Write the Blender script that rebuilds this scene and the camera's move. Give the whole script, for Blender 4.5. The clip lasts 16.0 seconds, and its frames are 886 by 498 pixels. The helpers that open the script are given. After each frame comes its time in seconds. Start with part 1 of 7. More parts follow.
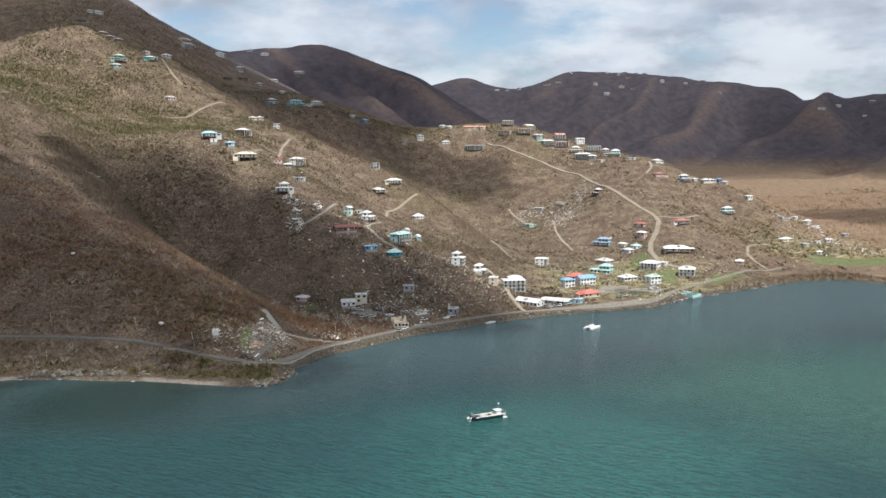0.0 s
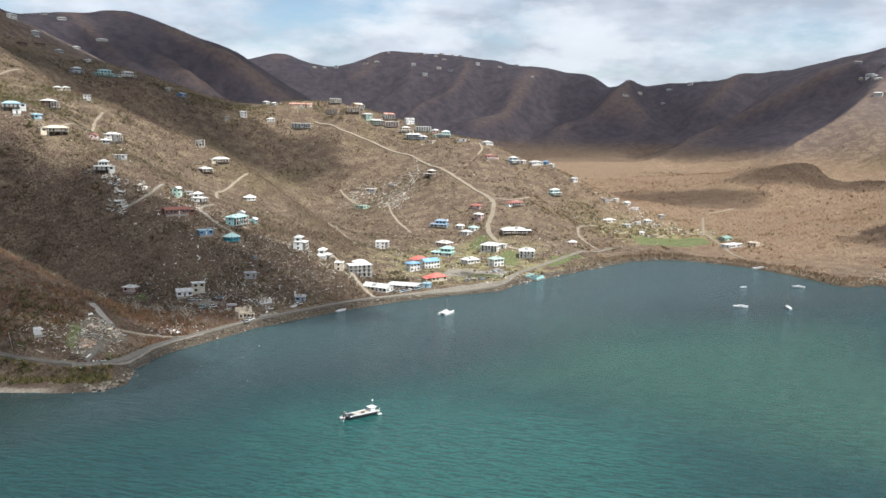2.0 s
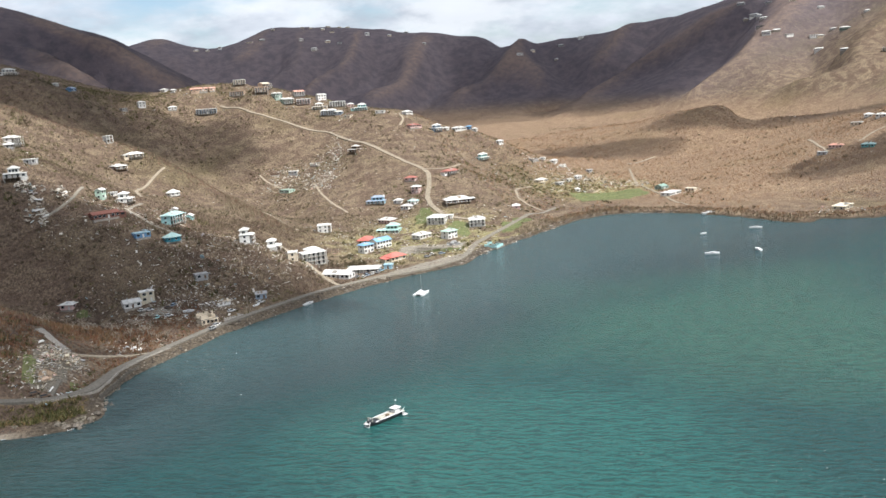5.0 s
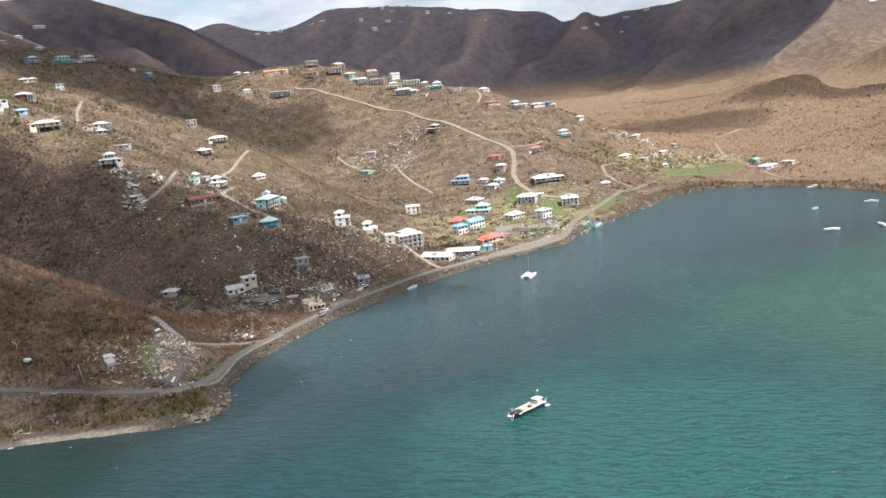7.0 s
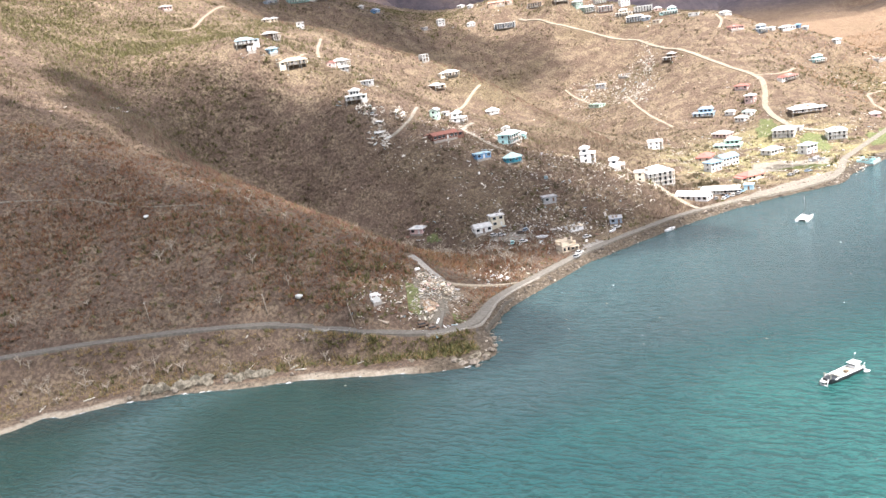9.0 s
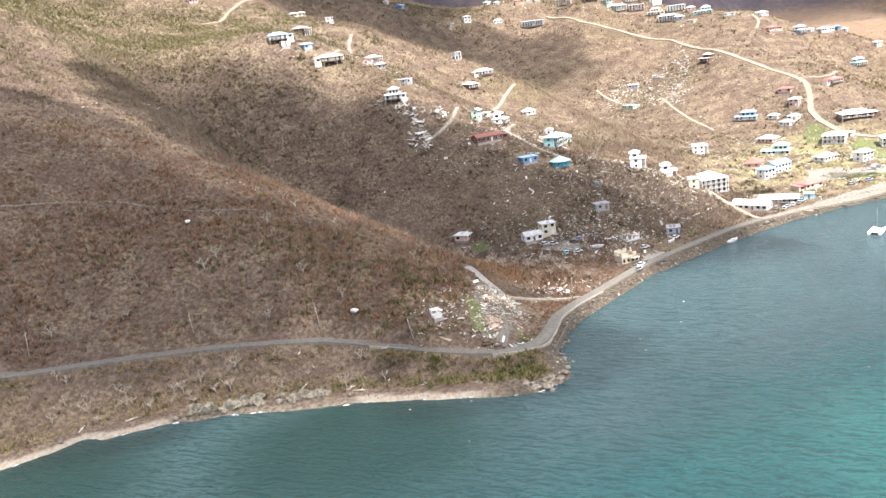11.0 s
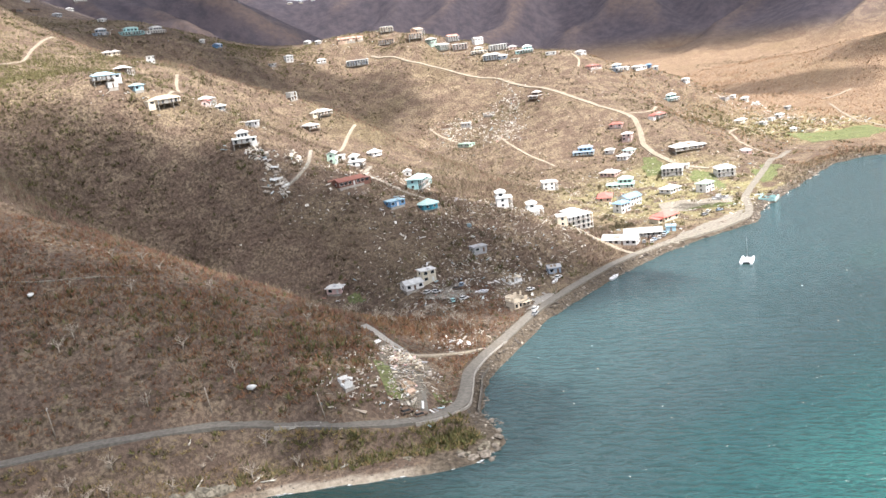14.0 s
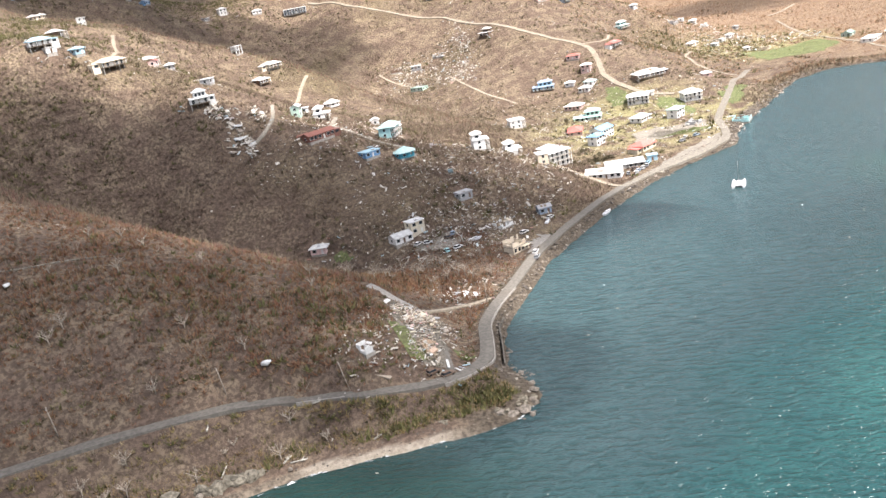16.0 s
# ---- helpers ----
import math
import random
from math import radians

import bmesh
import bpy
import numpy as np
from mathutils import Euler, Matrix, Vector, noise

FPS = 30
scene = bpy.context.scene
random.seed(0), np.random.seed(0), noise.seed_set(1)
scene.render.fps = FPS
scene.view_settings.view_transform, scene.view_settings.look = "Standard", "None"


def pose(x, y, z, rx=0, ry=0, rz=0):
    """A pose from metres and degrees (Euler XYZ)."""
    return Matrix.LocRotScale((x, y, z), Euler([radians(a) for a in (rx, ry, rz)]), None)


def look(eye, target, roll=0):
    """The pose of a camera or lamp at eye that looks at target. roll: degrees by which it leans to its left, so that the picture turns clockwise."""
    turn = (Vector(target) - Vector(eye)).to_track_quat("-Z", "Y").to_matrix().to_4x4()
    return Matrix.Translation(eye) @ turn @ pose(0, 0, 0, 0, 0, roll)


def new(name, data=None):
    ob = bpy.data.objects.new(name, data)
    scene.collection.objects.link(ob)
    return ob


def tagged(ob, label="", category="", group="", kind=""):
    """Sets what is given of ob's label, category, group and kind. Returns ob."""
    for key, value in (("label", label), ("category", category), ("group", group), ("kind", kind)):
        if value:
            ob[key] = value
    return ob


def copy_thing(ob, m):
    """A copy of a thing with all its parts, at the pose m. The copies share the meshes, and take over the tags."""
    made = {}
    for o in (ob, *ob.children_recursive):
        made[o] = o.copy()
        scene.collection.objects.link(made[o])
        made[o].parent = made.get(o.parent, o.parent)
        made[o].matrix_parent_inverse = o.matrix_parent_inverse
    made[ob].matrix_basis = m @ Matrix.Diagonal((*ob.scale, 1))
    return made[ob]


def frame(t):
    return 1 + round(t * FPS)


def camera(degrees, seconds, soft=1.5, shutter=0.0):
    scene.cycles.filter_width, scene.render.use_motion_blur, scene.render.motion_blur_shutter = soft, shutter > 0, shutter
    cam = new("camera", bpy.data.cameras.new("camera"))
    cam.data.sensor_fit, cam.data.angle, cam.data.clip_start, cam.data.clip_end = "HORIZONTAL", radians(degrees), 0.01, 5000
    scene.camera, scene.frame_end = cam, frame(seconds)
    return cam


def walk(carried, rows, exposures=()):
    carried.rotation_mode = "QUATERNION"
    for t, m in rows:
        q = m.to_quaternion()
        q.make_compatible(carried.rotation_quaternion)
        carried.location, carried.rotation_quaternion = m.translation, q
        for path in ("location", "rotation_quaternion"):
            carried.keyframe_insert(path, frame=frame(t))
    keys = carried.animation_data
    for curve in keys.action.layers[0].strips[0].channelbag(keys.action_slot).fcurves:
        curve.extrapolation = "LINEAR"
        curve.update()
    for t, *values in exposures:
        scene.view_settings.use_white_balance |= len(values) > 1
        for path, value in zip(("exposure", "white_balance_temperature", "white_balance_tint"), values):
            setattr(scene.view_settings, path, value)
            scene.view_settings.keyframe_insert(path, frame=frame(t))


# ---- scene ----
cam = camera(54.3, 16.0, soft=1.5)
PATH = [
    (0, (-2.588, -1.26, 109.063), (-2.593, 0.726, 108.825), -0.5),
    (0.5, (-8.547, 4.845, 109.013), (-8.531, 6.837, 108.837), -0.7),
    (1, (-14.084, 11.073, 108.939), (-13.966, 13.059, 108.733), -0.5),
    (1.5, (-19.386, 17.245, 109.034), (-19.14, 19.209, 108.753), 0.1),
    (2, (-24.638, 23.421, 108.949), (-24.209, 25.354, 108.665), 0.7),
    (2.5, (-29.671, 30.304, 108.817), (-29.036, 32.18, 108.546), -0.4),
    (3, (-35.354, 37.134, 108.603), (-34.656, 38.98, 108.278), -1.7),
    (3.5, (-41.075, 43.91, 108.424), (-40.443, 45.778, 108.087), -2.8),
    (3.7, (-43.312, 46.591, 108.407), (-42.691, 48.462, 108.07), -3.1),
    (5.8, (-66.304, 73.943, 108.123), (-65.628, 75.789, 107.756), -4.7),
    (6, (-68.52, 76.495, 108.128), (-67.852, 78.344, 107.759), -4.8),
    (6.5, (-73.875, 82.894, 108.246), (-73.246, 84.755, 107.871), -5.1),
    (7, (-79.492, 88.908, 108.408), (-78.955, 90.794, 108.016), -5.7),
    (7.5, (-84.784, 95.606, 108.465), (-84.393, 97.512, 108.004), -6.0),
    (8, (-90.037, 102.504, 108.466), (-89.792, 104.412, 107.921), -6.2),
    (8.1, (-91.113, 103.808, 108.461), (-90.892, 105.717, 107.909), -6.3),
    (8.5, (-95.468, 108.828, 108.423), (-95.318, 110.745, 107.872), -7.0),
    (9, (-100.764, 115.271, 108.474), (-100.698, 117.211, 107.991), -7.9),
    (9.1, (-101.805, 116.532, 108.486), (-101.759, 118.476, 108.019), -8.3),
    (9.2, (-102.827, 117.743, 108.517), (-102.805, 119.688, 108.05), -8.1),
    (11.3, (-123.852, 141.746, 111.666), (-123.772, 143.683, 111.176), -6.6),
    (11.5, (-125.724, 144.014, 111.815), (-125.615, 145.953, 111.337), -6.4),
    (12, (-130.413, 149.308, 112.338), (-130.297, 151.243, 111.844), -5.9),
    (12.5, (-135.526, 155.183, 112.788), (-135.403, 157.116, 112.292), -5.5),
    (13, (-140.277, 160.955, 113.163), (-140.045, 162.888, 112.703), -6.1),
    (13.5, (-145.199, 166.556, 113.749), (-144.828, 168.47, 113.302), -7.1),
    (14, (-149.669, 171.93, 114.1), (-149.158, 173.809, 113.642), -7.2),
    (14.5, (-154.291, 177.649, 114.539), (-153.669, 179.485, 114.048), -7.3),
    (15, (-158.398, 183.144, 114.649), (-157.679, 184.936, 114.129), -9.2),
    (15.5, (-162.552, 188.817, 114.673), (-161.838, 190.608, 114.142), -11.1),
    (15.8, (-164.66, 192.314, 114.619), (-164.011, 194.119, 114.05), -10.9),
    (16, (-165.954, 194.695, 114.583), (-165.339, 196.502, 113.985), -11.1),
]
walk(cam, [(t, look(eye, target, roll)) for t, eye, target, roll in PATH], [(0, 0.44, 5980, 9), (3.5, 0.7, 6020, 8), (6, 0.72, 6120, 11), (7, 0.75, 6080, 12), (7.9, 1.54, 6140, 13), (8.5, 1.82, 6160, 14), (9, 1.65, 6210, 15), (11.5, 1.69, 6150, 14), (12.9, 1.74, 6100, 13), (13.5, 1.53, 6150, 12.5), (14.5, 1.46, 6210, 14), (16, 1.43, 6220, 15)])

# ---------------------------------------------------------------- light
SUN_ELEV, SUN_AZ = 58.0, 150.0
world = bpy.data.worlds.new("world")
scene.world = world
world.use_nodes = True
wn, wl = world.node_tree.nodes, world.node_tree.links
sky = wn.new("ShaderNodeTexSky")
sky.sky_type, sky.sun_disc = "NISHITA", False
sky.sun_elevation, sky.sun_rotation = radians(SUN_ELEV), radians(SUN_AZ)
clear_sky = wn["Background"]
wl.new(sky.outputs[0], clear_sky.inputs[0])
clear_sky.inputs[1].default_value = 0.085
# broken trade-wind cloud over the whole sky
cloud_sky, over = wn.new("ShaderNodeBackground"), wn.new("ShaderNodeMixShader")
coord, parts = wn.new("ShaderNodeTexCoord"), wn.new("ShaderNodeSeparateXYZ")
wl.new(coord.outputs["Generated"], parts.inputs[0])
level = wn.new("ShaderNodeMath")
level.operation, level.inputs[1].default_value = "ADD", 0.3
wl.new(parts.outputs["Z"], level.inputs[0])
plane = wn.new("ShaderNodeVectorMath")
plane.operation = "DIVIDE"
three = wn.new("ShaderNodeCombineXYZ")
for _i in range(3):
    wl.new(level.outputs[0], three.inputs[_i])
wl.new(coord.outputs["Generated"], plane.inputs[0])
wl.new(three.outputs[0], plane.inputs[1])


def sky_noise(scale, detail, rough):
    n = wn.new("ShaderNodeTexNoise")
    n.inputs["Scale"].default_value, n.inputs["Detail"].default_value, n.inputs["Roughness"].default_value = scale, detail, rough
    wl.new(plane.outputs[0], n.inputs["Vector"])
    return n.outputs[0]


cover, shade = wn.new("ShaderNodeMapRange"), wn.new("ShaderNodeValToRGB")
cover.interpolation_type = "SMOOTHSTEP"
wl.new(sky_noise(1.7, 7.0, 0.58), cover.inputs[0])
for _i, _v in enumerate((0.33, 0.54, 0.0, 0.96)):
    cover.inputs[_i + 1].default_value = _v
wl.new(sky_noise(3.6, 6.0, 0.55), shade.inputs[0])
shade.color_ramp.elements[0].position, shade.color_ramp.elements[0].color = 0.36, (0.54, 0.57, 0.63, 1)
shade.color_ramp.elements[1].position, shade.color_ramp.elements[1].color = 0.66, (0.9, 0.92, 0.96, 1)
tall = wn.new("ShaderNodeMapping")
tall.inputs["Scale"].default_value = (1.0, 1.0, 2.3)
wl.new(coord.outputs["Generated"], tall.inputs[0])
puff, heap = wn.new("ShaderNodeTexNoise"), wn.new("ShaderNodeMapRange")
puff.inputs["Scale"].default_value, puff.inputs["Detail"].default_value, puff.inputs["Roughness"].default_value = 6.5, 7.0, 0.55
wl.new(tall.outputs[0], puff.inputs["Vector"])
heap.interpolation_type = "SMOOTHSTEP"
wl.new(puff.outputs[0], heap.inputs[0])
for _i, _v in enumerate((0.46, 0.6, 0.0, 0.75)):
    heap.inputs[_i + 1].default_value = _v
heaped = wn.new("ShaderNodeMix")
heaped.data_type = "RGBA"
wl.new(heap.outputs[0], heaped.inputs[0])
wl.new(shade.outputs[0], heaped.inputs[6])
heaped.inputs[7].default_value = (1.0, 1.0, 1.0, 1)
wl.new(heaped.outputs[2], cloud_sky.inputs[0])
cloud_sky.inputs[1].default_value = 0.63
wl.new(cover.outputs[0], over.inputs[0])
wl.new(clear_sky.outputs[0], over.inputs[1])
wl.new(cloud_sky.outputs[0], over.inputs[2])
wl.new(over.outputs[0], wn["World Output"].inputs[0])
sun = new("sun", bpy.data.lights.new("sun", "SUN"))
sun.data.energy, sun.data.angle, sun.data.color = 4.2, radians(0.53), (1.0, 0.94, 0.84)
_d = Vector((math.cos(radians(SUN_ELEV)) * math.sin(radians(SUN_AZ)), math.cos(radians(SUN_ELEV)) * math.cos(radians(SUN_AZ)), math.sin(radians(SUN_ELEV))))
sun.matrix_world = look(_d * 3000, (0, 0, 0))

# ---------------------------------------------------------------- the lie of the land
# spurs, slopes and gullies of the bay, as lines of (x, y, height)
NEAR_SPUR = [(-104, 470, 18.5), (-132, 497, 30), (-147, 504, 36.5), (-175, 523, 49), (-190, 531, 55.5), (-232, 584, 80), (-276, 645, 104.5), (-343, 688, 150), (-125, 530, 18), (-150, 552, 25), (-182, 578, 36), (-214, 604, 55), (-320, 590, 124), (-430, 570, 190)]
NEAR_FACE = [(-92, 459, 10), (-107, 460, 21), (-119, 486, 24), (-115, 421, 15), (-146, 425, 21), (-181, 460, 45), (-197, 440, 30), (-208, 471, 51), (-262, 440, 32), (-330, 460, 70), (-430, 450, 110)]
COAST_ROAD = [(-262, 419, 16), (-228, 422, 16), (-192, 424, 15), (-156, 421, 13.5), (-120, 410, 8), (-92, 409, 4.5), (-72.5, 443, 3), (-27.5, 492, 3), (28.5, 533, 3), (77, 558, 2.5), (133, 573, 2.5), (171, 627, 3), (241, 692, 5)]
NEAR_GULLY = [(-57, 542, 9), (-27, 554, 13), (-19, 540, 4), (-91, 529, 10), (-98, 552, 11), (-128, 588, 20), (-168, 624, 36), (-215, 636, 62), (-251, 618, 86)]
MID_SPUR = [(50, 614, 5.5), (28, 584, 14), (20, 601, 20), (5, 617, 25), (-38, 596, 31), (-34, 622, 39), (-75, 612, 46), (-76, 649, 57), (-123, 644, 74), (-157, 680, 97), (-188, 687, 115), (-278, 738, 126), (-20, 850, 63), (14, 800, 39), (36, 735, 23), (-29, 769, 43), (-65, 805, 64), (-51, 823, 69), (-72, 857, 87), (-136, 768, 92), (-182, 786, 120), (-165, 842, 125), (-248, 839, 139), (-276, 872, 158), (-311, 924, 196), (-362, 949, 226), (-435, 856, 199), (-418, 881, 215), (-400, 906, 229), (-379, 925, 237), (-520, 860, 195), (-600, 800, 200)]
MID_GULLY = [(79, 737, 10), (45, 792, 25), (100, 802, 17), (87, 924, 23), (86, 968, 38), (126, 951, 42), (10, 880, 38), (-45, 950, 64), (-110, 1000, 94), (-200, 985, 136), (-310, 1060, 185)]
FAR_SPUR = [(164, 699, 7), (159, 772, 15), (194, 735, 20), (198, 811, 36), (217, 814, 36), (252, 744, 6), (160, 917, 55), (297, 920, 37), (346, 886, 12), (294, 983, 64), (263, 966, 73), (235, 966, 82), (167, 1045, 96), (125, 1083, 107), (97, 1095, 128), (76, 1122, 120), (34, 1130, 127), (33, 1106, 103), (-34, 1121, 115), (-162, 1085, 158), (-209, 1042, 158), (-200, 1176, 180), (-292, 1230, 202), (-327, 1273, 238)]
FAR_SPUR_BACK = [(210, 1130, 75), (330, 1060, 30), (100, 1230, 85), (-50, 1260, 130), (-200, 1330, 180), (300, 1250, 38)]
HIGH_SUMMITS = [(-388, 1308, 272), (-541, 1071, 249), (-519, 1115, 282), (-482, 1164, 289), (-606, 1206, 311), (-450, 1129, 270), (-445, 1290, 311), (-384, 1390, 268), (-340, 1440, 248), (-530, 1290, 350), (-700, 1250, 385), (-800, 900, 360), (-700, 600, 300)]
MIDDLE_RANGE = [(-436, 1712, 274), (-415, 1717, 287), (-372, 1727, 297), (-308, 1739, 303), (-242, 1749, 305), (-176, 1757, 287), (-109, 1762, 264), (-41, 1765, 237), (-36, 1782, 228), (29, 1756, 188), (84, 1713, 161), (-600, 1700, 300), (-250, 1560, 205), (60, 1560, 110)]
FAR_RANGE = [(0, 2507, 287), (43, 2506, 300), (74, 2505, 294), (133, 2501, 273), (183, 2497, 265), (227, 2493, 266), (279, 2487, 283), (340, 2478, 305), (378, 2472, 309), (430, 2463, 302), (520, 2444, 297), (609, 2422, 285), (729, 2386, 262), (818, 2355, 242), (884, 2330, 234), (912, 2296, 224), (940, 2263, 205), (890, 2088, 209), (909, 2057, 210), (941, 2042, 199), (1014, 2084, 219), (1073, 2041, 226), (1147, 1998, 228), (-700, 2500, 300), (-1800, 2300, 350)]
RIGHT_RANGE = [(1173, 1935, 239), (1219, 1881, 244), (1256, 1818, 257), (1281, 1775, 266), (1307, 1717, 270), (1328, 1648, 282), (1348, 1617, 285), (1376, 1578, 270), (1410, 1547, 254), (1434, 1523, 246), (1473, 1484, 252), (1495, 1446, 255), (1900, 1200, 260), (2600, 900, 240)]
LEE_SLOPES = [(3, 2766, 177), (85, 2764, 184), (205, 2755, 155), (312, 2744, 173), (421, 2728, 199), (578, 2697, 187), (809, 2633, 152), (980, 2571, 124), (1044, 2501, 95), (1019, 2292, 100), (1132, 2315, 109), (1281, 2220, 118), (1301, 2137, 139), (1396, 2012, 157), (1456, 1904, 170), (1506, 1797, 185), (1575, 1720, 154), (1646, 1650, 152), (-477, 1887, 184), (-407, 1903, 207), (-263, 1927, 215), (-116, 1941, 174), (-36, 1961, 138), (96, 1892, 71)]
FAR_FOOT = [(300, 1950, 90), (651, 1916, 76), (876, 1800, 92), (997, 1700, 120), (120, 2150, 130)]
FAR_SPUR_CREST = [(81, 1147, 134), (107, 1130, 128), (144, 1110, 116), (168, 1096, 110), (181, 1073, 102), (204, 1053, 97), (221, 1035, 92), (242, 998, 88), (300, 970, 66), (312, 955, 57), (329, 940, 47), (-304, 958, 206)]
VILLAGE = [(56, 565, 2.3), (76, 577, 2.3), (45, 600, 6.5), (105, 652, 3), (89, 632, 5), (137, 663, 4.5), (131, 708, 5.5), (95, 588, 2.6)]
PLAIN = [(515, 1433, 36), (647, 1373, 34), (771, 1302, 40), (730, 1088, 30), (390, 712, 3), (366, 808, 3), (450, 640, 2.5), (430, 923, 13), (560, 860, 14), (480, 1120, 24), (520, 560, 3), (400, 1280, 32), (330, 1600, 48), (660, 1650, 52)]
PLAIN_KNOLL = [(602, 1101, 45), (622, 1083, 53), (655, 1043, 61), (685, 997, 55), (716, 960, 46), (594, 953, 28), (668, 901, 31), (543, 1025, 28)]
RIGHT_SPURS = [(667, 1074, 58), (647, 1205, 42), (956, 1296, 111), (1069, 1332, 157), (646, 771, 44), (675, 742, 62), (800, 820, 60), (690, 995, 40), (555, 718, 24), (620, 620, 40), (900, 700, 110), (1300, 900, 165), (1100, 1150, 150)]
OUTER = [(-1500, 300, 200), (-1500, 1500, 350), (-3000, 1500, 300), (-3000, 4300, 200), (0, 4300, 200), (3500, 4300, 200), (3500, 1500, 200), (1500, 3300, 180), (0, 3200, 190)]
SHORE = [(-3100, 200), (-1500, 300), (-600, 340), (-420, 366), (-330, 372), (-290, 374), (-268, 377), (-250, 383), (-234, 395), (-207, 399), (-174, 399), (-143, 395), (-113, 389), (-88, 384), (-79, 393), (-78, 403), (-75.5, 423), (-67, 442.5), (-53, 463), (-27, 487), (3, 508), (24, 522), (61, 544), (98, 560), (132, 570), (153, 586), (174, 606), (207, 626), (242, 652), (276, 672), (305, 679), (328, 668), (346, 650), (358, 630), (366, 605), (372, 582), (376, 554), (388, 539), (404, 548), (411, 537), (430, 526), (457, 525), (560, 505), (700, 470), (1000, 380), (1700, 200), (3600, 0), (3600, 4400), (-3100, 4400)]
LINES = [NEAR_SPUR, NEAR_FACE, COAST_ROAD, NEAR_GULLY, MID_SPUR, MID_GULLY, FAR_SPUR, FAR_SPUR_BACK, HIGH_SUMMITS, MIDDLE_RANGE, FAR_RANGE, RIGHT_RANGE, LEE_SLOPES, FAR_FOOT, FAR_SPUR_CREST, VILLAGE, PLAIN, PLAIN_KNOLL, RIGHT_SPURS, OUTER]
KNOTS = np.array([p for line in LINES for p in line], float)


def spline_kernel(r2):
    return 0.5 * r2 * np.log(r2 + 1e-9)


def solve_land():
    """A thin plate bent over all the lines."""
    p = KNOTS[:, :2] / 1000.0
    n = len(p)
    r2 = ((p[:, None] - p[None]) ** 2).sum(-1)
    a = np.zeros((n + 3, n + 3))
    a[:n, :n] = spline_kernel(r2) + np.eye(n) * 2e-5
    a[:n, n], a[:n, n + 1:] = 1, p
    a[n, :n], a[n + 1:, :n] = 1, p.T
    return np.linalg.solve(a, np.concatenate([KNOTS[:, 2], np.zeros(3)]))


WEIGHTS = solve_land()


def shore_distance(x, y):
    """Metres from the water's edge, positive on land."""
    best = np.full(x.shape, 1e18)
    inside = np.zeros(x.shape, bool)
    pts = SHORE + SHORE[:1]
    for (ax, ay), (bx, by) in zip(pts, pts[1:]):
        dx, dy = bx - ax, by - ay
        k = np.clip(((x - ax) * dx + (y - ay) * dy) / (dx * dx + dy * dy), 0, 1)
        best = np.minimum(best, (x - ax - k * dx) ** 2 + (y - ay - k * dy) ** 2)
        if ay != by:
            inside ^= ((ay > y) != (by > y)) & (x < dx * (y - ay) / dy + ax)
    return np.where(inside, 1, -1) * np.sqrt(best)


def value_noise(x, y, seed):
    """Smooth noise, about -1 to 1, one bump a unit."""
    xi, yi = np.floor(x).astype(np.int64), np.floor(y).astype(np.int64)
    fx, fy = x - xi, y - yi
    fx, fy = fx * fx * (3 - 2 * fx), fy * fy * (3 - 2 * fy)

    def h(a, b):
        v = (a * 374761393 + b * 668265263 + seed * 144665) & 0x7FFFFFFF
        v = ((v ^ (v >> 13)) * 1274126177) & 0x7FFFFFFF
        v = v ^ (v >> 16)
        return (v % 65536) / 32768.0 - 1.0

    return (h(xi, yi) * (1 - fx) + h(xi + 1, yi) * fx) * (1 - fy) + (h(xi, yi + 1) * (1 - fx) + h(xi + 1, yi + 1) * fx) * fy


def smooth(a, b, x):
    k = np.clip((x - a) / (b - a), 0, 1)
    return k * k * (3 - 2 * k)


NEAR_CREST = [(-98, 464), (-104, 470), (-132, 497), (-147, 504), (-175, 523), (-190, 531), (-232, 584), (-276, 645), (-343, 688)]
MID_CREST = [(44, 690), (31, 725), (20, 770), (-6, 812), (-34, 838), (-77, 850), (-131, 860), (-190, 895), (-240, 950)]
FAR_CREST = [(329, 940), (300, 972), (242, 1000), (221, 1037), (181, 1075), (144, 1112), (81, 1149), (30, 1142)]
NEAR_CUT = [(-84, 532), (-104, 560), (-132, 594), (-168, 622), (-206, 634)]
MID_CUT = [(60, 815), (15, 880), (-45, 948), (-110, 995), (-180, 1000)]

# spurs and ravines on the flanks of the far mountains
FAR_RIBS = [[(-156, 1690), (-97, 1655), (-29, 1628), (40, 1610)], [(-186, 1592), (-137, 1567), (-89, 1521)], [(53, 2450), (99, 2333), (143, 2254)], [(330, 2400), (257, 2283), (185, 2214)], [(419, 2330), (346, 2197), (266, 2139)],
            [(555, 2290), (440, 2124), (340, 2042)], [(700, 2210), (611, 2078), (505, 1966)], [(895, 2080), (822, 1986), (726, 1962), (627, 1927)], [(827, 1984), (857, 1897), (866, 1772)], [(1090, 1900), (988, 1835), (911, 1789)]]
FAR_CUTS = [[(-187, 1621), (-113, 1592), (-56, 1577)], [(108, 2380), (149, 2300), (173, 2222)], [(357, 2340), (298, 2235), (233, 2179)], [(490, 2330), (385, 2154), (297, 2092)], [(610, 2260), (499, 2085), (394, 1994)], [(770, 2160), (674, 2032), (559, 1925)],
            [(930, 2260), (875, 2160), (794, 2050), (729, 2005)], [(954, 2015), (932, 1927), (894, 1825), (795, 1714)], [(1125, 1830), (1014, 1778), (922, 1770)], [(1180, 1570), (1065, 1498), (968, 1436), (856, 1417)], [(1230, 1350), (1072, 1283), (978, 1175)]]
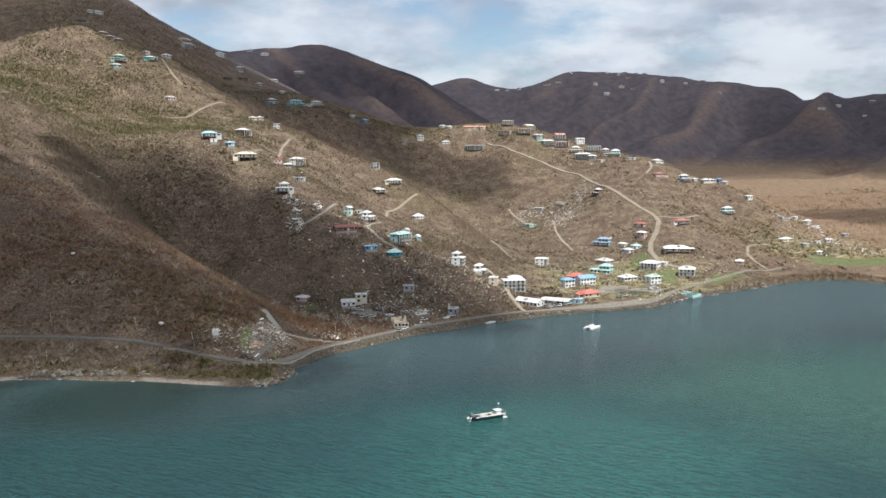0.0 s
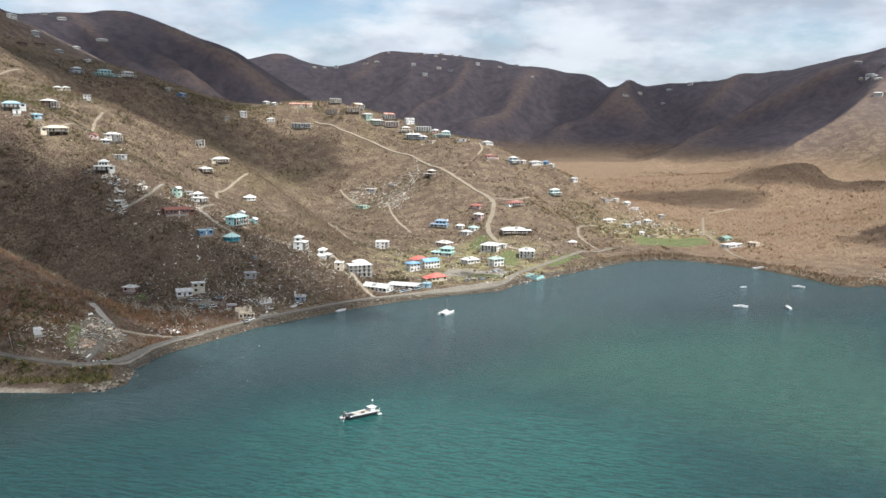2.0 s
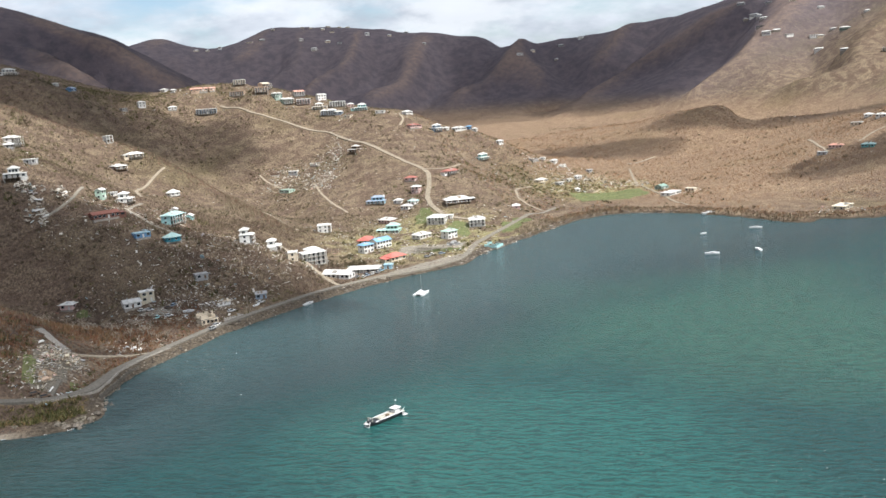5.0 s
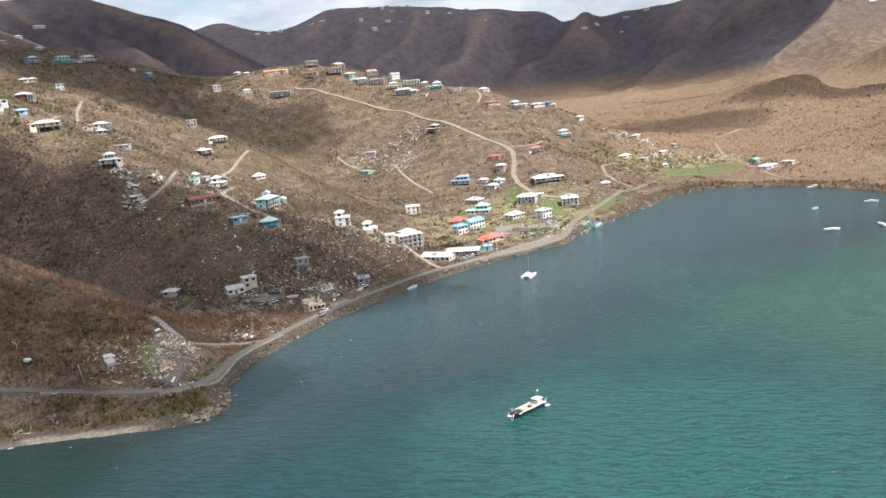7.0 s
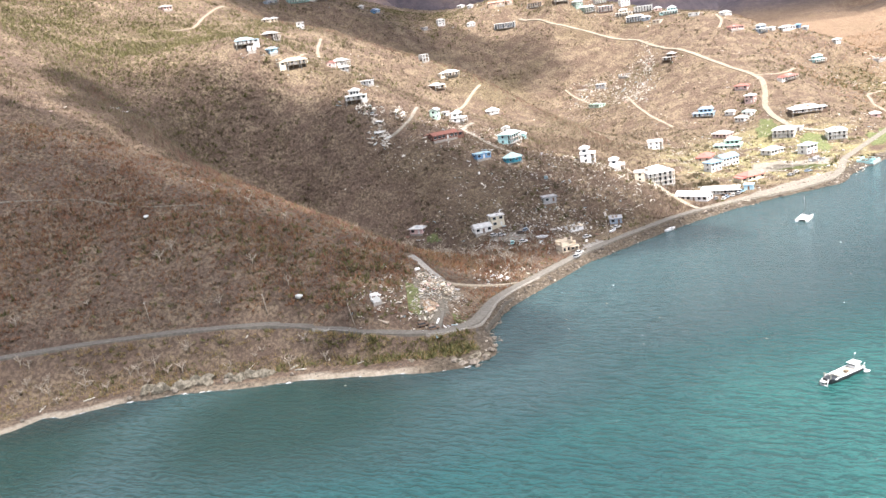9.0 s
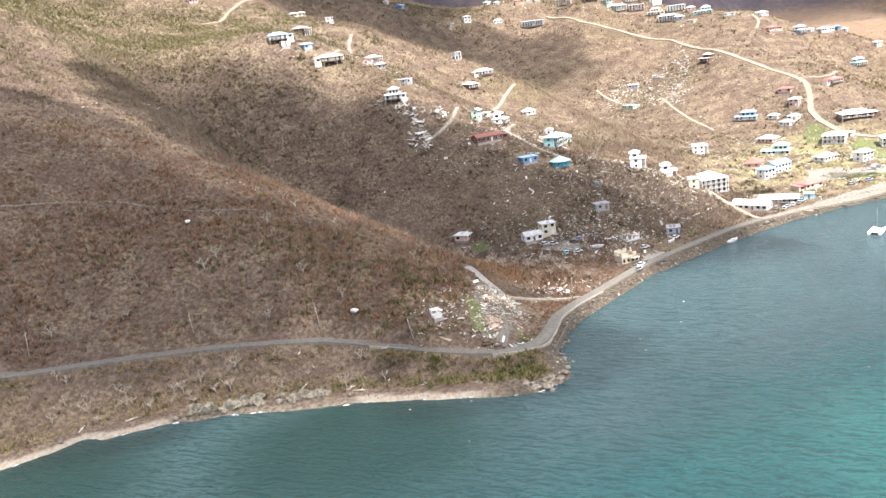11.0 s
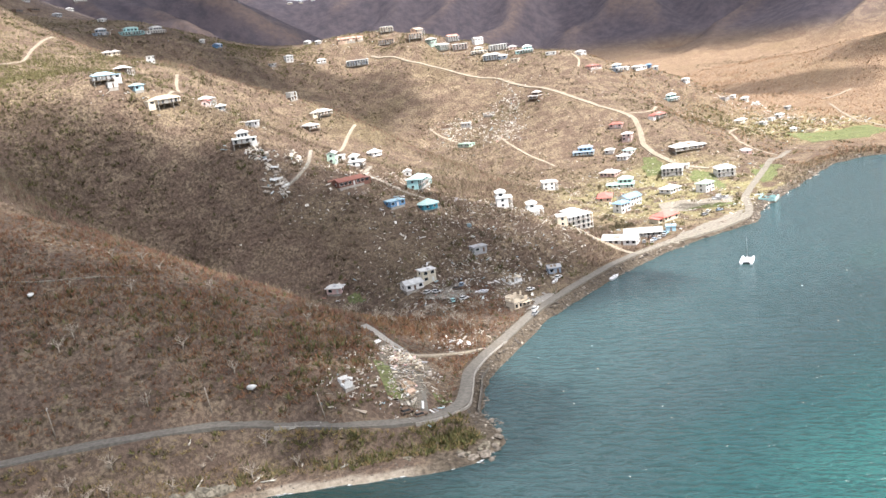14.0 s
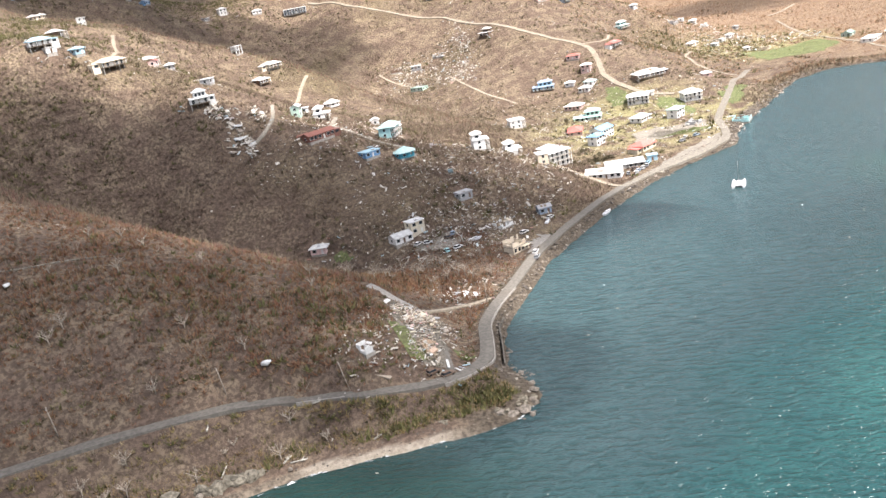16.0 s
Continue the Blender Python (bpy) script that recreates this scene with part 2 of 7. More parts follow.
NEARER_RIBS = [[(-236, 1715), (-184, 1622), (-127, 1546)], [(-315, 1665), (-264, 1599), (-196, 1539)], [(-148, 1700), (-91, 1637), (-38, 1605)], [(1180, 1625), (1062, 1691), (967, 1723), (866, 1670), (712, 1499)], [(1300, 1590), (1131, 1412), (1036, 1391), (929, 1323), (838, 1292)], [(1225, 1197), (1065, 1133), (974, 1085), (911, 1122)]]
NEARER_CUTS = [[(-263, 1668), (-225, 1611), (-165, 1525)], [(-205, 1690), (-140, 1610), (-85, 1560)], [(-370, 1650), (-300, 1575), (-240, 1520)]]
RELIEF = [(q, 17, 62) for q in FAR_RIBS] + [(q, -30, 70) for q in FAR_CUTS] + [(q, 20, 60) for q in NEARER_RIBS] + [(q, -22, 45) for q in NEARER_CUTS]


def line_distance(x, y, pts):
    best = np.full(x.shape, 1e18)
    for (ax, ay), (bx, by) in zip(pts, pts[1:]):
        dx, dy = bx - ax, by - ay
        k = np.clip(((x - ax) * dx + (y - ay) * dy) / (dx * dx + dy * dy), 0, 1)
        best = np.minimum(best, (x - ax - k * dx) ** 2 + (y - ay - k * dy) ** 2)
    return np.sqrt(best)


def road_bench(x, y):
    """Distance to the coast road and the road's own height there."""
    best, height = np.full(x.shape, 1e18), np.zeros(x.shape)
    for (ax, ay, az), (bx, by, bz) in zip(COAST_ROAD, COAST_ROAD[1:]):
        dx, dy = bx - ax, by - ay
        k = np.clip(((x - ax) * dx + (y - ay) * dy) / (dx * dx + dy * dy), 0, 1)
        d = (x - ax - k * dx) ** 2 + (y - ay - k * dy) ** 2
        height = np.where(d < best, az + k * (bz - az), height)
        best = np.minimum(best, d)
    return np.sqrt(best), height


def relief(x, y):
    """Metres by which the spurs and ravines raise or cut the far flanks."""
    up = np.zeros(x.shape)
    m = np.nonzero(y > 1050)[0]
    px, py = x[m] + 16 * value_noise(x[m] / 80, y[m] / 80, 3), y[m] + 16 * value_noise(x[m] / 80, y[m] / 80, 4)
    for line, amount, width in RELIEF:
        up[m] += amount * np.maximum(0, 1 - line_distance(px, py, line) / width)
    return up


def land(x, y):
    """Height of the ground at the arrays x, y."""
    x, y = np.asarray(x, float), np.asarray(y, float)
    shape = x.shape
    x, y = x.ravel(), y.ravel()
    z = np.empty(x.shape)
    p = KNOTS[:, :2] / 1000.0
    for i in range(0, len(x), 20000):
        q = np.stack([x[i:i + 20000], y[i:i + 20000]], 1) / 1000.0
        r2 = ((q[:, None] - p[None]) ** 2).sum(-1)
        z[i:i + 20000] = spline_kernel(r2) @ WEIGHTS[:-3] + WEIGHTS[-3] + q @ WEIGHTS[-2:]
    z = np.maximum(z, 1.6)
    for crest, up, width in ((NEAR_CREST, 3.2, 10), (MID_CREST, 5.0, 14), (FAR_CREST, 3.0, 18)):
        z = z + up * np.exp(-line_distance(x, y, crest) / width)
    for cut, down, width in ((NEAR_CUT, 8.0, 20), (MID_CUT, 16.0, 34)):
        z = z - down * np.exp(-(line_distance(x, y, cut) / width) ** 2)
    z = np.maximum(z, 1.6)
    # spurs and ravines of the far slopes
    far = smooth(1220, 1520, np.hypot(x, y)) * smooth(40, 160, z)
    z = z + smooth(20, 70, z) * (1 - 0.9 * smooth(200, 262, z)) * relief(x, y)
    z = z + far * (5.0 * value_noise(x / 90, y / 90, 5) + 2.5 * value_noise(x / 40, y / 40, 15))
    near = smooth(60, 200, z) * (1 - far)
    z = z + near * 2.0 * value_noise(x / 60, y / 60, 7)
    d = shore_distance(x, y)
    d = d + 2.2 * value_noise(x / 9, y / 9, 11) * smooth(30, 0, np.abs(d))
    bank = np.where(d > 0, 0.12 * d + 0.9 * smooth(0.5, 3.0, d), np.maximum(0.16 * d, -14))
    k = smooth(2, 28, d)
    z = bank * (1 - k) + z * k
    z = z + smooth(4, 20, d) * smooth(3, 12, line_distance(x, y, [q[:2] for q in COAST_ROAD])) * (0.5 * value_noise(x / 14, y / 14, 13) + 0.25 * value_noise(x / 6, y / 6, 17))
    d, bench = road_bench(x, y)
    k = 1 - smooth(2.4, 7.5, d)
    z = z * (1 - k) + bench * k
    return z.reshape(shape)


def spaced(inner0, inner1, step, outer0, outer1, grow):
    mid = list(np.arange(inner0, inner1 + 0.1, step))
    s, v = step, inner1
    while v < outer1:
        s *= grow
        v += s
        mid.append(v)
    s, v = step, inner0
    while v > outer0:
        s *= grow
        v -= s
        mid.insert(0, v)
    return np.array(mid)


def mesh_from(name, verts, faces):
    me = bpy.data.meshes.new(name)
    verts, faces = np.asarray(verts, np.float32), np.asarray(faces, np.int32)
    n, k = faces.shape
    me.vertices.add(len(verts))
    me.vertices.foreach_set("co", verts.ravel())
    me.loops.add(n * k)
    me.loops.foreach_set("vertex_index", faces.ravel())
    me.polygons.add(n)
    me.polygons.foreach_set("loop_start", np.arange(0, n * k, k, dtype=np.int32))
    me.polygons.foreach_set("use_smooth", np.zeros(n, bool))
    me.update(calc_edges=True)
    return me


def sheet(name, gx, gy, height):
    x, y = np.meshgrid(gx, gy)
    z = height(x, y)
    nx, ny = len(gx), len(gy)
    i = np.arange((ny - 1) * nx).reshape(ny - 1, nx)[:, :-1].ravel()
    me = mesh_from(name, np.stack([x.ravel(), y.ravel(), z.ravel()], 1), np.stack([i, i + 1, i + nx + 1, i + nx], 1))
    me.polygons.foreach_set("use_smooth", np.ones(len(me.polygons), bool))
    return new(name, me)


# ---------------------------------------------------------------- materials
def ramp(nt, fac, stops):
    n = nt.nodes.new("ShaderNodeValToRGB")
    els = n.color_ramp.elements
    while len(els) < len(stops):
        els.new(0.5)
    for e, (p, c) in zip(els, stops):
        e.position, e.color = p, (*c, 1)
    nt.links.new(fac, n.inputs[0])
    return n.outputs[0]


def noise_node(nt, vec, scale, detail=4.0, rough=0.55):
    n = nt.nodes.new("ShaderNodeTexNoise")
    n.inputs["Scale"].default_value, n.inputs["Detail"].default_value, n.inputs["Roughness"].default_value = scale, detail, rough
    nt.links.new(vec, n.inputs["Vector"])
    return n.outputs[0]


def mixed(nt, fac, a, b, how="MIX"):
    n = nt.nodes.new("ShaderNodeMix")
    n.data_type, n.blend_type = "RGBA", how
    for sock, v in ((0, fac), (6, a), (7, b)):
        if isinstance(v, bpy.types.NodeSocket):
            nt.links.new(v, n.inputs[sock])
        else:
            n.inputs[sock].default_value = v if sock == 0 else (*v, 1)
    return n.outputs[2]


def calc(nt, op, a, b=0.0, c=None):
    n = nt.nodes.new("ShaderNodeMath")
    n.operation = op
    for i, v in enumerate((a, b) if c is None else (a, b, c)):
        if isinstance(v, bpy.types.NodeSocket):
            nt.links.new(v, n.inputs[i])
        else:
            n.inputs[i].default_value = v
    return n.outputs[0]


def span(nt, v, lo, hi, a=0.0, b=1.0):
    n = nt.nodes.new("ShaderNodeMapRange")
    n.interpolation_type = "SMOOTHSTEP"
    nt.links.new(v, n.inputs[0])
    for i, k in enumerate((lo, hi, a, b)):
        n.inputs[i + 1].default_value = k
    return n.outputs[0]


def blank(name):
    m = bpy.data.materials.new(name)
    m.use_nodes = True
    nt = m.node_tree
    return m, nt, nt.nodes["Principled BSDF"]


def where(nt):
    return nt.nodes.new("ShaderNodeNewGeometry").outputs["Position"]


def bump(nt, bsdf, height, strength, distance):
    n = nt.nodes.new("ShaderNodeBump")
    n.inputs["Strength"].default_value, n.inputs["Distance"].default_value = strength, distance
    nt.links.new(height, n.inputs["Height"])
    nt.links.new(n.outputs[0], bsdf.inputs["Normal"])


def surface(name, col, rough=0.8, var=0.25, grain=1.5, big=0.15, relief=0.02, metal=0.0, spec=0.3, island=False):
    """A plain painted or mineral surface with grain and larger stains."""
    m, nt, b = blank(name)
    pos = where(nt)
    fine, coarse = noise_node(nt, pos, grain, 6.0), noise_node(nt, pos, big, 3.0)
    dark = tuple(c * (1 - var) for c in col)
    light = tuple(min(1, c * (1 + 0.5 * var)) for c in col)
    c = mixed(nt, span(nt, fine, 0.35, 0.65), dark, light)
    dirt = tuple(0.5 * c0 + 0.5 * d0 for c0, d0 in zip(dark, (0.12, 0.09, 0.06)))
    c = mixed(nt, span(nt, coarse, 0.52, 0.75, 0, 0.55), c, dirt)
    rnd = nt.nodes.new("ShaderNodeObjectInfo").outputs["Random"]
    if island:
        rnd = nt.nodes.new("ShaderNodeNewGeometry").outputs["Random Per Island"]
    hsv = nt.nodes.new("ShaderNodeHueSaturation")
    nt.links.new(span(nt, rnd, 0, 1, 0.86, 1.1), hsv.inputs["Value"])
    nt.links.new(c, hsv.inputs["Color"])
    nt.links.new(hsv.outputs[0], b.inputs["Base Color"])
    b.inputs["Roughness"].default_value, b.inputs["Metallic"].default_value = rough, metal
    b.inputs["Specular IOR Level"].default_value = spec
    if relief:
        bump(nt, b, fine, 0.6, relief)
    return m


def earth_material():
    m, nt, b = blank("dry_earth")
    pos = where(nt)
    sep = nt.nodes.new("ShaderNodeSeparateXYZ")
    nt.links.new(pos, sep.inputs[0])
    n_big, n_mid, n_fine = noise_node(nt, pos, 0.012, 4.0), noise_node(nt, pos, 0.09, 5.0), noise_node(nt, pos, 0.7, 6.0, 0.7)
    tan, brown, dark, olive = (0.305, 0.238, 0.16), (0.174, 0.125, 0.091), (0.075, 0.053, 0.042), (0.16, 0.14, 0.066)
    c = mixed(nt, span(nt, n_mid, 0.38, 0.66), brown, tan)
    c = mixed(nt, span(nt, n_big, 0.5, 0.72, 0, 0.5), c, olive)
    c = mixed(nt, span(nt, n_fine, 0.42, 0.62, 0.75, 0), c, dark)
    # bare grey-brown woods on high slopes beyond the bay, purple haze painted in
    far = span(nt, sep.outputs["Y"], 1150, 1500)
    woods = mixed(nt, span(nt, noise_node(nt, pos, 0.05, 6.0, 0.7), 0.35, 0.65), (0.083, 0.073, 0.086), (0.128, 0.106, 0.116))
    # tone follows the relief: paler and warmer on ribs, darker and greyer in ravines
    by_relief = nt.nodes.new("ShaderNodeAttribute")
    by_relief.attribute_name = "dryness"
    spur = span(nt, calc(nt, "ADD", by_relief.outputs["Fac"], calc(nt, "MULTIPLY", calc(nt, "SUBTRACT", n_mid, 0.5), 0.8)), 0.0, 1.3)
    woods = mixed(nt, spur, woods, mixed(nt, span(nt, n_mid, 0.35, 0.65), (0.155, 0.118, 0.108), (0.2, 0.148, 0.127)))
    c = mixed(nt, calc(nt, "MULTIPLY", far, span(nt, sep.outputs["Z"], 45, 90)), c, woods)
    # pale tan soil of the plain
    flats = calc(nt, "MULTIPLY", span(nt, sep.outputs["X"], 300, 420), calc(nt, "MULTIPLY", span(nt, sep.outputs["Z"], 45, 80, 0.4, 0), span(nt, sep.outputs["Y"], 560, 700)))
    c = mixed(nt, flats, c, mixed(nt, span(nt, n_fine, 0.35, 0.65), (0.215, 0.142, 0.092), (0.42, 0.285, 0.18)))
    # dark litter under the scrub of the near spur
    litter = calc(nt, "MULTIPLY", span(nt, sep.outputs["Y"], 620, 700, 0.4, 0), span(nt, sep.outputs["X"], -60, 0, 1, 0))
    c = mixed(nt, litter, c, mixed(nt, span(nt, n_fine, 0.35, 0.65), (0.075, 0.056, 0.045), (0.16, 0.115, 0.088)))
    # straw-coloured grass on the village flats
    for cx, cy, r in ((140, 655, 105), (370, 820, 95)):
        away = nt.nodes.new("ShaderNodeVectorMath")
        away.operation = "DISTANCE"
        nt.links.new(pos, away.inputs[0])
        away.inputs[1].default_value = (cx, cy, 5)
        k = calc(nt, "MULTIPLY", span(nt, away.outputs["Value"], 0.35 * r, r, 1, 0), span(nt, n_mid, 0.35, 0.6))
        c = mixed(nt, k, c, mixed(nt, span(nt, n_fine, 0.35, 0.65), (0.19, 0.18, 0.08), (0.34, 0.295, 0.165)))
    # pale sand and shingle at the water's edge
    low = span(nt, calc(nt, "ADD", sep.outputs["Z"], calc(nt, "MULTIPLY", n_mid, 0.8)), 1.0, 1.6, 1, 0)
    sand = mixed(nt, span(nt, n_fine, 0.3, 0.7), (0.24, 0.2, 0.155), (0.39, 0.34, 0.27))
    shingle = mixed(nt, span(nt, n_fine, 0.35, 0.65), (0.08, 0.066, 0.052), (0.22, 0.18, 0.135))
    rocky = calc(nt, "MULTIPLY", span(nt, sep.outputs["X"], -212, -204), span(nt, sep.outputs["X"], -150, -143, 1, 0))
    edge = mixed(nt, rocky, sand, shingle)
    edge = mixed(nt, span(nt, sep.outputs["X"], -112, -104), edge, shingle)
    edge = mixed(nt, span(nt, sep.outputs["X"], 170, 200), edge, (0.09, 0.07, 0.05))
    c = mixed(nt, low, c, edge)
    # dark stones hold up the shore road
    off = nt.nodes.new("ShaderNodeAttribute")
    off.attribute_name = "shore"
    strip = calc(nt, "MULTIPLY", span(nt, sep.outputs["X"], -106, -98), span(nt, sep.outputs["X"], 190, 230, 1, 0))
    strip = calc(nt, "MULTIPLY", strip, span(nt, calc(nt, "ADD", off.outputs["Fac"], calc(nt, "MULTIPLY", n_mid, 5.0)), 7.5, 12, 1, 0))
    c = mixed(nt, strip, c, mixed(nt, span(nt, n_fine, 0.35, 0.65), (0.055, 0.044, 0.034), (0.14, 0.115, 0.086)))
    nt.links.new(c, b.inputs["Base Color"])
    b.inputs["Roughness"].default_value, b.inputs["Specular IOR Level"].default_value = 0.95, 0.1
    bump(nt, b, calc(nt, "ADD", n_fine, calc(nt, "MULTIPLY", noise_node(nt, pos, 0.12, 6.0, 0.7), 2.0)), 0.8, 1.2)
    return m


def sea_material():
    m, nt, b = blank("sea_water")
    pos = where(nt)
    sep = nt.nodes.new("ShaderNodeSeparateXYZ")
    nt.links.new(pos, sep.inputs[0])
    flat = nt.nodes.new("ShaderNodeMapping")
    flat.inputs["Scale"].default_value = (1.0, 1.15, 1.0)
    nt.links.new(pos, flat.inputs[0])
    bed = noise_node(nt, flat.outputs[0], 0.011, 4.0, 0.55)
    bed2 = noise_node(nt, pos, 0.03, 3.0)
    grass, clear = (0.023, 0.044, 0.048), (0.014, 0.054, 0.056)

    def bank(x, y, r, edge=0.25):
        """A patch of the bed round (x, y), with a ragged rim."""
        away = nt.nodes.new("ShaderNodeVectorMath")
        away.operation = "DISTANCE"
        nt.links.new(pos, away.inputs[0])
        away.inputs[1].default_value = (x, y, 0)
        rim = calc(nt, "ADD", away.outputs["Value"], calc(nt, "MULTIPLY", calc(nt, "SUBTRACT", bed, 0.5), 1.1 * r))
        return span(nt, rim, edge * r, r, 1, 0)

    # sea grass covers the head of the bay, sand lies further out
    out = calc(nt, "ADD", sep.outputs["Y"], calc(nt, "MULTIPLY", sep.outputs["X"], -0.32))
    head = span(nt, calc(nt, "ADD", out, calc(nt, "MULTIPLY", bed, -130)), 272, 345)
    c = mixed(nt, span(nt, bed2, 0.4, 0.7, 0, 0.5), clear, (0.017, 0.062, 0.059))
    c = mixed(nt, head, c, grass)
    # pale silt in the shallows off the plain
    c = mixed(nt, span(nt, calc(nt, "ADD", out, calc(nt, "MULTIPLY", bed, -90)), 305, 440), c, (0.042, 0.078, 0.083))
    c = mixed(nt, bank(-150, 366, 62), c, (0.010, 0.030, 0.027))
    c = mixed(nt, bank(-240, 366, 58), c, (0.011, 0.032, 0.029))
    c = mixed(nt, bank(195, 358, 150), c, (0.034, 0.094, 0.074))
    c = mixed(nt, bank(42, 280, 112), c, (0.023, 0.094, 0.086))
    b.inputs["Roughness"].default_value, b.inputs["IOR"].default_value = 0.22, 1.33
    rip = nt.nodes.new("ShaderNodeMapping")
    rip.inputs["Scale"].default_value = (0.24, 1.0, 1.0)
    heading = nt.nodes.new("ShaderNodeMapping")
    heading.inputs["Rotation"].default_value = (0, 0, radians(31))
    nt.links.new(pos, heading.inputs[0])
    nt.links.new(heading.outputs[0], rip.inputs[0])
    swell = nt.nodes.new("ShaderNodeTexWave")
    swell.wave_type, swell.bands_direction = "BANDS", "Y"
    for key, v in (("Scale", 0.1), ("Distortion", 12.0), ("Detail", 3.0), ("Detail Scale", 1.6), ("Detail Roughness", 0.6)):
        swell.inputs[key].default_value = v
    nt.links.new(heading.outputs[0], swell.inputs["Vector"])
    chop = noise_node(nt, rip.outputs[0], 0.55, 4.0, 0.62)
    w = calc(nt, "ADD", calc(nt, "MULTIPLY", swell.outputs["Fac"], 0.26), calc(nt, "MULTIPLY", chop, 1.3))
    # wave shading put into the colour: low parts of the wavelets painted darker
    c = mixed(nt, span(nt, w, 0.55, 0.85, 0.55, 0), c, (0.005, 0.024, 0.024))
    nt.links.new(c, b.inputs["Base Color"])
    bump(nt, b, w, 1.0, 0.72)
    return m


def twig_material(name, stops):
    m, nt, b = blank(name)
    pos = where(nt)
    rnd = nt.nodes.new("ShaderNodeNewGeometry").outputs["Random Per Island"]
    zone = noise_node(nt, pos, 0.016, 3.0)
    clump = noise_node(nt, pos, 0.11, 3.0)
    bush = noise_node(nt, pos, 0.5, 2.0)
    k = calc(nt, "ADD", calc(nt, "MULTIPLY", rnd, 0.26), calc(nt, "MULTIPLY", span(nt, zone, 0.3, 0.7), 0.18))
    k = calc(nt, "ADD", k, calc(nt, "MULTIPLY", span(nt, clump, 0.3, 0.7), 0.18))
    k = calc(nt, "ADD", k, calc(nt, "MULTIPLY", span(nt, bush, 0.32, 0.68), 0.38))
    nt.links.new(ramp(nt, k, stops), b.inputs["Base Color"])
    b.inputs["Roughness"].default_value, b.inputs["Specular IOR Level"].default_value = 0.9, 0.1
    return m


def glass_material():
    m, nt, b = blank("window_glass")
    b.inputs["Base Color"].default_value = (0.02, 0.025, 0.03, 1)
    b.inputs["Roughness"].default_value, b.inputs["IOR"].default_value = 0.08, 1.5
    return m


def cloud_material():
    m, nt, b = blank("cloud_vapour")
    b.inputs["Base Color"].default_value = (0.85, 0.86, 0.88, 1)
    b.inputs["Roughness"].default_value = 1.0
    at = nt.nodes.new("ShaderNodeAttribute")
    at.attribute_name = "thickness"
    wisps = noise_node(nt, where(nt), 0.012, 5.0)
    veil = span(nt, calc(nt, "ADD", at.outputs["Fac"], calc(nt, "MULTIPLY", calc(nt, "SUBTRACT", wisps, 0.5), 0.7)), 0.12, 0.6, 0.0, 1.0)
    thick = nt.nodes.new("ShaderNodeAttribute")
    thick.attribute_name = "bulk"
    nt.links.new(calc(nt, "MULTIPLY", veil, thick.outputs["Fac"]), b.inputs["Alpha"])
    return m


EARTH, SEA, GLASS, CLOUD = earth_material(), sea_material(), glass_material(), cloud_material()
PAINT = {}
for _n, _c in dict(white=(0.72, 0.71, 0.68), cream=(0.7, 0.6, 0.46), pink=(0.62, 0.44, 0.4), terracotta=(0.36, 0.16, 0.1), greengrey=(0.3, 0.38, 0.33),
                   palegreen=(0.5, 0.66, 0.55), teal=(0.16, 0.42, 0.42), aqua=(0.38, 0.62, 0.62), lightblue=(0.34, 0.52, 0.62), blue=(0.12, 0.24, 0.4),
                   bluegreen=(0.06, 0.27, 0.35), brown=(0.15, 0.1, 0.07), grey=(0.36, 0.36, 0.36), greyblue=(0.3, 0.37, 0.45), beige=(0.56, 0.5, 0.38),
                   tan=(0.5, 0.365, 0.27), rust=(0.2, 0.09, 0.066), red=(0.55, 0.12, 0.09)).items():
    PAINT[_n] = surface("paint_" + _n, _c, 0.7, 0.14, 2.0, 0.3, 0.01)
ROOF = {}
for _n, _c in dict(white=(0.67, 0.66, 0.63), cream=(0.68, 0.6, 0.47), palegreen=(0.45, 0.6, 0.52), aqua=(0.45, 0.64, 0.62), lightblue=(0.36, 0.54, 0.64),
                   blue=(0.2, 0.38, 0.58), red=(0.6, 0.17, 0.14), dullred=(0.36, 0.14, 0.11), pink=(0.6, 0.32, 0.25), grey=(0.4, 0.4, 0.4), greyblue=(0.33, 0.4, 0.5), brown=(0.17, 0.12, 0.09),
                   rust=(0.24, 0.1, 0.075), tan=(0.52, 0.39, 0.29), greengrey=(0.28, 0.4, 0.34), beige=(0.56, 0.5, 0.4)).items():
    ROOF[_n] = surface("roofing_" + _n, _c, 0.55, 0.16, 0.9, 0.25, 0.02)
# sea wall concrete: the shade on its face is put into the base colour
SHADED_CONCRETE = surface("stained_concrete", (0.13, 0.115, 0.095), 0.95, 0.4, 1.5, 0.4, 0.03)
CONCRETE = surface("concrete", (0.32, 0.295, 0.26), 0.9, 0.3, 2.0, 0.2, 0.02)
TIMBER = surface("weathered_timber", (0.22, 0.17, 0.12), 0.85, 0.35, 3.0, 0.4, 0.01)
ASPHALT = surface("worn_asphalt", (0.185, 0.168, 0.142), 0.95, 0.22, 0.9, 0.06, 0.0)
SHINGLE = surface("grey_gravel", (0.24, 0.215, 0.175), 0.95, 0.35, 1.2, 0.1, 0.05)
DIRT = surface("pale_dirt", (0.33, 0.28, 0.21), 0.95, 0.3, 0.8, 0.1, 0.04)
TAN_SLAB = surface("tan_floor_slab", (0.34, 0.245, 0.165), 0.9, 0.35, 1.2, 0.25, 0.03)
RUBBLE = surface("rubble_soil", (0.2, 0.175, 0.14), 0.95, 0.45, 1.4, 0.3, 0.06)
LAWN = surface("green_grass", (0.135, 0.15, 0.06), 0.95, 0.5, 0.8, 0.12, 0.06)
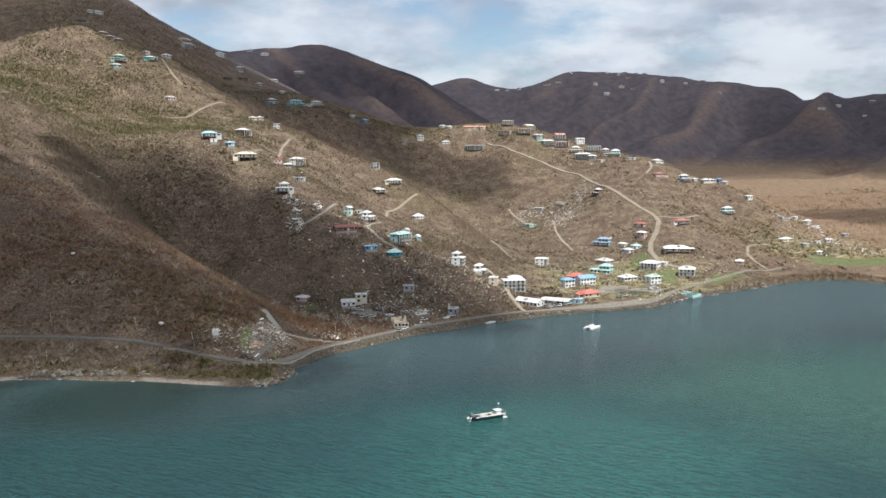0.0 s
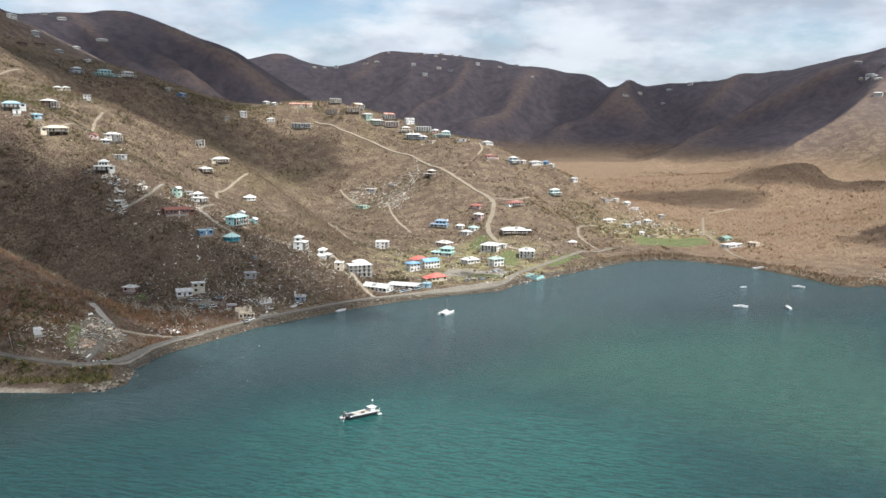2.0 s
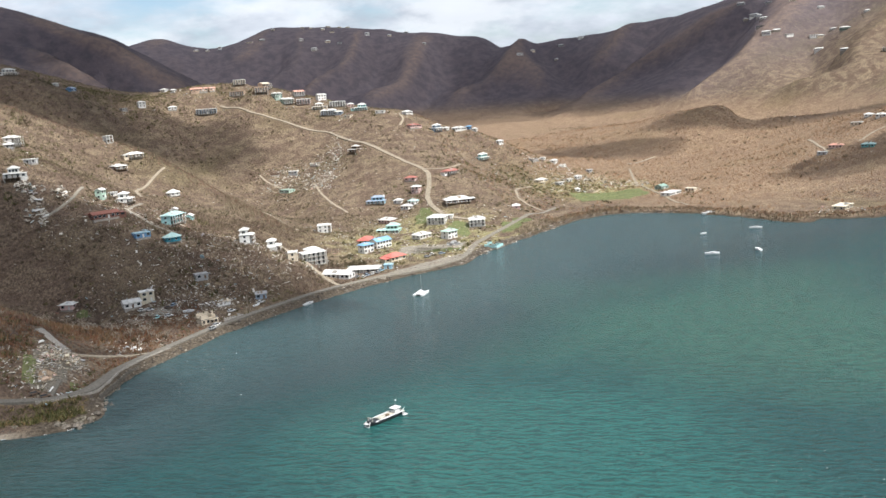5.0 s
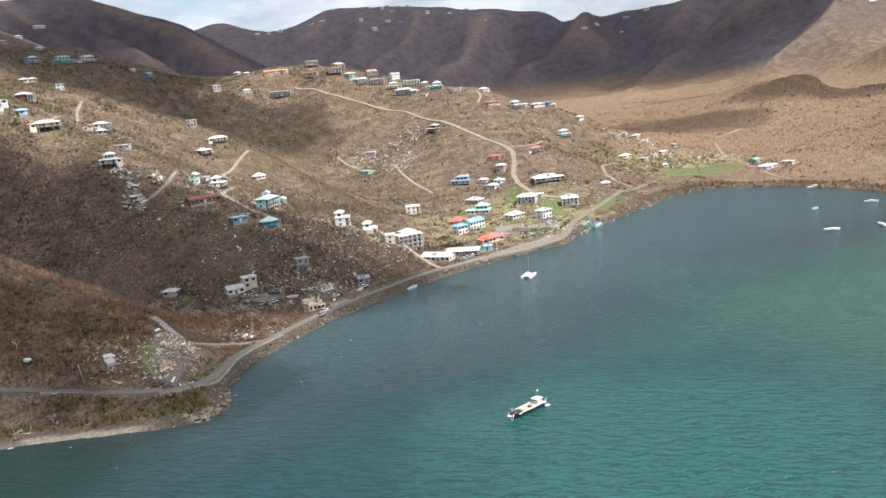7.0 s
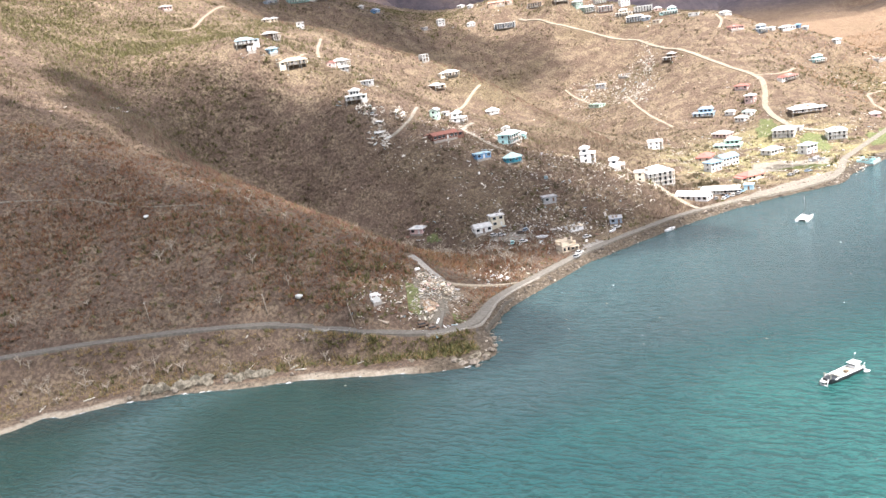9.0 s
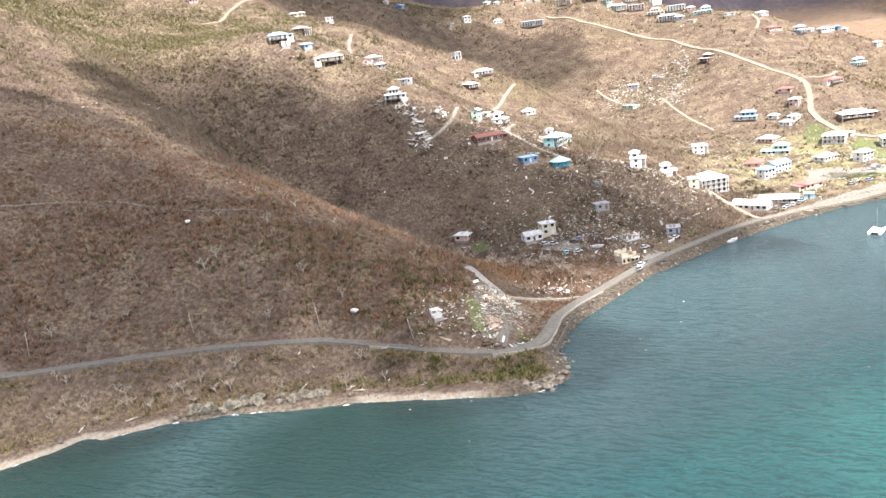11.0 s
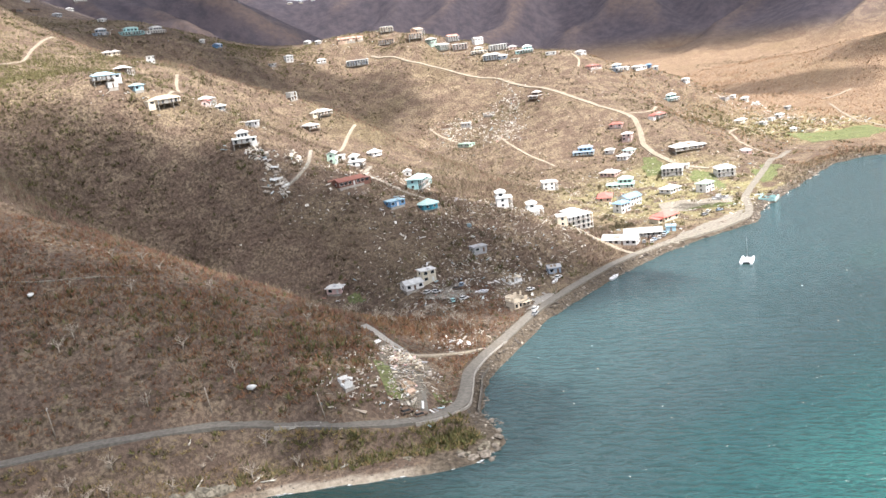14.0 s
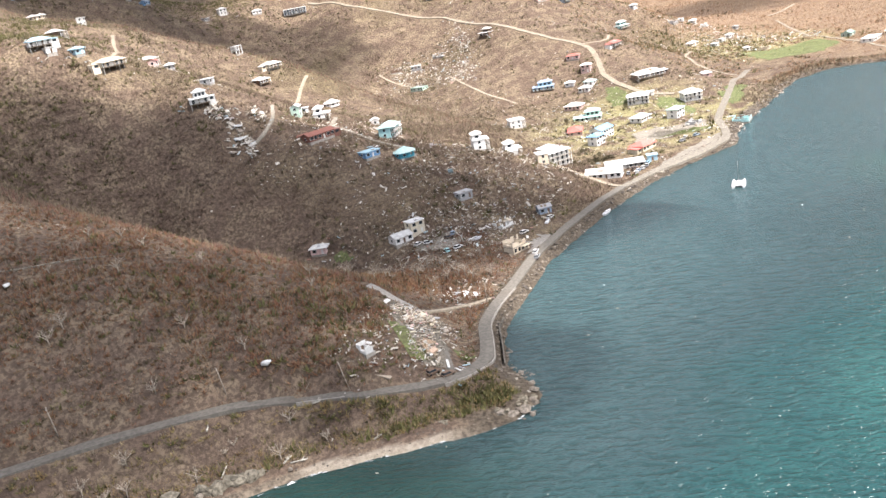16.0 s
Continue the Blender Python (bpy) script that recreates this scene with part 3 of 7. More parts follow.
ROCK = surface("shore_rock", (0.2, 0.172, 0.14), 0.92, 0.45, 1.2, 0.3, 0.15, island=True)
BARK = surface("dead_bark", (0.39, 0.33, 0.26), 0.9, 0.4, 4.0, 0.5, 0.02)
RUBBER = surface("black_rubber", (0.02, 0.02, 0.02), 0.8, 0.2)
STEEL = surface("dull_steel", (0.3, 0.3, 0.3), 0.5, 0.3, 3.0, 0.5, 0.0, metal=0.6)
HULL_DARK = surface("dark_hull", (0.03, 0.035, 0.04), 0.6, 0.4, 1.0, 0.2, 0.02)
DECK = surface("worn_deck", (0.5, 0.47, 0.4), 0.85, 0.35, 1.0, 0.3, 0.02)
CLIFF = surface("cliff_rock", (0.215, 0.19, 0.145), 0.95, 0.5, 0.9, 0.5, 0.2)
GEL = surface("white_gelcoat", (0.72, 0.72, 0.72), 0.35, 0.06, 2.0, 0.3, 0.0)
TWIGS = twig_material("bare_twigs", [(0.05, (0.064, 0.053, 0.043)), (0.3, (0.143, 0.111, 0.08)), (0.5, (0.208, 0.16, 0.113)), (0.66, (0.286, 0.238, 0.163)), (0.82, (0.167, 0.158, 0.084)), (0.96, (0.39, 0.345, 0.265))])
GREEN_TWIGS = twig_material("leafing_twigs", [(0.1, (0.055, 0.058, 0.024)), (0.4, (0.105, 0.105, 0.042)), (0.65, (0.15, 0.138, 0.06)), (0.9, (0.21, 0.17, 0.095))])
# twig colours carry the purple-grey tint of distance haze
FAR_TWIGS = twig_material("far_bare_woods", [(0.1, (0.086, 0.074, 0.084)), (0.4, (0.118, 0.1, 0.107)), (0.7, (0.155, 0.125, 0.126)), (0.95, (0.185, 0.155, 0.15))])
CREST_TWIGS = twig_material("pale_reddish_saplings", [(0.1, (0.15, 0.082, 0.066)), (0.4, (0.225, 0.125, 0.097)), (0.7, (0.295, 0.18, 0.135)), (0.95, (0.35, 0.25, 0.195))])
RED_TWIGS = twig_material("reddish_bare_scrub", [(0.05, (0.062, 0.04, 0.031)), (0.25, (0.158, 0.09, 0.056)), (0.45, (0.245, 0.122, 0.076)), (0.6, (0.185, 0.128, 0.066)), (0.72, (0.315, 0.172, 0.105)), (0.84, (0.138, 0.124, 0.052)), (0.97, (0.36, 0.245, 0.175))])
STRAW_TWIGS = twig_material("straw_scrub", [(0.05, (0.09, 0.072, 0.04)), (0.25, (0.22, 0.165, 0.076)), (0.45, (0.34, 0.23, 0.115)), (0.62, (0.17, 0.16, 0.058)), (0.8, (0.43, 0.325, 0.17)), (0.97, (0.54, 0.44, 0.27))])
STICKS = twig_material("pale_fallen_sticks", [(0.1, (0.22, 0.18, 0.135)), (0.5, (0.33, 0.28, 0.215)), (0.9, (0.45, 0.39, 0.31))])
DARK_TWIGS = twig_material("dark_shrubs", [(0.1, (0.052, 0.046, 0.03)), (0.4, (0.088, 0.078, 0.045)), (0.7, (0.12, 0.098, 0.062)), (0.95, (0.17, 0.13, 0.09))])
PLAIN_TWIGS = twig_material("tan_bare_scrub", [(0.1, (0.175, 0.11, 0.07)), (0.4, (0.29, 0.18, 0.11)), (0.7, (0.4, 0.265, 0.165)), (0.95, (0.48, 0.35, 0.235))])
GULLY_TWIGS = twig_material("brown_bare_scrub", [(0.05, (0.06, 0.047, 0.041)), (0.25, (0.128, 0.097, 0.076)), (0.45, (0.182, 0.126, 0.1)), (0.6, (0.152, 0.126, 0.08)), (0.72, (0.235, 0.17, 0.132)), (0.84, (0.125, 0.12, 0.062)), (0.97, (0.325, 0.265, 0.22))])


def scrap_material(name, stops):
    m, nt, b = blank(name)
    rnd = nt.nodes.new("ShaderNodeNewGeometry").outputs["Random Per Island"]
    c = ramp(nt, rnd, stops)
    n = noise_node(nt, where(nt), 3.0)
    nt.links.new(mixed(nt, span(nt, n, 0.45, 0.7, 0, 0.5), c, (0.16, 0.12, 0.08)), b.inputs["Base Color"])
    b.inputs["Roughness"].default_value = 0.75
    return m


SCRAP = scrap_material("wreckage", [(0.0, (0.14, 0.11, 0.08)), (0.2, (0.3, 0.24, 0.17)), (0.45, (0.36, 0.3, 0.23)), (0.7, (0.5, 0.45, 0.37)), (0.9, (0.72, 0.71, 0.69)), (0.95, (0.3, 0.45, 0.5)), (1.0, (0.4, 0.15, 0.1))])
FOAM, _nt, _b = blank("surf_foam")
_b.inputs["Base Color"].default_value, _b.inputs["Roughness"].default_value = (0.8, 0.82, 0.82, 1), 0.8
_nt.links.new(span(_nt, noise_node(_nt, where(_nt), 0.35, 4.0, 0.65), 0.5, 0.64, 0.0, 0.75), _b.inputs["Alpha"])
RIPRAP = scrap_material("riprap_stone", [(0.0, (0.035, 0.029, 0.024)), (0.35, (0.085, 0.07, 0.056)), (0.7, (0.14, 0.116, 0.09)), (0.93, (0.24, 0.2, 0.16)), (1.0, (0.36, 0.33, 0.28))])
PALE_SCRAP = scrap_material("white_wreckage", [(0.0, (0.3, 0.25, 0.2)), (0.3, (0.46, 0.41, 0.34)), (0.6, (0.58, 0.53, 0.45)), (0.9, (0.74, 0.71, 0.66)), (0.94, (0.35, 0.5, 0.55)), (1.0, (0.5, 0.25, 0.18))])

# ---------------------------------------------------------------- ground, sea and clouds
ground = sheet("ground", spaced(-330, 470, 4, -3000, 3400, 1.014), spaced(372, 1160, 4, -1600, 4200, 1.016), land)
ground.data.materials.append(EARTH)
_co = np.empty(len(ground.data.vertices) * 3, np.float32)
ground.data.vertices.foreach_get("co", _co)
_co = _co.reshape(-1, 3).astype(float)
ground.data.attributes.new("shore", "FLOAT", "POINT").data.foreach_set("value", np.clip(shore_distance(_co[:, 0], _co[:, 1]), -20, 60).astype(np.float32))
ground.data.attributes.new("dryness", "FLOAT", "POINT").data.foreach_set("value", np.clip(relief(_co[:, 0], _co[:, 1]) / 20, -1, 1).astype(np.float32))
tagged(ground, "brown storm-stripped hills and flats round the bay", "hillside", kind="structure")
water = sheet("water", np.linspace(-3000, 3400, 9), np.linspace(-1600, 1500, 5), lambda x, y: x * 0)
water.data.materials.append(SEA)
tagged(water, "turquoise and slate-blue bay water with small ripples", "sea", kind="structure")


def cumulus(x, y, rx, ry, turn, seed, z=800, body=0.7):
    """A flat-bottomed cumulus drifting up-sun of (x, y)."""
    off = z / math.tan(radians(SUN_ELEV))
    cx, cy = x + off * math.sin(radians(SUN_AZ)), y + off * math.cos(radians(SUN_AZ))
    bm = bmesh.new()
    bmesh.ops.create_icosphere(bm, subdivisions=5, radius=1)
    bm.verts.layers.float.new("thickness")
    bm.verts.layers.float.new("bulk")
    dens, body_ = bm.verts.layers.float["thickness"], bm.verts.layers.float["bulk"]
    for v in bm.verts:
        r = math.hypot(v.co.x, v.co.y)
        lump = noise.fractal(Vector((v.co.x * 1.7 + seed, v.co.y * 1.7, v.co.z)), 1.0, 2.0, 5)
        k = 1 + 0.28 * lump
        v[dens], v[body_] = max(0.0, min(1.0, (1.0 - r) * 2.6)), body
        h = 60 * v.co.z * (1.0 + 0.8 * lump) if v.co.z > 0 else 16 * v.co.z
        v.co = Vector((v.co.x * k * rx, v.co.y * k * ry, h))
    me = bpy.data.meshes.new("cumulus_cloud")
    bm.to_mesh(me)
    bm.free()
    me.polygons.foreach_set("use_smooth", np.ones(len(me.polygons), bool))
    me.materials.append(CLOUD)
    ob = new("cumulus_cloud", me)
    ob.matrix_world = pose(cx, cy, z, 0, 0, turn)
    return tagged(ob, "grey-white cumulus cloud drifting over the hills", "cloud", "clouds in the sky")


cumulus(-150, 607, 226, 74, -26, 1.0, body=0.63)
cumulus(-92, 500, 78, 44, 30, 61.0, body=0.44)
cumulus(-99, 420, 58, 44, 10, 71.0, body=0.46)
cumulus(-324, 510, 238, 96, -22, 5.0, body=0.63)
cumulus(-430, 1250, 430, 230, 5, 9.0, body=0.62)
cumulus(-240, 1160, 230, 80, -25, 13.0, body=0.48)
cumulus(-44, 1096, 155, 68, -38, 75.0, body=0.46)
cumulus(500, 1030, 105, 50, -42, 17.0, body=0.45)
cumulus(745, 955, 140, 52, -52, 58.0, body=0.4)
cumulus(-110, 1680, 330, 190, 0, 63.0, body=0.5)
cumulus(900, 1640, 260, 170, 20, 67.0, 1100, body=0.52)
cumulus(300, 2170, 840, 755, -10, 21.0, 1100, 0.42)
cumulus(-600, 1950, 620, 560, 0, 33.0, 1100, 0.43)
cumulus(1060, 2080, 460, 460, -35, 41.0, 1100, 0.42)
cumulus(670, 985, 120, 48, -38, 52.0, body=0.5)
cumulus(575, 672, 95, 36, -10, 57.0, body=0.55)


# ---------------------------------------------------------------- building helpers
CUBES = {}


def here(x, y):
    return float(land(np.array([x]), np.array([y]))[0])


def cube_mesh(w, d, h, material, bevel=0.0):
    """A box standing on z = 0, kept and shared."""
    key = (round(w, 1), round(d, 1), round(h, 1), material.name, bevel) if min(w, d, h) > 0.3 else (round(w, 2), round(d, 2), round(h, 2), material.name, bevel)
    if key not in CUBES:
        w, d, h = key[:3]
        bm = bmesh.new()
        bmesh.ops.create_cube(bm, size=1)
        for v in bm.verts:
            v.co = Vector((v.co.x * w, v.co.y * d, (v.co.z + 0.5) * h))
        if bevel:
            bmesh.ops.bevel(bm, geom=bm.edges[:], offset=bevel, segments=1, affect="EDGES")
        CUBES[key] = done("box", bm, material)
    return CUBES[key]


def done(name, bm, material, flat=True):
    me = bpy.data.meshes.new(name)
    bmesh.ops.recalc_face_normals(bm, faces=bm.faces[:])
    bm.to_mesh(me)
    bm.free()
    me.materials.append(material)
    if not flat:
        me.polygons.foreach_set("use_smooth", np.ones(len(me.polygons), bool))
    return me


def part(name, me, parent, x=0.0, y=0.0, z=0.0, turn=0.0, tilt=0.0, roll=0.0, label=""):
    ob = new(name, me)
    ob.parent = parent
    ob.matrix_basis = pose(x, y, z, tilt, roll, turn)
    if label:
        ob["label"] = label
    return ob


def root(name, x, y, z, turn=0.0):
    ob = new(name)
    ob.matrix_basis = pose(x, y, z, 0, 0, turn)
    return ob


def solid(name, verts, faces, material):
    bm = bmesh.new()
    vs = [bm.verts.new(v) for v in verts]
    for f in faces:
        bm.faces.new([vs[i] for i in f])
    return done(name, bm, material)


def hip_mesh(w, d, rise, over, material):
    a, b = w / 2 + over, d / 2 + over
    r = max(0.15, a - b) if a > b else 0.15
    t = 0.18
    v = [(-a, -b, -t), (a, -b, -t), (a, b, -t), (-a, b, -t), (-a, -b, 0), (a, -b, 0), (a, b, 0), (-a, b, 0), (-r, 0, rise), (r, 0, rise)]
    if b > a:
        r = b - a
        v[8], v[9] = (0, -r, rise), (0, r, rise)
        f = [(3, 2, 1, 0), (0, 1, 5, 4), (1, 2, 6, 5), (2, 3, 7, 6), (3, 0, 4, 7), (4, 5, 8), (5, 6, 9, 8), (6, 7, 9), (7, 4, 8, 9)]
    else:
        f = [(3, 2, 1, 0), (0, 1, 5, 4), (1, 2, 6, 5), (2, 3, 7, 6), (3, 0, 4, 7), (4, 5, 9, 8), (5, 6, 9), (6, 7, 8, 9), (7, 4, 8)]
    return solid("roof", v, f, material)


def gable_mesh(w, d, rise, over, material):
    a, b, t = w / 2 + over, d / 2 + over, 0.16
    v = [(-a, -b, 0), (a, -b, 0), (a, 0, rise), (-a, 0, rise), (-a, b, 0), (a, b, 0)]
    v += [(x, y, z + t) for x, y, z in v]
    f = [(0, 1, 2, 3), (3, 2, 5, 4), (6, 9, 8, 7), (9, 10, 11, 8), (0, 6, 7, 1), (4, 5, 11, 10), (0, 3, 9, 6), (3, 4, 10, 9), (1, 7, 8, 2), (2, 8, 11, 5)]
    return solid("roof", v, f, material)


def gable_wall(w, d, h, rise, material):
    a, b = w / 2, d / 2
    v = [(-a, -b, 0), (a, -b, 0), (a, b, 0), (-a, b, 0), (-a, -b, h), (a, -b, h), (a, b, h), (-a, b, h), (-a, 0, h + rise), (a, 0, h + rise)]
    f = [(0, 1, 5, 4), (1, 2, 6, 9, 5), (2, 3, 7, 6), (3, 0, 4, 8, 7), (4, 5, 9, 8), (6, 7, 8, 9), (3, 2, 1, 0)]
    return solid("wall", v, f, material)


def prism(n, r, h, material, top=None, over=0.0):
    bm = bmesh.new()
    lo = [bm.verts.new(((r + over) * math.cos((i + 0.5) * math.tau / n), (r + over) * math.sin((i + 0.5) * math.tau / n), 0)) for i in range(n)]
    if top is None:
        hi = [bm.verts.new((v.co.x, v.co.y, h)) for v in lo]
        bm.faces.new(hi)
        for i in range(n):
            bm.faces.new((lo[i], lo[(i + 1) % n], hi[(i + 1) % n], hi[i]))
    else:
        tip = bm.verts.new((0, 0, h))
        for i in range(n):
            bm.faces.new((lo[i], lo[(i + 1) % n], tip))
    bm.faces.new(lo[::-1])
    return done("prism", bm, material)


def broken_wall(length, height, seed, material):
    """A standing wall panel with a torn upper edge."""
    rnd = random.Random(seed)
    n = max(4, int(length / 0.9))
    bm = bmesh.new()
    prev = None
    steps, level = [], 1.0
    for i in range(n):
        if rnd.random() < 0.45:
            level = rnd.choice((1.0, 1.0, 0.92, 0.75, 0.4))
        for k in (0.03, 0.97):
            steps.append((-length / 2 + length * (i + k) / n, height * (level - 0.08 * rnd.random())))
    for x, h in steps:
        q = [bm.verts.new(p) for p in ((x, -0.1, 0), (x, 0.1, 0), (x, 0.1, h), (x, -0.1, h))]
        if prev:
            for k in range(4):
                bm.faces.new((prev[k], prev[(k + 1) % 4], q[(k + 1) % 4], q[k]))
        else:
            bm.faces.new(q[::-1])
        prev = q
    bm.faces.new(prev)
    return done("wall", bm, material)


HOMES = []
TALL = {1: "single-storey", 2: "two-storey", 3: "three-storey"}
SHAPE = dict(hip="hipped", gable="gabled", flat="flat", oct="eight-sided", ruin="torn-off", flatruin="damaged flat", frame="unfinished flat")
HUE = dict(dullred="dull red", greengrey="grey-green", palegreen="pale green", lightblue="light blue", bluegreen="blue-green", greyblue="grey-blue")


def window(root_ob, x, y, z, turn, w=1.3, h=1.2, pane=True):
    f = part("window", cube_mesh(w, 0.12, h, PAINT["white"] if pane else GLASS), root_ob, x, y, z, turn)
    if pane:
        part("pane", cube_mesh(w - 0.14, 0.16, h - 0.14, GLASS), f, 0, 0, 0.07)
    return f


def house(x, y, w, storeys, roof, wall, cover, deck=False, d=None, turn=None, far=False, tier=None):
    if 980 < y < 1150 and x > 20 and storeys == 1 and w >= 11 and roof in ("hip", "flat", "gable"):
        storeys, deck = 2, True
    e = 9.0
    gx, gy = (here(x + e, y) - here(x - e, y)) / (2 * e), (here(x, y + e) - here(x, y - e)) / (2 * e)
    slope = math.hypot(gx, gy)
    if turn is None:
        turn = math.degrees(math.atan2(-gx, gy)) if slope > 0.07 else 25.0
        turn = max(-60.0, min(75.0, turn))
    d = d or (min(9.5, 0.6 * w) if w > 13 else max(4.5, 0.75 * w))
    d = min(d, 6.2) if slope > 0.25 else d
    c, s = math.cos(radians(turn)), math.sin(radians(turn))
    corners = [here(x + c * a * w / 2 - s * b * d / 2, y + s * a * w / 2 + c * b * d / 2) for a in (-1, 1) for b in (-1, 1)]
    low, mid = min(corners), here(x, y)
    floor = mid - 0.25
    base = low - 0.6
    HOMES.append((x, y, 0.55 * math.hypot(w, d) + 1.0))
    hue = HUE.get(wall, wall)
    cov = HUE.get(cover, cover)
    ob = root("house", x, y, base, turn)
    f0 = floor - base
    H = 2.7 * storeys
    rnd = random.Random(int(x * 7 + y * 13))
    if roof == "ruin":
        tagged(ob, f"wrecked {hue} house with its roof torn off", "ruined house", "storm-damaged houses")
        part("floor_slab", cube_mesh(w, d, f0, CONCRETE), ob)
        if storeys > 1:
            low_storey = part("lower_storey", cube_mesh(w * 0.97, d * 0.97, 2.6, PAINT[wall]), ob, 0, 0, f0)
            for a in (-0.36, -0.12, 0.12, 0.36):
                part("opening", cube_mesh(0.12 * w, 0.16, 1.5, GLASS), low_storey, a * w, -0.485 * d, 0.7)
            for b in (-0.22, 0.22):
                part("opening", cube_mesh(0.16, 0.2 * d, 1.4, GLASS), low_storey, 0.485 * w, b * d, 0.8)
            part("porch_roof", cube_mesh(0.45 * w, 2.2, 0.16, ROOF[cover]), low_storey, 0.2 * w, -d / 2 - 0.9, 2.2, 4, -9)
            f0 += 2.6
            part("upper_floor", cube_mesh(w, d, 0.2, CONCRETE), ob, 0, 0, f0)
            f0 += 0.2
        part("wall", broken_wall(w, 2.7, x, PAINT[wall]), ob, 0, d / 2 - 0.15, f0)
        part("wall", broken_wall(w * 0.8, 2.2, y, PAINT[wall]), ob, -w * 0.08, -d / 2 + 0.15, f0)
        part("wall", broken_wall(d * 0.9, 2.6, x + y, PAINT[wall]), ob, -w / 2 + 0.15, 0, f0, 90)
        part("wall", broken_wall(d * 0.7, 2.0, x - y, PAINT[wall]), ob, w * 0.15, 0, f0, 90)
        for i in range(5):
            part("roof_sheet", cube_mesh(w * 0.3, 1.6, 0.08, ROOF[cover]), ob, rnd.uniform(-0.5, 0.5) * w, rnd.uniform(-0.6, 0.5) * d, f0 + 0.5 + 0.4 * i, rnd.uniform(0, 180), rnd.uniform(-25, 25), rnd.uniform(-20, 20))
        return ob
    tagged(ob, f"{hue} {TALL[storeys]} house with a {cov} {SHAPE[roof]} roof" + (" and a veranda" if deck else ""), "house", "houses of the bay")
    if roof == "frame":
        part("floor_slab", cube_mesh(w, d, f0, CONCRETE), ob)
        for k in range(storeys):
            for a in (-1, 0, 1):
                for b in (-1, 1):
                    part("column", cube_mesh(0.5, 0.5, 2.6, PAINT[wall]), ob, a * (w / 2 - 0.25), b * (d / 2 - 0.25), f0 + 2.7 * k)
            part("floor_slab", cube_mesh(w, d, 0.25, PAINT[wall]), ob, 0, 0, f0 + 2.6 + 2.7 * k)
        part("wall", cube_mesh(w * 0.9, 0.2, 2.6 * storeys, PAINT[wall]), ob, 0, d / 2 - 0.3, f0)
        return ob
    found = PAINT[wall] if rnd.random() < 0.4 else CONCRETE
    tiered = roof == "hip" and storeys > 1 and deck and not far and (tier if tier is not None else w < 11.5 or rnd.random() < 0.5)
    if tiered:
        storeys, H = storeys - 1, H - 2.7
    if f0 > 2.6 and deck:
        part("foundation", cube_mesh(w * 0.92, d * 0.55, f0, found), ob, 0, d * 0.2, 0)
        for a in (-1, -0.33, 0.33, 1):
            part("stilt", cube_mesh(0.4, 0.4, f0, CONCRETE), ob, a * (w / 2 - 0.3), -d / 2 + 0.4, 0)
        part("floor_slab", cube_mesh(w, d, 0.25, CONCRETE), ob, 0, 0, f0 - 0.25)
    else:
        part("foundation", cube_mesh(w * 0.96, d * 0.96, f0, found), ob)
    if roof == "oct":
        part("wall", prism(8, w / 2, H, PAINT[wall]), ob, 0, 0, f0)
        part("roof", prism(8, w / 2, 0.25 * w, ROOF[cover], top=True, over=0.9), ob, 0, 0, f0 + H)
        for i in range(8):
            a = math.tau * i / 8
            window(ob, 0.93 * w / 2 * math.cos(a), 0.93 * w / 2 * math.sin(a), f0 + 1.0, math.degrees(a) + 90)
        return ob
    if roof == "gable":
        part("wall", gable_wall(w, d, H, 0.24 * d, PAINT[wall]), ob, 0, 0, f0)
        part("roof", gable_mesh(w, d, 0.24 * d + 0.14, 0.45, ROOF[cover]), ob, 0, 0, f0 + H - 0.02)
    else:
        part("wall", cube_mesh(w, d, H, PAINT[wall]), ob, 0, 0, f0)
        if tiered:
            part("terrace_roof", cube_mesh(w + 0.9, d + 0.9, 0.24, ROOF[cover]), ob, 0, 0, f0 + H)
            up = part("upper_storey", cube_mesh(w * 0.66, d * 0.78, 2.5, PAINT[wall]), ob, w * 0.09, d * 0.09, f0 + H + 0.24)
            part("roof", hip_mesh(w * 0.66, d * 0.78, 0.2 * d + 0.3, 0.7, ROOF[cover]), ob, w * 0.09, d * 0.09, f0 + H + 2.9)
            for a in (-0.2, 0.0, 0.2):
                part("pane", cube_mesh(w * 0.13, 0.16, 1.5, GLASS), up, a * w, -d * 0.39, 0.5)
            for a in (-1, 1):
                part("pane", cube_mesh(0.16, d * 0.3, 1.3, GLASS), up, a * w * 0.33, 0, 0.6)
        elif roof == "hip":
            part("roof", hip_mesh(w, d, 0.2 * min(w, d) + 0.3, 0.75, ROOF[cover]), ob, 0, 0, f0 + H + 0.18)
        else:
            part("roof", cube_mesh(w + 0.7, d + 0.7, 0.3, ROOF[cover]), ob, 0, 0, f0 + H)
            if roof == "flatruin":
                part("roof_sheet", cube_mesh(w * 0.4, d * 0.6, 0.1, ROOF["grey"]), ob, 0.2 * w, -0.3 * d, f0 + H + 0.5, 20, 12, 6)
    n = max(1, int(w / 2.7))
    if storeys == 1 and not far and roof in ("hip", "gable") and w > 9 and rnd.random() < 0.6:
        # a lower wing built on to one end
        side, ww, wd = rnd.choice((-1, 1)), min(4.5, 0.36 * w), d * 0.7
        wx = side * (w / 2 + ww / 2 - 0.1)
        wing = part("wing", cube_mesh(ww, wd, f0 + 2.3, PAINT[wall]), ob, wx, -0.06 * d, 0)
        part("wing_roof", cube_mesh(ww + 0.5, wd + 0.6, 0.2, ROOF[cover]), wing, 0, 0, f0 + 2.3, 0, 3)
        part("pane", cube_mesh(ww * 0.5, 0.16, 1.3, GLASS), wing, 0, -wd / 2, f0 + 0.7)
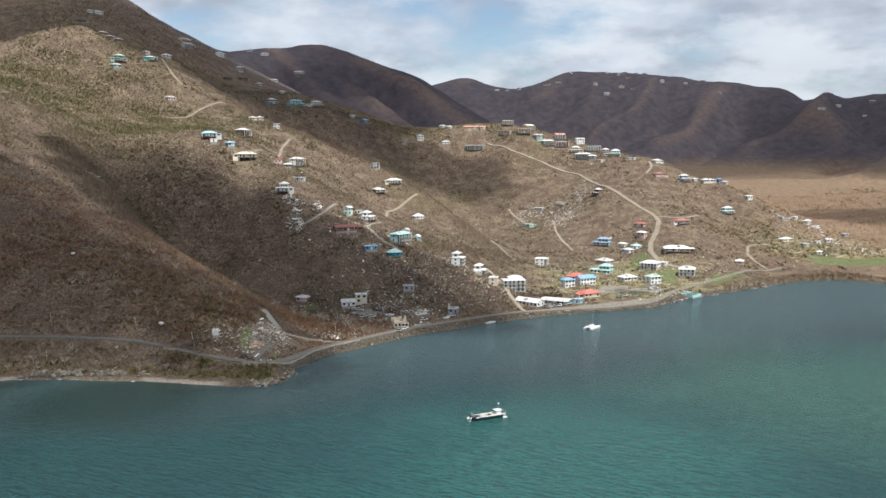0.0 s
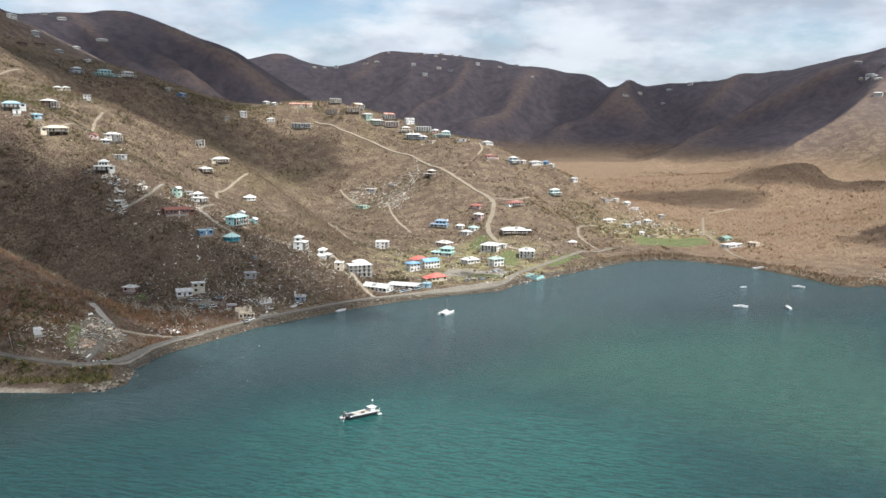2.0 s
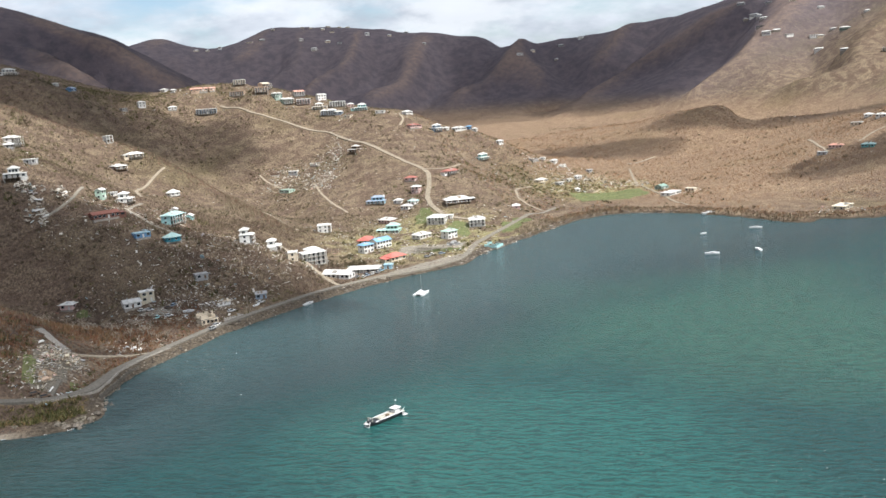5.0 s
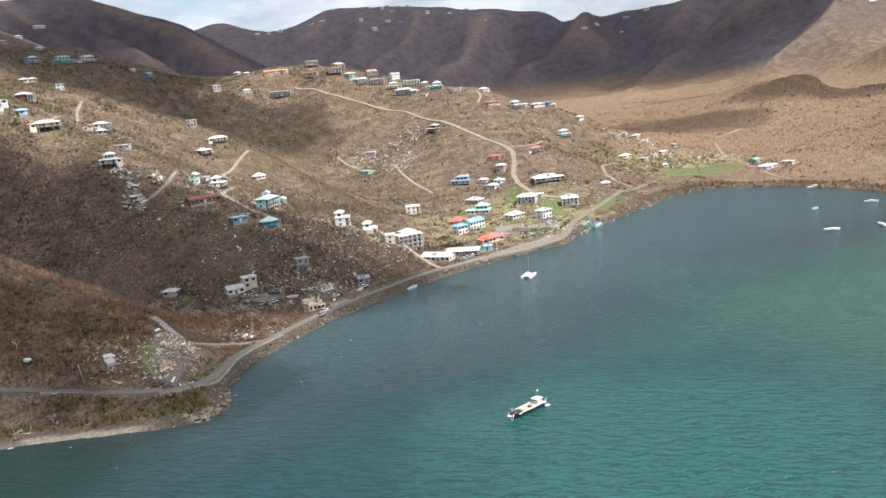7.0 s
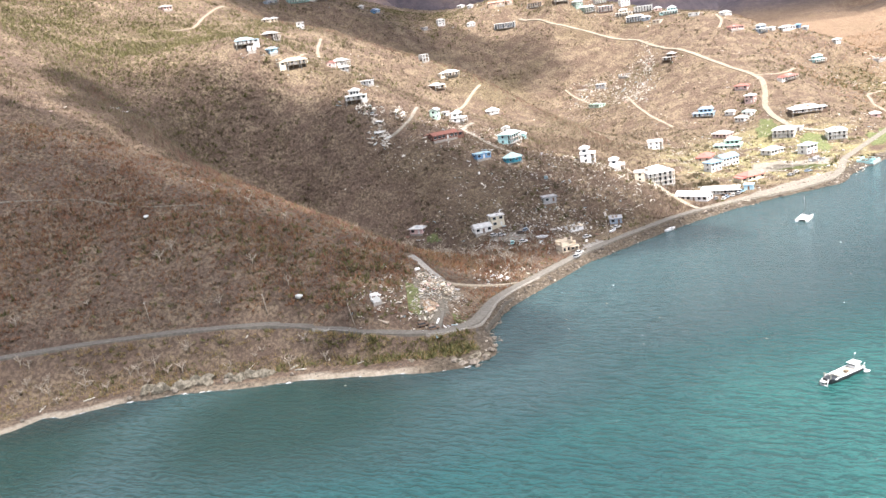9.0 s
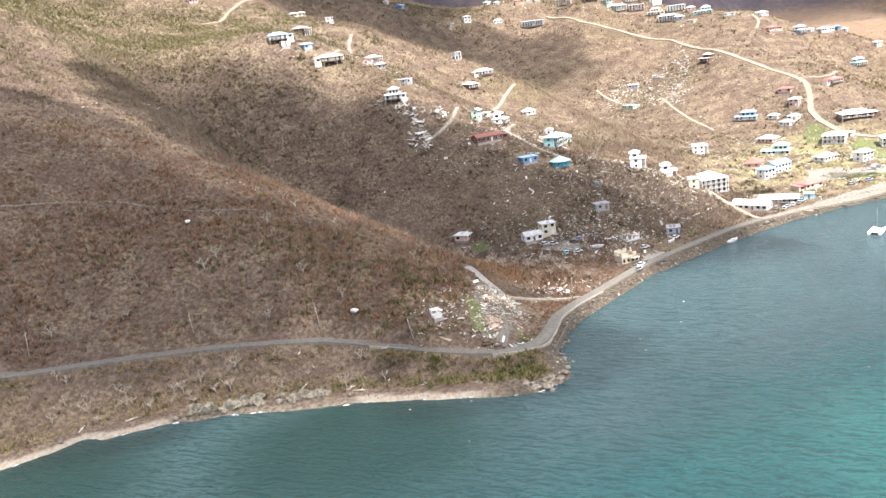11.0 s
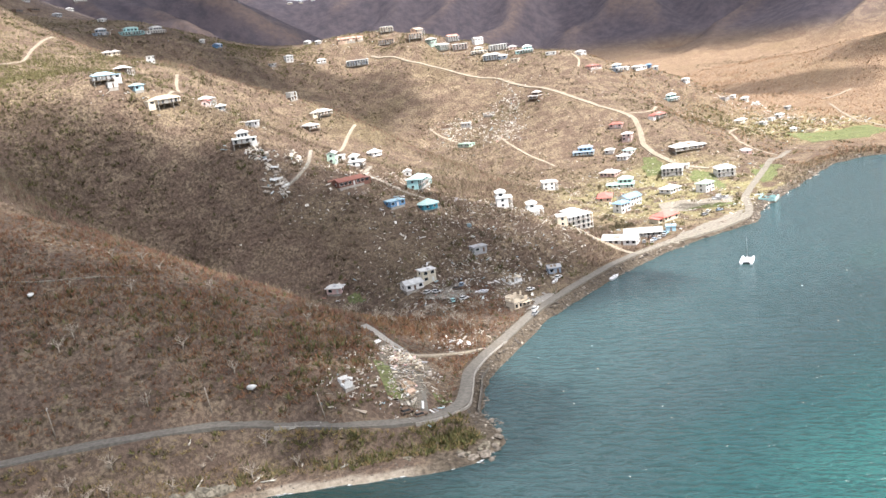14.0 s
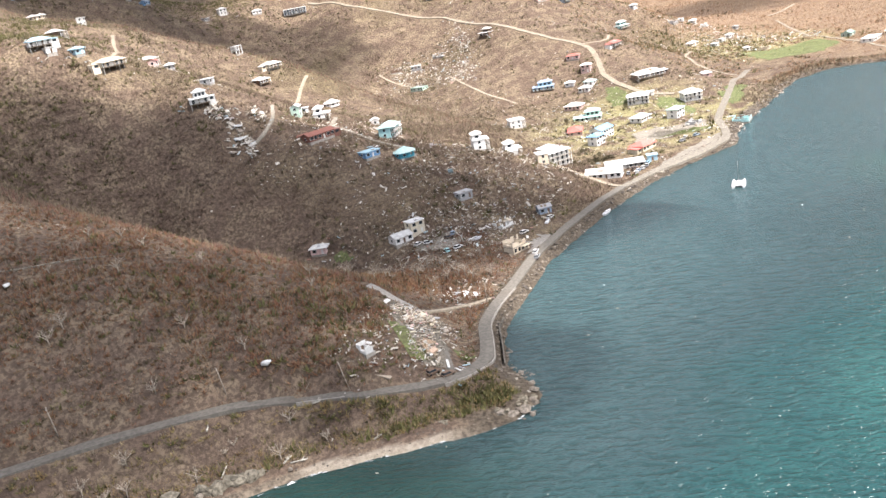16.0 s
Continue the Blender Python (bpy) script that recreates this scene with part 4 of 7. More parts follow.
    if roof in ("hip", "flat", "gable") and not far and not tiered and rnd.random() < 0.5:
        # sheets lost to the storm leave bare boarding
        lift = 0.2 * min(w, d) + 0.3 if roof == "hip" else 0.24 * d + 0.14
        pitch = math.degrees(math.atan2(lift, d / 2 + (0.75 if roof == "hip" else 0.45))) if roof != "flat" else 0.0
        py = -0.26 * d
        pz = f0 + H + (0.3 if roof == "flat" else (0.18 if roof == "hip" else 0.14) + lift * (1 - abs(py) / (d / 2 + (0.75 if roof == "hip" else 0.45))))
        for _i in range(rnd.choice((1, 2))):
            part("bare_boarding", cube_mesh(rnd.uniform(0.12, 0.24) * w, 0.34 * d, 0.06, rnd.choice((TIMBER, CONCRETE, ROOF["grey"]))), ob, rnd.uniform(-0.22, 0.22) * w, py, pz + 0.02, 0, pitch)
    for k in range(storeys):
        z = f0 + 0.95 + 2.7 * k
        for i in range(n):
            px = (i + 0.5) / n * w - w / 2
            if deck and not (k == 0 and i == n // 2):
                part("doorway", cube_mesh(w / n * 0.46, 0.16, 2.0, GLASS), ob, px, -d / 2, f0 + 2.7 * k + 0.05, label="dark open doorway onto the veranda")
                continue
            if k == 0 and i == n // 2 and not far:
                part("door", cube_mesh(1.0, 0.14, 2.1, PAINT["brown"] if rnd.random() < 0.5 else PAINT["white"]), ob, px, -d / 2, f0 + 0.02)
                continue
            window(ob, px, -d / 2, z - 0.1, 0, 1.8, 1.5, not far)
        if not far:
            for sx in (-1, 1):
                for i in range(max(1, int(d / 3.6))):
                    m = max(1, int(d / 3.6))
                    window(ob, sx * w / 2, (i + 0.5) / m * d - d / 2, z - 0.1, 90, 1.4, 1.4)
    if deck:
        dd = 2.3
        for k in range(storeys):
            z = f0 + 2.7 * k
            part("deck", cube_mesh(w + 0.4, dd, 0.22, CONCRETE if storeys > 1 else TIMBER), ob, 0, -d / 2 - dd / 2, z - 0.22)
            part("rail", cube_mesh(w + 0.4, 0.08, 0.1, PAINT["white"]), ob, 0, -d / 2 - dd + 0.06, z + 0.95)
            part("rail", cube_mesh(w + 0.4, 0.06, 0.08, PAINT["white"]), ob, 0, -d / 2 - dd + 0.06, z + 0.45)
        m = max(2, int(w / 3.5)) if not far else 2
        for i in range(m + 1):
            px = -w / 2 + w * i / m
            part("post", cube_mesh(0.2, 0.2, H + 0.1, PAINT["white"]), ob, px, -d / 2 - dd + 0.15, f0)
            if i % 2 == 0:
                part("stilt", cube_mesh(0.3, 0.3, f0, CONCRETE), ob, px, -d / 2 - dd + 0.4, 0)
        part("veranda_roof", cube_mesh(w + (0.86 if tiered else 0.9), dd + 0.3, 0.14, ROOF[cover]), ob, 0, -d / 2 - dd / 2 - 0.1, f0 + H - 0.12, 0, 6)
    return ob


ROADS = []


def ribbon(name, pts, width, material, label, category, lift=0.3, keep=True, smoothing=3):
    """A road or path laid over the ground along a line."""
    p = np.array(pts, float)
    seg = np.hypot(*np.diff(p, axis=0).T)
    s = np.concatenate([[0], np.cumsum(seg)])
    n = max(4, int(s[-1] / 2.5))
    k = np.linspace(0, s[-1], n)
    line = np.stack([np.interp(k, s, p[:, 0]), np.interp(k, s, p[:, 1])], 1)
    for _ in range(4):
        line[1:-1] = 0.25 * line[:-2] + 0.5 * line[1:-1] + 0.25 * line[2:]
    tan = np.gradient(line, axis=0)
    tan /= np.linalg.norm(tan, axis=1)[:, None]
    nor = np.stack([-tan[:, 1], tan[:, 0]], 1)
    wob = 1 + (0.03 if material is ASPHALT else 0.12) * np.sin(np.arange(n) * 1.7) * np.sin(np.arange(n) * 0.43)
    across = np.linspace(-0.5, 0.5, 5)
    q = line[:, None] + nor[:, None] * (across[None, :, None] * (width * wob)[:, None, None])
    z = land(q[..., 0], q[..., 1])
    z = 0.5 * z + 0.5 * z[:, 2:3]
    for _ in range(smoothing):
        z[1:-1] = 0.25 * z[:-2] + 0.5 * z[1:-1] + 0.25 * z[2:]
    z = z + lift
    top = np.concatenate([q, z[..., None]], 2).reshape(-1, 3)
    i = (np.arange(n - 1)[:, None] * 5 + np.arange(4)[None]).ravel()
    faces = np.stack([i, i + 1, i + 6, i + 5], 1)
    low = top.copy()
    low[:, 2] -= 1.2
    m = len(top)
    lip = np.concatenate([top, low])
    rim = []
    for r in range(n - 1):
        rim.append((m + r * 5, m + r * 5 + 5, 2 * m + r * 5 + 5, 2 * m + r * 5))
        rim.append((m + r * 5 + 9, m + r * 5 + 4, 2 * m + r * 5 + 4, 2 * m + r * 5 + 9))
    me = mesh_from(name, np.concatenate([top, lip]), np.concatenate([faces[:, ::-1], np.array(rim)]))
    me.materials.append(material)
    me.polygons.foreach_set("use_smooth", np.ones(len(me.polygons), bool))
    ob = new(name, me)
    if keep:
        ROADS.append((line, width / 2 + 0.8))
    return tagged(ob, label, category, kind="structure")


def patch(name, pts, material, label, category, lift=0.22, kind="structure", clear=True):
    """An irregular piece of ground cover inside a rough outline."""
    p = np.array(pts, float)
    lo, hi = p.min(0) - 2, p.max(0) + 2
    gx, gy = np.arange(lo[0], hi[0], 1.5), np.arange(lo[1], hi[1], 1.5)
    x, y = np.meshgrid(gx, gy)
    inside, best = np.zeros(x.shape, bool), np.full(x.shape, 1e9)
    for (ax, ay), (bx, by) in zip(p, np.roll(p, -1, 0)):
        if ay != by:
            inside ^= ((ay > y) != (by > y)) & (x < (bx - ax) * (y - ay) / (by - ay) + ax)
        k = np.clip(((x - ax) * (bx - ax) + (y - ay) * (by - ay)) / ((bx - ax) ** 2 + (by - ay) ** 2), 0, 1)
        best = np.minimum(best, np.hypot(x - ax - k * (bx - ax), y - ay - k * (by - ay)))
    ok = (np.where(inside, best, -best) + 2.0 * value_noise(x / 7, y / 7, 23)) > 0
    z = land(x, y) + lift
    nx = len(gx)
    i = np.arange((len(gy) - 1) * nx).reshape(len(gy) - 1, nx)[:, :-1]
    cell = ok[:-1, :-1] & ok[1:, :-1] & ok[:-1, 1:] & ok[1:, 1:]
    i = i[cell]
    me = mesh_from(name, np.stack([x.ravel(), y.ravel(), z.ravel()], 1), np.stack([i, i + 1, i + nx + 1, i + nx], 1))
    me.materials.append(material)
    if clear:
        CLEAR.append((x[ok].ravel()[::3], y[ok].ravel()[::3]))
    return tagged(new(name, me), label, category, kind=kind)


CLEAR = []

# ---------------------------------------------------------------- roads, tracks and clearings
ribbon("road", [(-640, 372), (-420, 402), (-330, 416), (-262, 420), (-228, 422), (-192, 424), (-156, 421), (-138, 416), (-120, 411), (-104, 408.5), (-92, 410), (-83, 417), (-77, 431), (-72.5, 443), (-62.5, 455), (-51.5, 465.5), (-27.5, 491), (-0.5, 512), (29.5, 533), (48, 543)], 4.2, ASPHALT, "worn grey asphalt coast road beside the bay", "road", 0.5, smoothing=4)
ribbon("kerb", [(-101, 406.3), (-91, 407.7), (-81.2, 415.5), (-75.0, 430), (-70.6, 441.8), (-61, 453.6), (-50, 464)], 0.3, CONCRETE, "low pale concrete kerb along the road bend", "kerb", 0.62, keep=False)
ribbon("gravel_road", [(45, 542), (76, 555), (107, 563), (133, 572), (146, 588), (163, 616), (182, 636), (214, 668), (252, 707), (290, 738)], 4.4, SHINGLE, "grey gravel track along the waterfront", "track", 0.34)
ribbon("hill_road", [(53, 1109), (81, 1065), (113, 1046), (153, 998), (173, 932), (189, 870), (199, 832), (200, 813), (192, 790), (181, 767), (175, 740), (175, 716), (180, 703), (189, 692)], 4.1, DIRT, "pale dirt road climbing the spur", "track")
ribbon("track", [(199, 826), (215, 824), (232, 837), (254, 870)], 2.0, DIRT, "pale dirt drive to a red-roofed house", "track")
ribbon("track", [(230, 985), (229, 967), (219, 950)], 2.1, DIRT, "steep pale drive near the ridge", "track")
ribbon("track", [(22, 830), (33, 787), (42, 742), (54, 693)], 2.2, DIRT, "pale track down the back of the spur", "track")
ribbon("track", [(30, 636), (36, 617), (42, 576), (48, 546)], 2.6, DIRT, "dirt drive down to the waterfront", "track")
ribbon("track", [(-51, 712), (-54, 765), (-41, 800), (-29, 822)], 2.3, DIRT, "zigzag pale track on the hillside", "track")
ribbon("track", [(-86, 661), (-91, 638), (-99, 626), (-107, 622)], 1.8, SHINGLE, "grey gravel drive on the hillside", "drive")
ribbon("track", [(-52, 668), (-62, 640), (-50, 618), (-36, 610)], 2.2, SHINGLE, "grey gravel drive below the houses", "drive")
ribbon("track", [(69, 969), (74, 953), (84, 936)], 2.0, DIRT, "pale track between wrecked terraces", "track")
ribbon("track", [(112, 905), (107, 850), (110, 808), (114, 784)], 2.0, DIRT, "pale track down the gully", "track")
ribbon("track", [(-150, 830), (-152, 800), (-147, 740), (-158, 690)], 2.2, DIRT, "pale track to a cream house", "track")
ribbon("track", [(-262, 812), (-248, 824), (-246, 868), (-237, 930)], 2.2, DIRT, "pale track cut into the upper slope", "track")
ribbon("track", [(-306, 946), (-290, 928), (-276, 915)], 2.1, DIRT, "scraped pale track on the ridge", "track")
ribbon("kerb", [(-141.5, 414.4), (-135, 413.2), (-128.5, 412.1)], 0.3, CONCRETE, "broken white kerb at the seaward edge of the road", "kerb", 0.6, keep=False)
ribbon("ramp", [(-102.6, 465), (-97, 459), (-91.5, 453.5)], 3.8, CONCRETE, "bare grey ramp up the slope", "ramp", 0.4)
ribbon("track", [(-90, 453), (-76, 463), (-60, 464)], 1.9, DIRT, "gravel lane to the wrecked plot", "track", 0.36)
ribbon("track", [(-330, 474), (-276, 480), (-257, 484), (-237, 485), (-207, 478), (-178, 478)], 0.7, RUBBLE, "faint old path across the near slope", "path", 0.2, keep=False)
ribbon("track", [(313, 836), (280, 800), (270, 772), (273, 730)], 2.1, DIRT, "pale loop track above the flats", "track")
ribbon("track", [(470, 905), (421, 814), (401, 756), (384, 706), (373, 663)], 2.3, DIRT, "dirt road past the white shed", "track")
ribbon("track", [(483, 931), (511, 938), (531, 945)], 3.0, DIRT, "pale scraped track on the plain", "track")
ribbon("track", [(618, 792), (582, 740), (564, 708)], 2.4, DIRT, "pale track on the far shore", "track")
ribbon("track", [(589, 696), (614, 701), (640, 692)], 2.4, DIRT, "pale track on the far shore", "track")
patch("lawn", [(168, 752), (172, 735), (170, 708), (160, 704), (148, 707)], LAWN, "small green lawn below the hill road", "lawn", kind="stuff")
patch("lawn", [(178, 698), (186, 686), (176, 650), (162, 640), (166, 680)], LAWN, "green yard between the houses", "lawn", kind="stuff")
patch("lawn", [(194, 640), (207, 645), (238, 678), (230, 688), (205, 668)], LAWN, "rough green grass beside the shore track", "lawn", kind="stuff", clear=False)
patch("lawn", [(112, 618), (124, 604), (138, 600), (150, 604), (142, 616), (124, 626)], LAWN, "thin grass in the village yard", "lawn", kind="stuff", clear=False)
patch("lawn", [(336, 803), (368, 789), (403, 783), (392, 745), (361, 735), (324, 753)], LAWN, "green field on the flats", "lawn", kind="stuff")
patch("rubble_ground", [(-99, 455), (-88, 455), (-84, 446), (-88, 434), (-91, 420), (-97, 413), (-103, 416), (-104, 430), (-102, 444)], RUBBLE, "trampled grey ground under the wrecked house", "rubble", 0.12, clear=False)
patch("lawn", [(-105, 437), (-100.6, 434), (-100, 422), (-102, 416), (-107, 418.5), (-107, 428)], LAWN, "patch of green grass by the wreckage", "grass", kind="stuff", clear=False)
patch("lawn", [(-91, 431), (-86.5, 426), (-86.5, 419), (-90, 417), (-92.5, 421)], LAWN, "green verge between the wreckage and the road", "grass", kind="stuff", clear=False)
patch("house_slab", [(-100.5, 428), (-93.5, 431.5), (-95.5, 419), (-101.5, 417)], TAN_SLAB, "bare tan floor slab of a vanished house", "floor slab", 0.34, clear=False)
ribbon("drive", [(-97, 412), (-95.5, 418), (-94, 425)], 3.0, ASPHALT, "short dark asphalt drive into the wrecked plot", "drive", 0.3)
patch("lawn", [(-99, 562), (-90, 552), (-84, 548), (-88, 558)], LAWN, "patch of green grass by a hut", "grass", kind="stuff")
patch("gravel_lot", [(49, 543), (66, 547), (98, 561), (134, 573), (144, 590), (118, 580), (88, 566), (70, 556)], SHINGLE, "bare gravel yard by the waterfront", "yard")
patch("gravel_lot", [(100, 612), (129, 603), (150, 609), (158, 622), (140, 632), (116, 636)], SHINGLE, "bare gravel yard in the village", "yard")
patch("gravel_lot", [(-64, 536), (-58, 526), (-47, 524), (-38, 530), (-44, 538), (-55, 537)], SHINGLE, "bare gravel yard among wrecked cars", "yard", clear=False)
patch("gravel_lot", [(-30, 494), (-20, 496), (-8, 508), (-12, 516), (-22, 508)], CONCRETE, "concrete apron by the shore road", "yard")

# ---------------------------------------------------------------- houses
house(-363.0, 933.5, 7.0, 1, "hip", "terracotta", "white")
house(-355.7, 934.9, 7.1, 1, "hip", "terracotta", "white")
house(-351.1, 942.1, 7.7, 1, "hip", "terracotta", "white")
house(-332.7, 892.2, 13.0, 2, "hip", "greengrey", "palegreen", deck=True)
house(-330.2, 877.0, 8.2, 1, "hip", "greengrey", "palegreen")
house(-313.5, 931.8, 10.9, 1, "hip", "teal", "aqua", deck=True)
house(-320.4, 941.5, 5.5, 1, "hip", "pink", "white")
house(-304.0, 956.8, 8.9, 1, "hip", "white", "white")
house(-274.9, 869.4, 8.2, 1, "hip", "pink", "white")
house(-196.9, 885.6, 6.3, 1, "hip", "cream", "white")
house(-191.9, 896.4, 6.4, 1, "hip", "cream", "white")
house(-166.5, 853.0, 5.6, 2, "flat", "white", "white")
house(-189.3, 691.1, 11.0, 1, "hip", "white", "lightblue", deck=True)
house(-184.9, 686.3, 5.3, 1, "flat", "white", "white")
house(-182.9, 778.8, 12.9, 2, "hip", "brown", "white", deck=True)
house(-172.5, 689.4, 5.7, 1, "hip", "lightblue", "lightblue")
house(-159.4, 684.6, 13.8, 1, "hip", "cream", "cream", deck=True)
house(-137.0, 699.8, 5.8, 1, "gable", "pink", "dullred")
house(-135.4, 777.9, 14.8, 2, "hip", "white", "white", deck=True)
house(-129.0, 700.6, 5.4, 1, "hip", "grey", "white")
house(-70.1, 845.0, 6.6, 2, "frame", "white", "white")
house(-51.5, 830.1, 12.0, 1, "hip", "cream", "white", deck=True)
house(-64.7, 809.6, 9.7, 1, "hip", "brown", "white", deck=True)
house(-123.6, 647.5, 9.2, 2, "hip", "white", "white", deck=True)
house(-114.7, 671.1, 7.2, 1, "flat", "grey", "white")
house(-75.9, 652.5, 5.9, 2, "gable", "palegreen", "white")
house(-62.3, 659.2, 9.5, 2, "hip", "white", "white", deck=True)
house(-68.7, 666.1, 4.0, 1, "flat", "white", "white")
house(-26.7, 775.1, 10.3, 1, "oct", "white", "white", deck=True)
house(-74.5, 619.2, 16.3, 1, "gable", "rust", "rust", d=6.5)
house(-35.8, 627.9, 15.5, 2, "hip", "aqua", "aqua", deck=True, tier=False)
house(-24.0, 649.4, 6.3, 1, "gable", "aqua", "white")
house(-32.6, 659.8, 5.2, 1, "gable", "white", "white")
house(-55.2, 602.7, 9.0, 1, "flat", "blue", "lightblue")
house(-38.1, 600.3, 10.5, 1, "oct", "bluegreen", "aqua", deck=True)
house(5.9, 610.1, 9.3, 3, "hip", "white", "white", deck=True)
house(21.4, 605.3, 9.2, 2, "hip", "white", "white", deck=True)
house(30.7, 589.1, 7.2, 2, "flat", "cream", "white")
house(45.5, 604.0, 15.5, 3, "flat", "white", "white", deck=True, d=9.0, turn=8)
house(47.5, 614.5, 9.0, 3, "hip", "white", "white", d=7.0, turn=8)
house(53.5, 567.5, 18.0, 1, "gable", "white", "white", d=8.0, turn=-42)
house(73.0, 579.5, 20.0, 1, "flat", "grey", "white", deck=True, d=8.5, turn=-28)
house(87.0, 574.5, 5.0, 1, "flat", "lightblue", "lightblue", d=5.0, turn=-28)
house(99.4, 674.2, 14.1, 1, "hip", "pink", "red")
house(87.7, 629.9, 8.5, 2, "hip", "white", "blue")
house(104.0, 650.4, 13.6, 2, "gable", "white", "blue")
house(98.5, 599.5, 12.0, 1, "hip", "beige", "red", d=9.0, turn=20)
house(127.9, 701.8, 14.2, 2, "hip", "palegreen", "aqua", deck=True)
house(134.4, 733.9, 11.7, 1, "hip", "pink", "white")
house(137.9, 659.0, 11.4, 1, "hip", "white", "white")
house(154.3, 644.5, 9.5, 2, "hip", "white", "palegreen")
house(166.1, 701.6, 13.8, 2, "hip", "white", "white", deck=True)
house(177.5, 703.9, 5.2, 1, "flat", "white", "white")
house(188.3, 674.1, 11.7, 2, "hip", "white", "white", deck=True)
house(173.4, 607.1, 12.8, 1, "ruin", "aqua", "aqua")
house(148.9, 619.2, 9.9, 1, "ruin", "grey", "white")
house(194.2, 729.5, 20.7, 1, "hip", "brown", "white", deck=True)
house(177.6, 784.8, 7.3, 2, "hip", "pink", "white")
house(181.2, 808.8, 9.9, 1, "hip", "pink", "dullred")
house(158.7, 779.4, 6.7, 1, "hip", "white", "white")
house(159.7, 759.3, 8.4, 1, "hip", "white", "white")
house(167.6, 765.0, 7.5, 1, "hip", "white", "aqua")
house(142.6, 792.0, 16.0, 2, "hip", "lightblue", "greyblue", deck=True)
house(76.9, 713.4, 10.5, 2, "flat", "white", "white", deck=True)
house(160.1, 920.5, 10.1, 2, "hip", "brown", "white", deck=True)
house(102.5, 958.7, 8.8, 1, "flat", "grey", "white")
house(87.2, 917.3, 13.5, 1, "flat", "palegreen", "greengrey")
house(84.4, 965.8, 8.8, 1, "ruin", "brown", "brown")
house(126.0, 955.5, 11.7, 1, "ruin", "white", "white")
house(219.5, 810.6, 16.0, 1, "hip", "white", "dullred", deck=True)
house(296.9, 916.3, 13.6, 2, "hip", "aqua", "white", deck=True)
house(251.5, 738.2, 8.3, 1, "hip", "pink", "white")
house(75.7, 1124.1, 16.3, 2, "flat", "tan", "tan", deck=True)
house(97.5, 1088.4, 14.5, 1, "flat", "tan", "tan")
house(81.0, 1143.6, 13.8, 1, "flat", "cream", "white")
house(103.5, 1098.2, 14.6, 1, "gable", "tan", "cream")
house(27.4, 1132.6, 8.2, 1, "gable", "tan", "pink")
house(36.9, 1131.6, 9.6, 1, "gable", "tan", "pink")
house(47.2, 1133.2, 6.8, 1, "gable", "tan", "pink")
house(36.1, 1105.2, 22.7, 2, "flat", "greyblue", "white", deck=True)
house(-33.7, 1124.4, 8.1, 2, "hip", "white", "white")
house(-0.7, 1115.6, 9.4, 1, "hip", "white", "white")
house(-53.9, 1107.2, 6.7, 1, "flat", "grey", "white")
house(-5.0, 1166.0, 7.0, 1, "hip", "white", "white", far=True)
house(4.5, 1150.6, 5.6, 1, "hip", "white", "white")
house(125.3, 1084.6, 14.5, 2, "hip", "greengrey", "white", deck=True)
house(114.9, 1086.6, 11.9, 2, "hip", "greengrey", "white")
house(144.7, 1081.8, 15.8, 1, "flat", "pink", "white")
house(143.5, 1102.7, 12.1, 1, "gable", "white", "pink")
house(166.4, 1084.8, 10.6, 2, "gable", "white", "white")
house(156.9, 1061.1, 12.9, 1, "hip", "cream", "white")
house(163.0, 1035.9, 16.4, 2, "hip", "greyblue", "white", deck=True)
house(172.7, 1029.6, 8.8, 1, "hip", "greyblue", "white")
house(178.3, 1009.3, 8.0, 1, "flat", "cream", "white")
house(178.6, 1058.2, 18.1, 1, "flat", "white", "white")
house(192.3, 1050.1, 7.7, 1, "hip", "pink", "white")
house(198.8, 1028.4, 13.8, 1, "hip", "aqua", "white")
house(211.5, 994.8, 9.7, 1, "flat", "white", "white")
house(238.2, 983.6, 9.6, 1, "hip", "white", "white")
house(231.9, 946.2, 11.6, 1, "hip", "pink", "dullred")
house(259.7, 950.7, 14.0, 2, "hip", "greyblue", "white", deck=True)
house(274.0, 958.1, 4.7, 1, "hip", "white", "white")
house(289.0, 961.2, 11.8, 1, "hip", "white", "white")
house(303.1, 964.9, 6.0, 1, "hip", "blue", "blue")
house(309.5, 962.5, 5.4, 1, "hip", "white", "white")
house(328.4, 939.2, 6.4, 1, "hip", "white", "white")
house(360.0, 922.1, 12.6, 1, "ruin", "grey", "white")
house(388.8, 930.2, 8.1, 1, "hip", "white", "white")
house(394.3, 919.5, 10.3, 1, "ruin", "white", "white")
house(343.8, 875.2, 10.9, 1, "hip", "cream", "white")
house(364.1, 801.7, 11.0, 1, "ruin", "cream", "cream")
house(351.5, 810.3, 5.1, 1, "hip", "white", "white")
house(358.8, 861.7, 6.5, 1, "flat", "grey", "white")
house(390.2, 878.8, 6.6, 1, "hip", "white", "white")
house(375.6, 871.6, 4.9, 1, "flat", "white", "white")
house(418.1, 903.2, 5.7, 1, "flat", "grey", "white")
house(375.6, 930.8, 5.8, 1, "flat", "white", "white")
house(-471.0, 1170.8, 6.8, 1, "hip", "white", "white", far=True)
house(-462.8, 1178.7, 11.6, 1, "hip", "white", "white", far=True)
house(-457.9, 1110.2, 12.9, 1, "frame", "grey", "grey", far=True)
house(-370.5, 1252.4, 17.6, 1, "hip", "cream", "white", deck=True, far=True)
house(-361.0, 1233.6, 18.8, 2, "hip", "white", "white", deck=True, far=True)
house(-326.7, 1276.6, 15.0, 2, "hip", "white", "white", far=True)
house(-369.1, 1665.0, 9.8, 1, "flat", "white", "white", far=True)
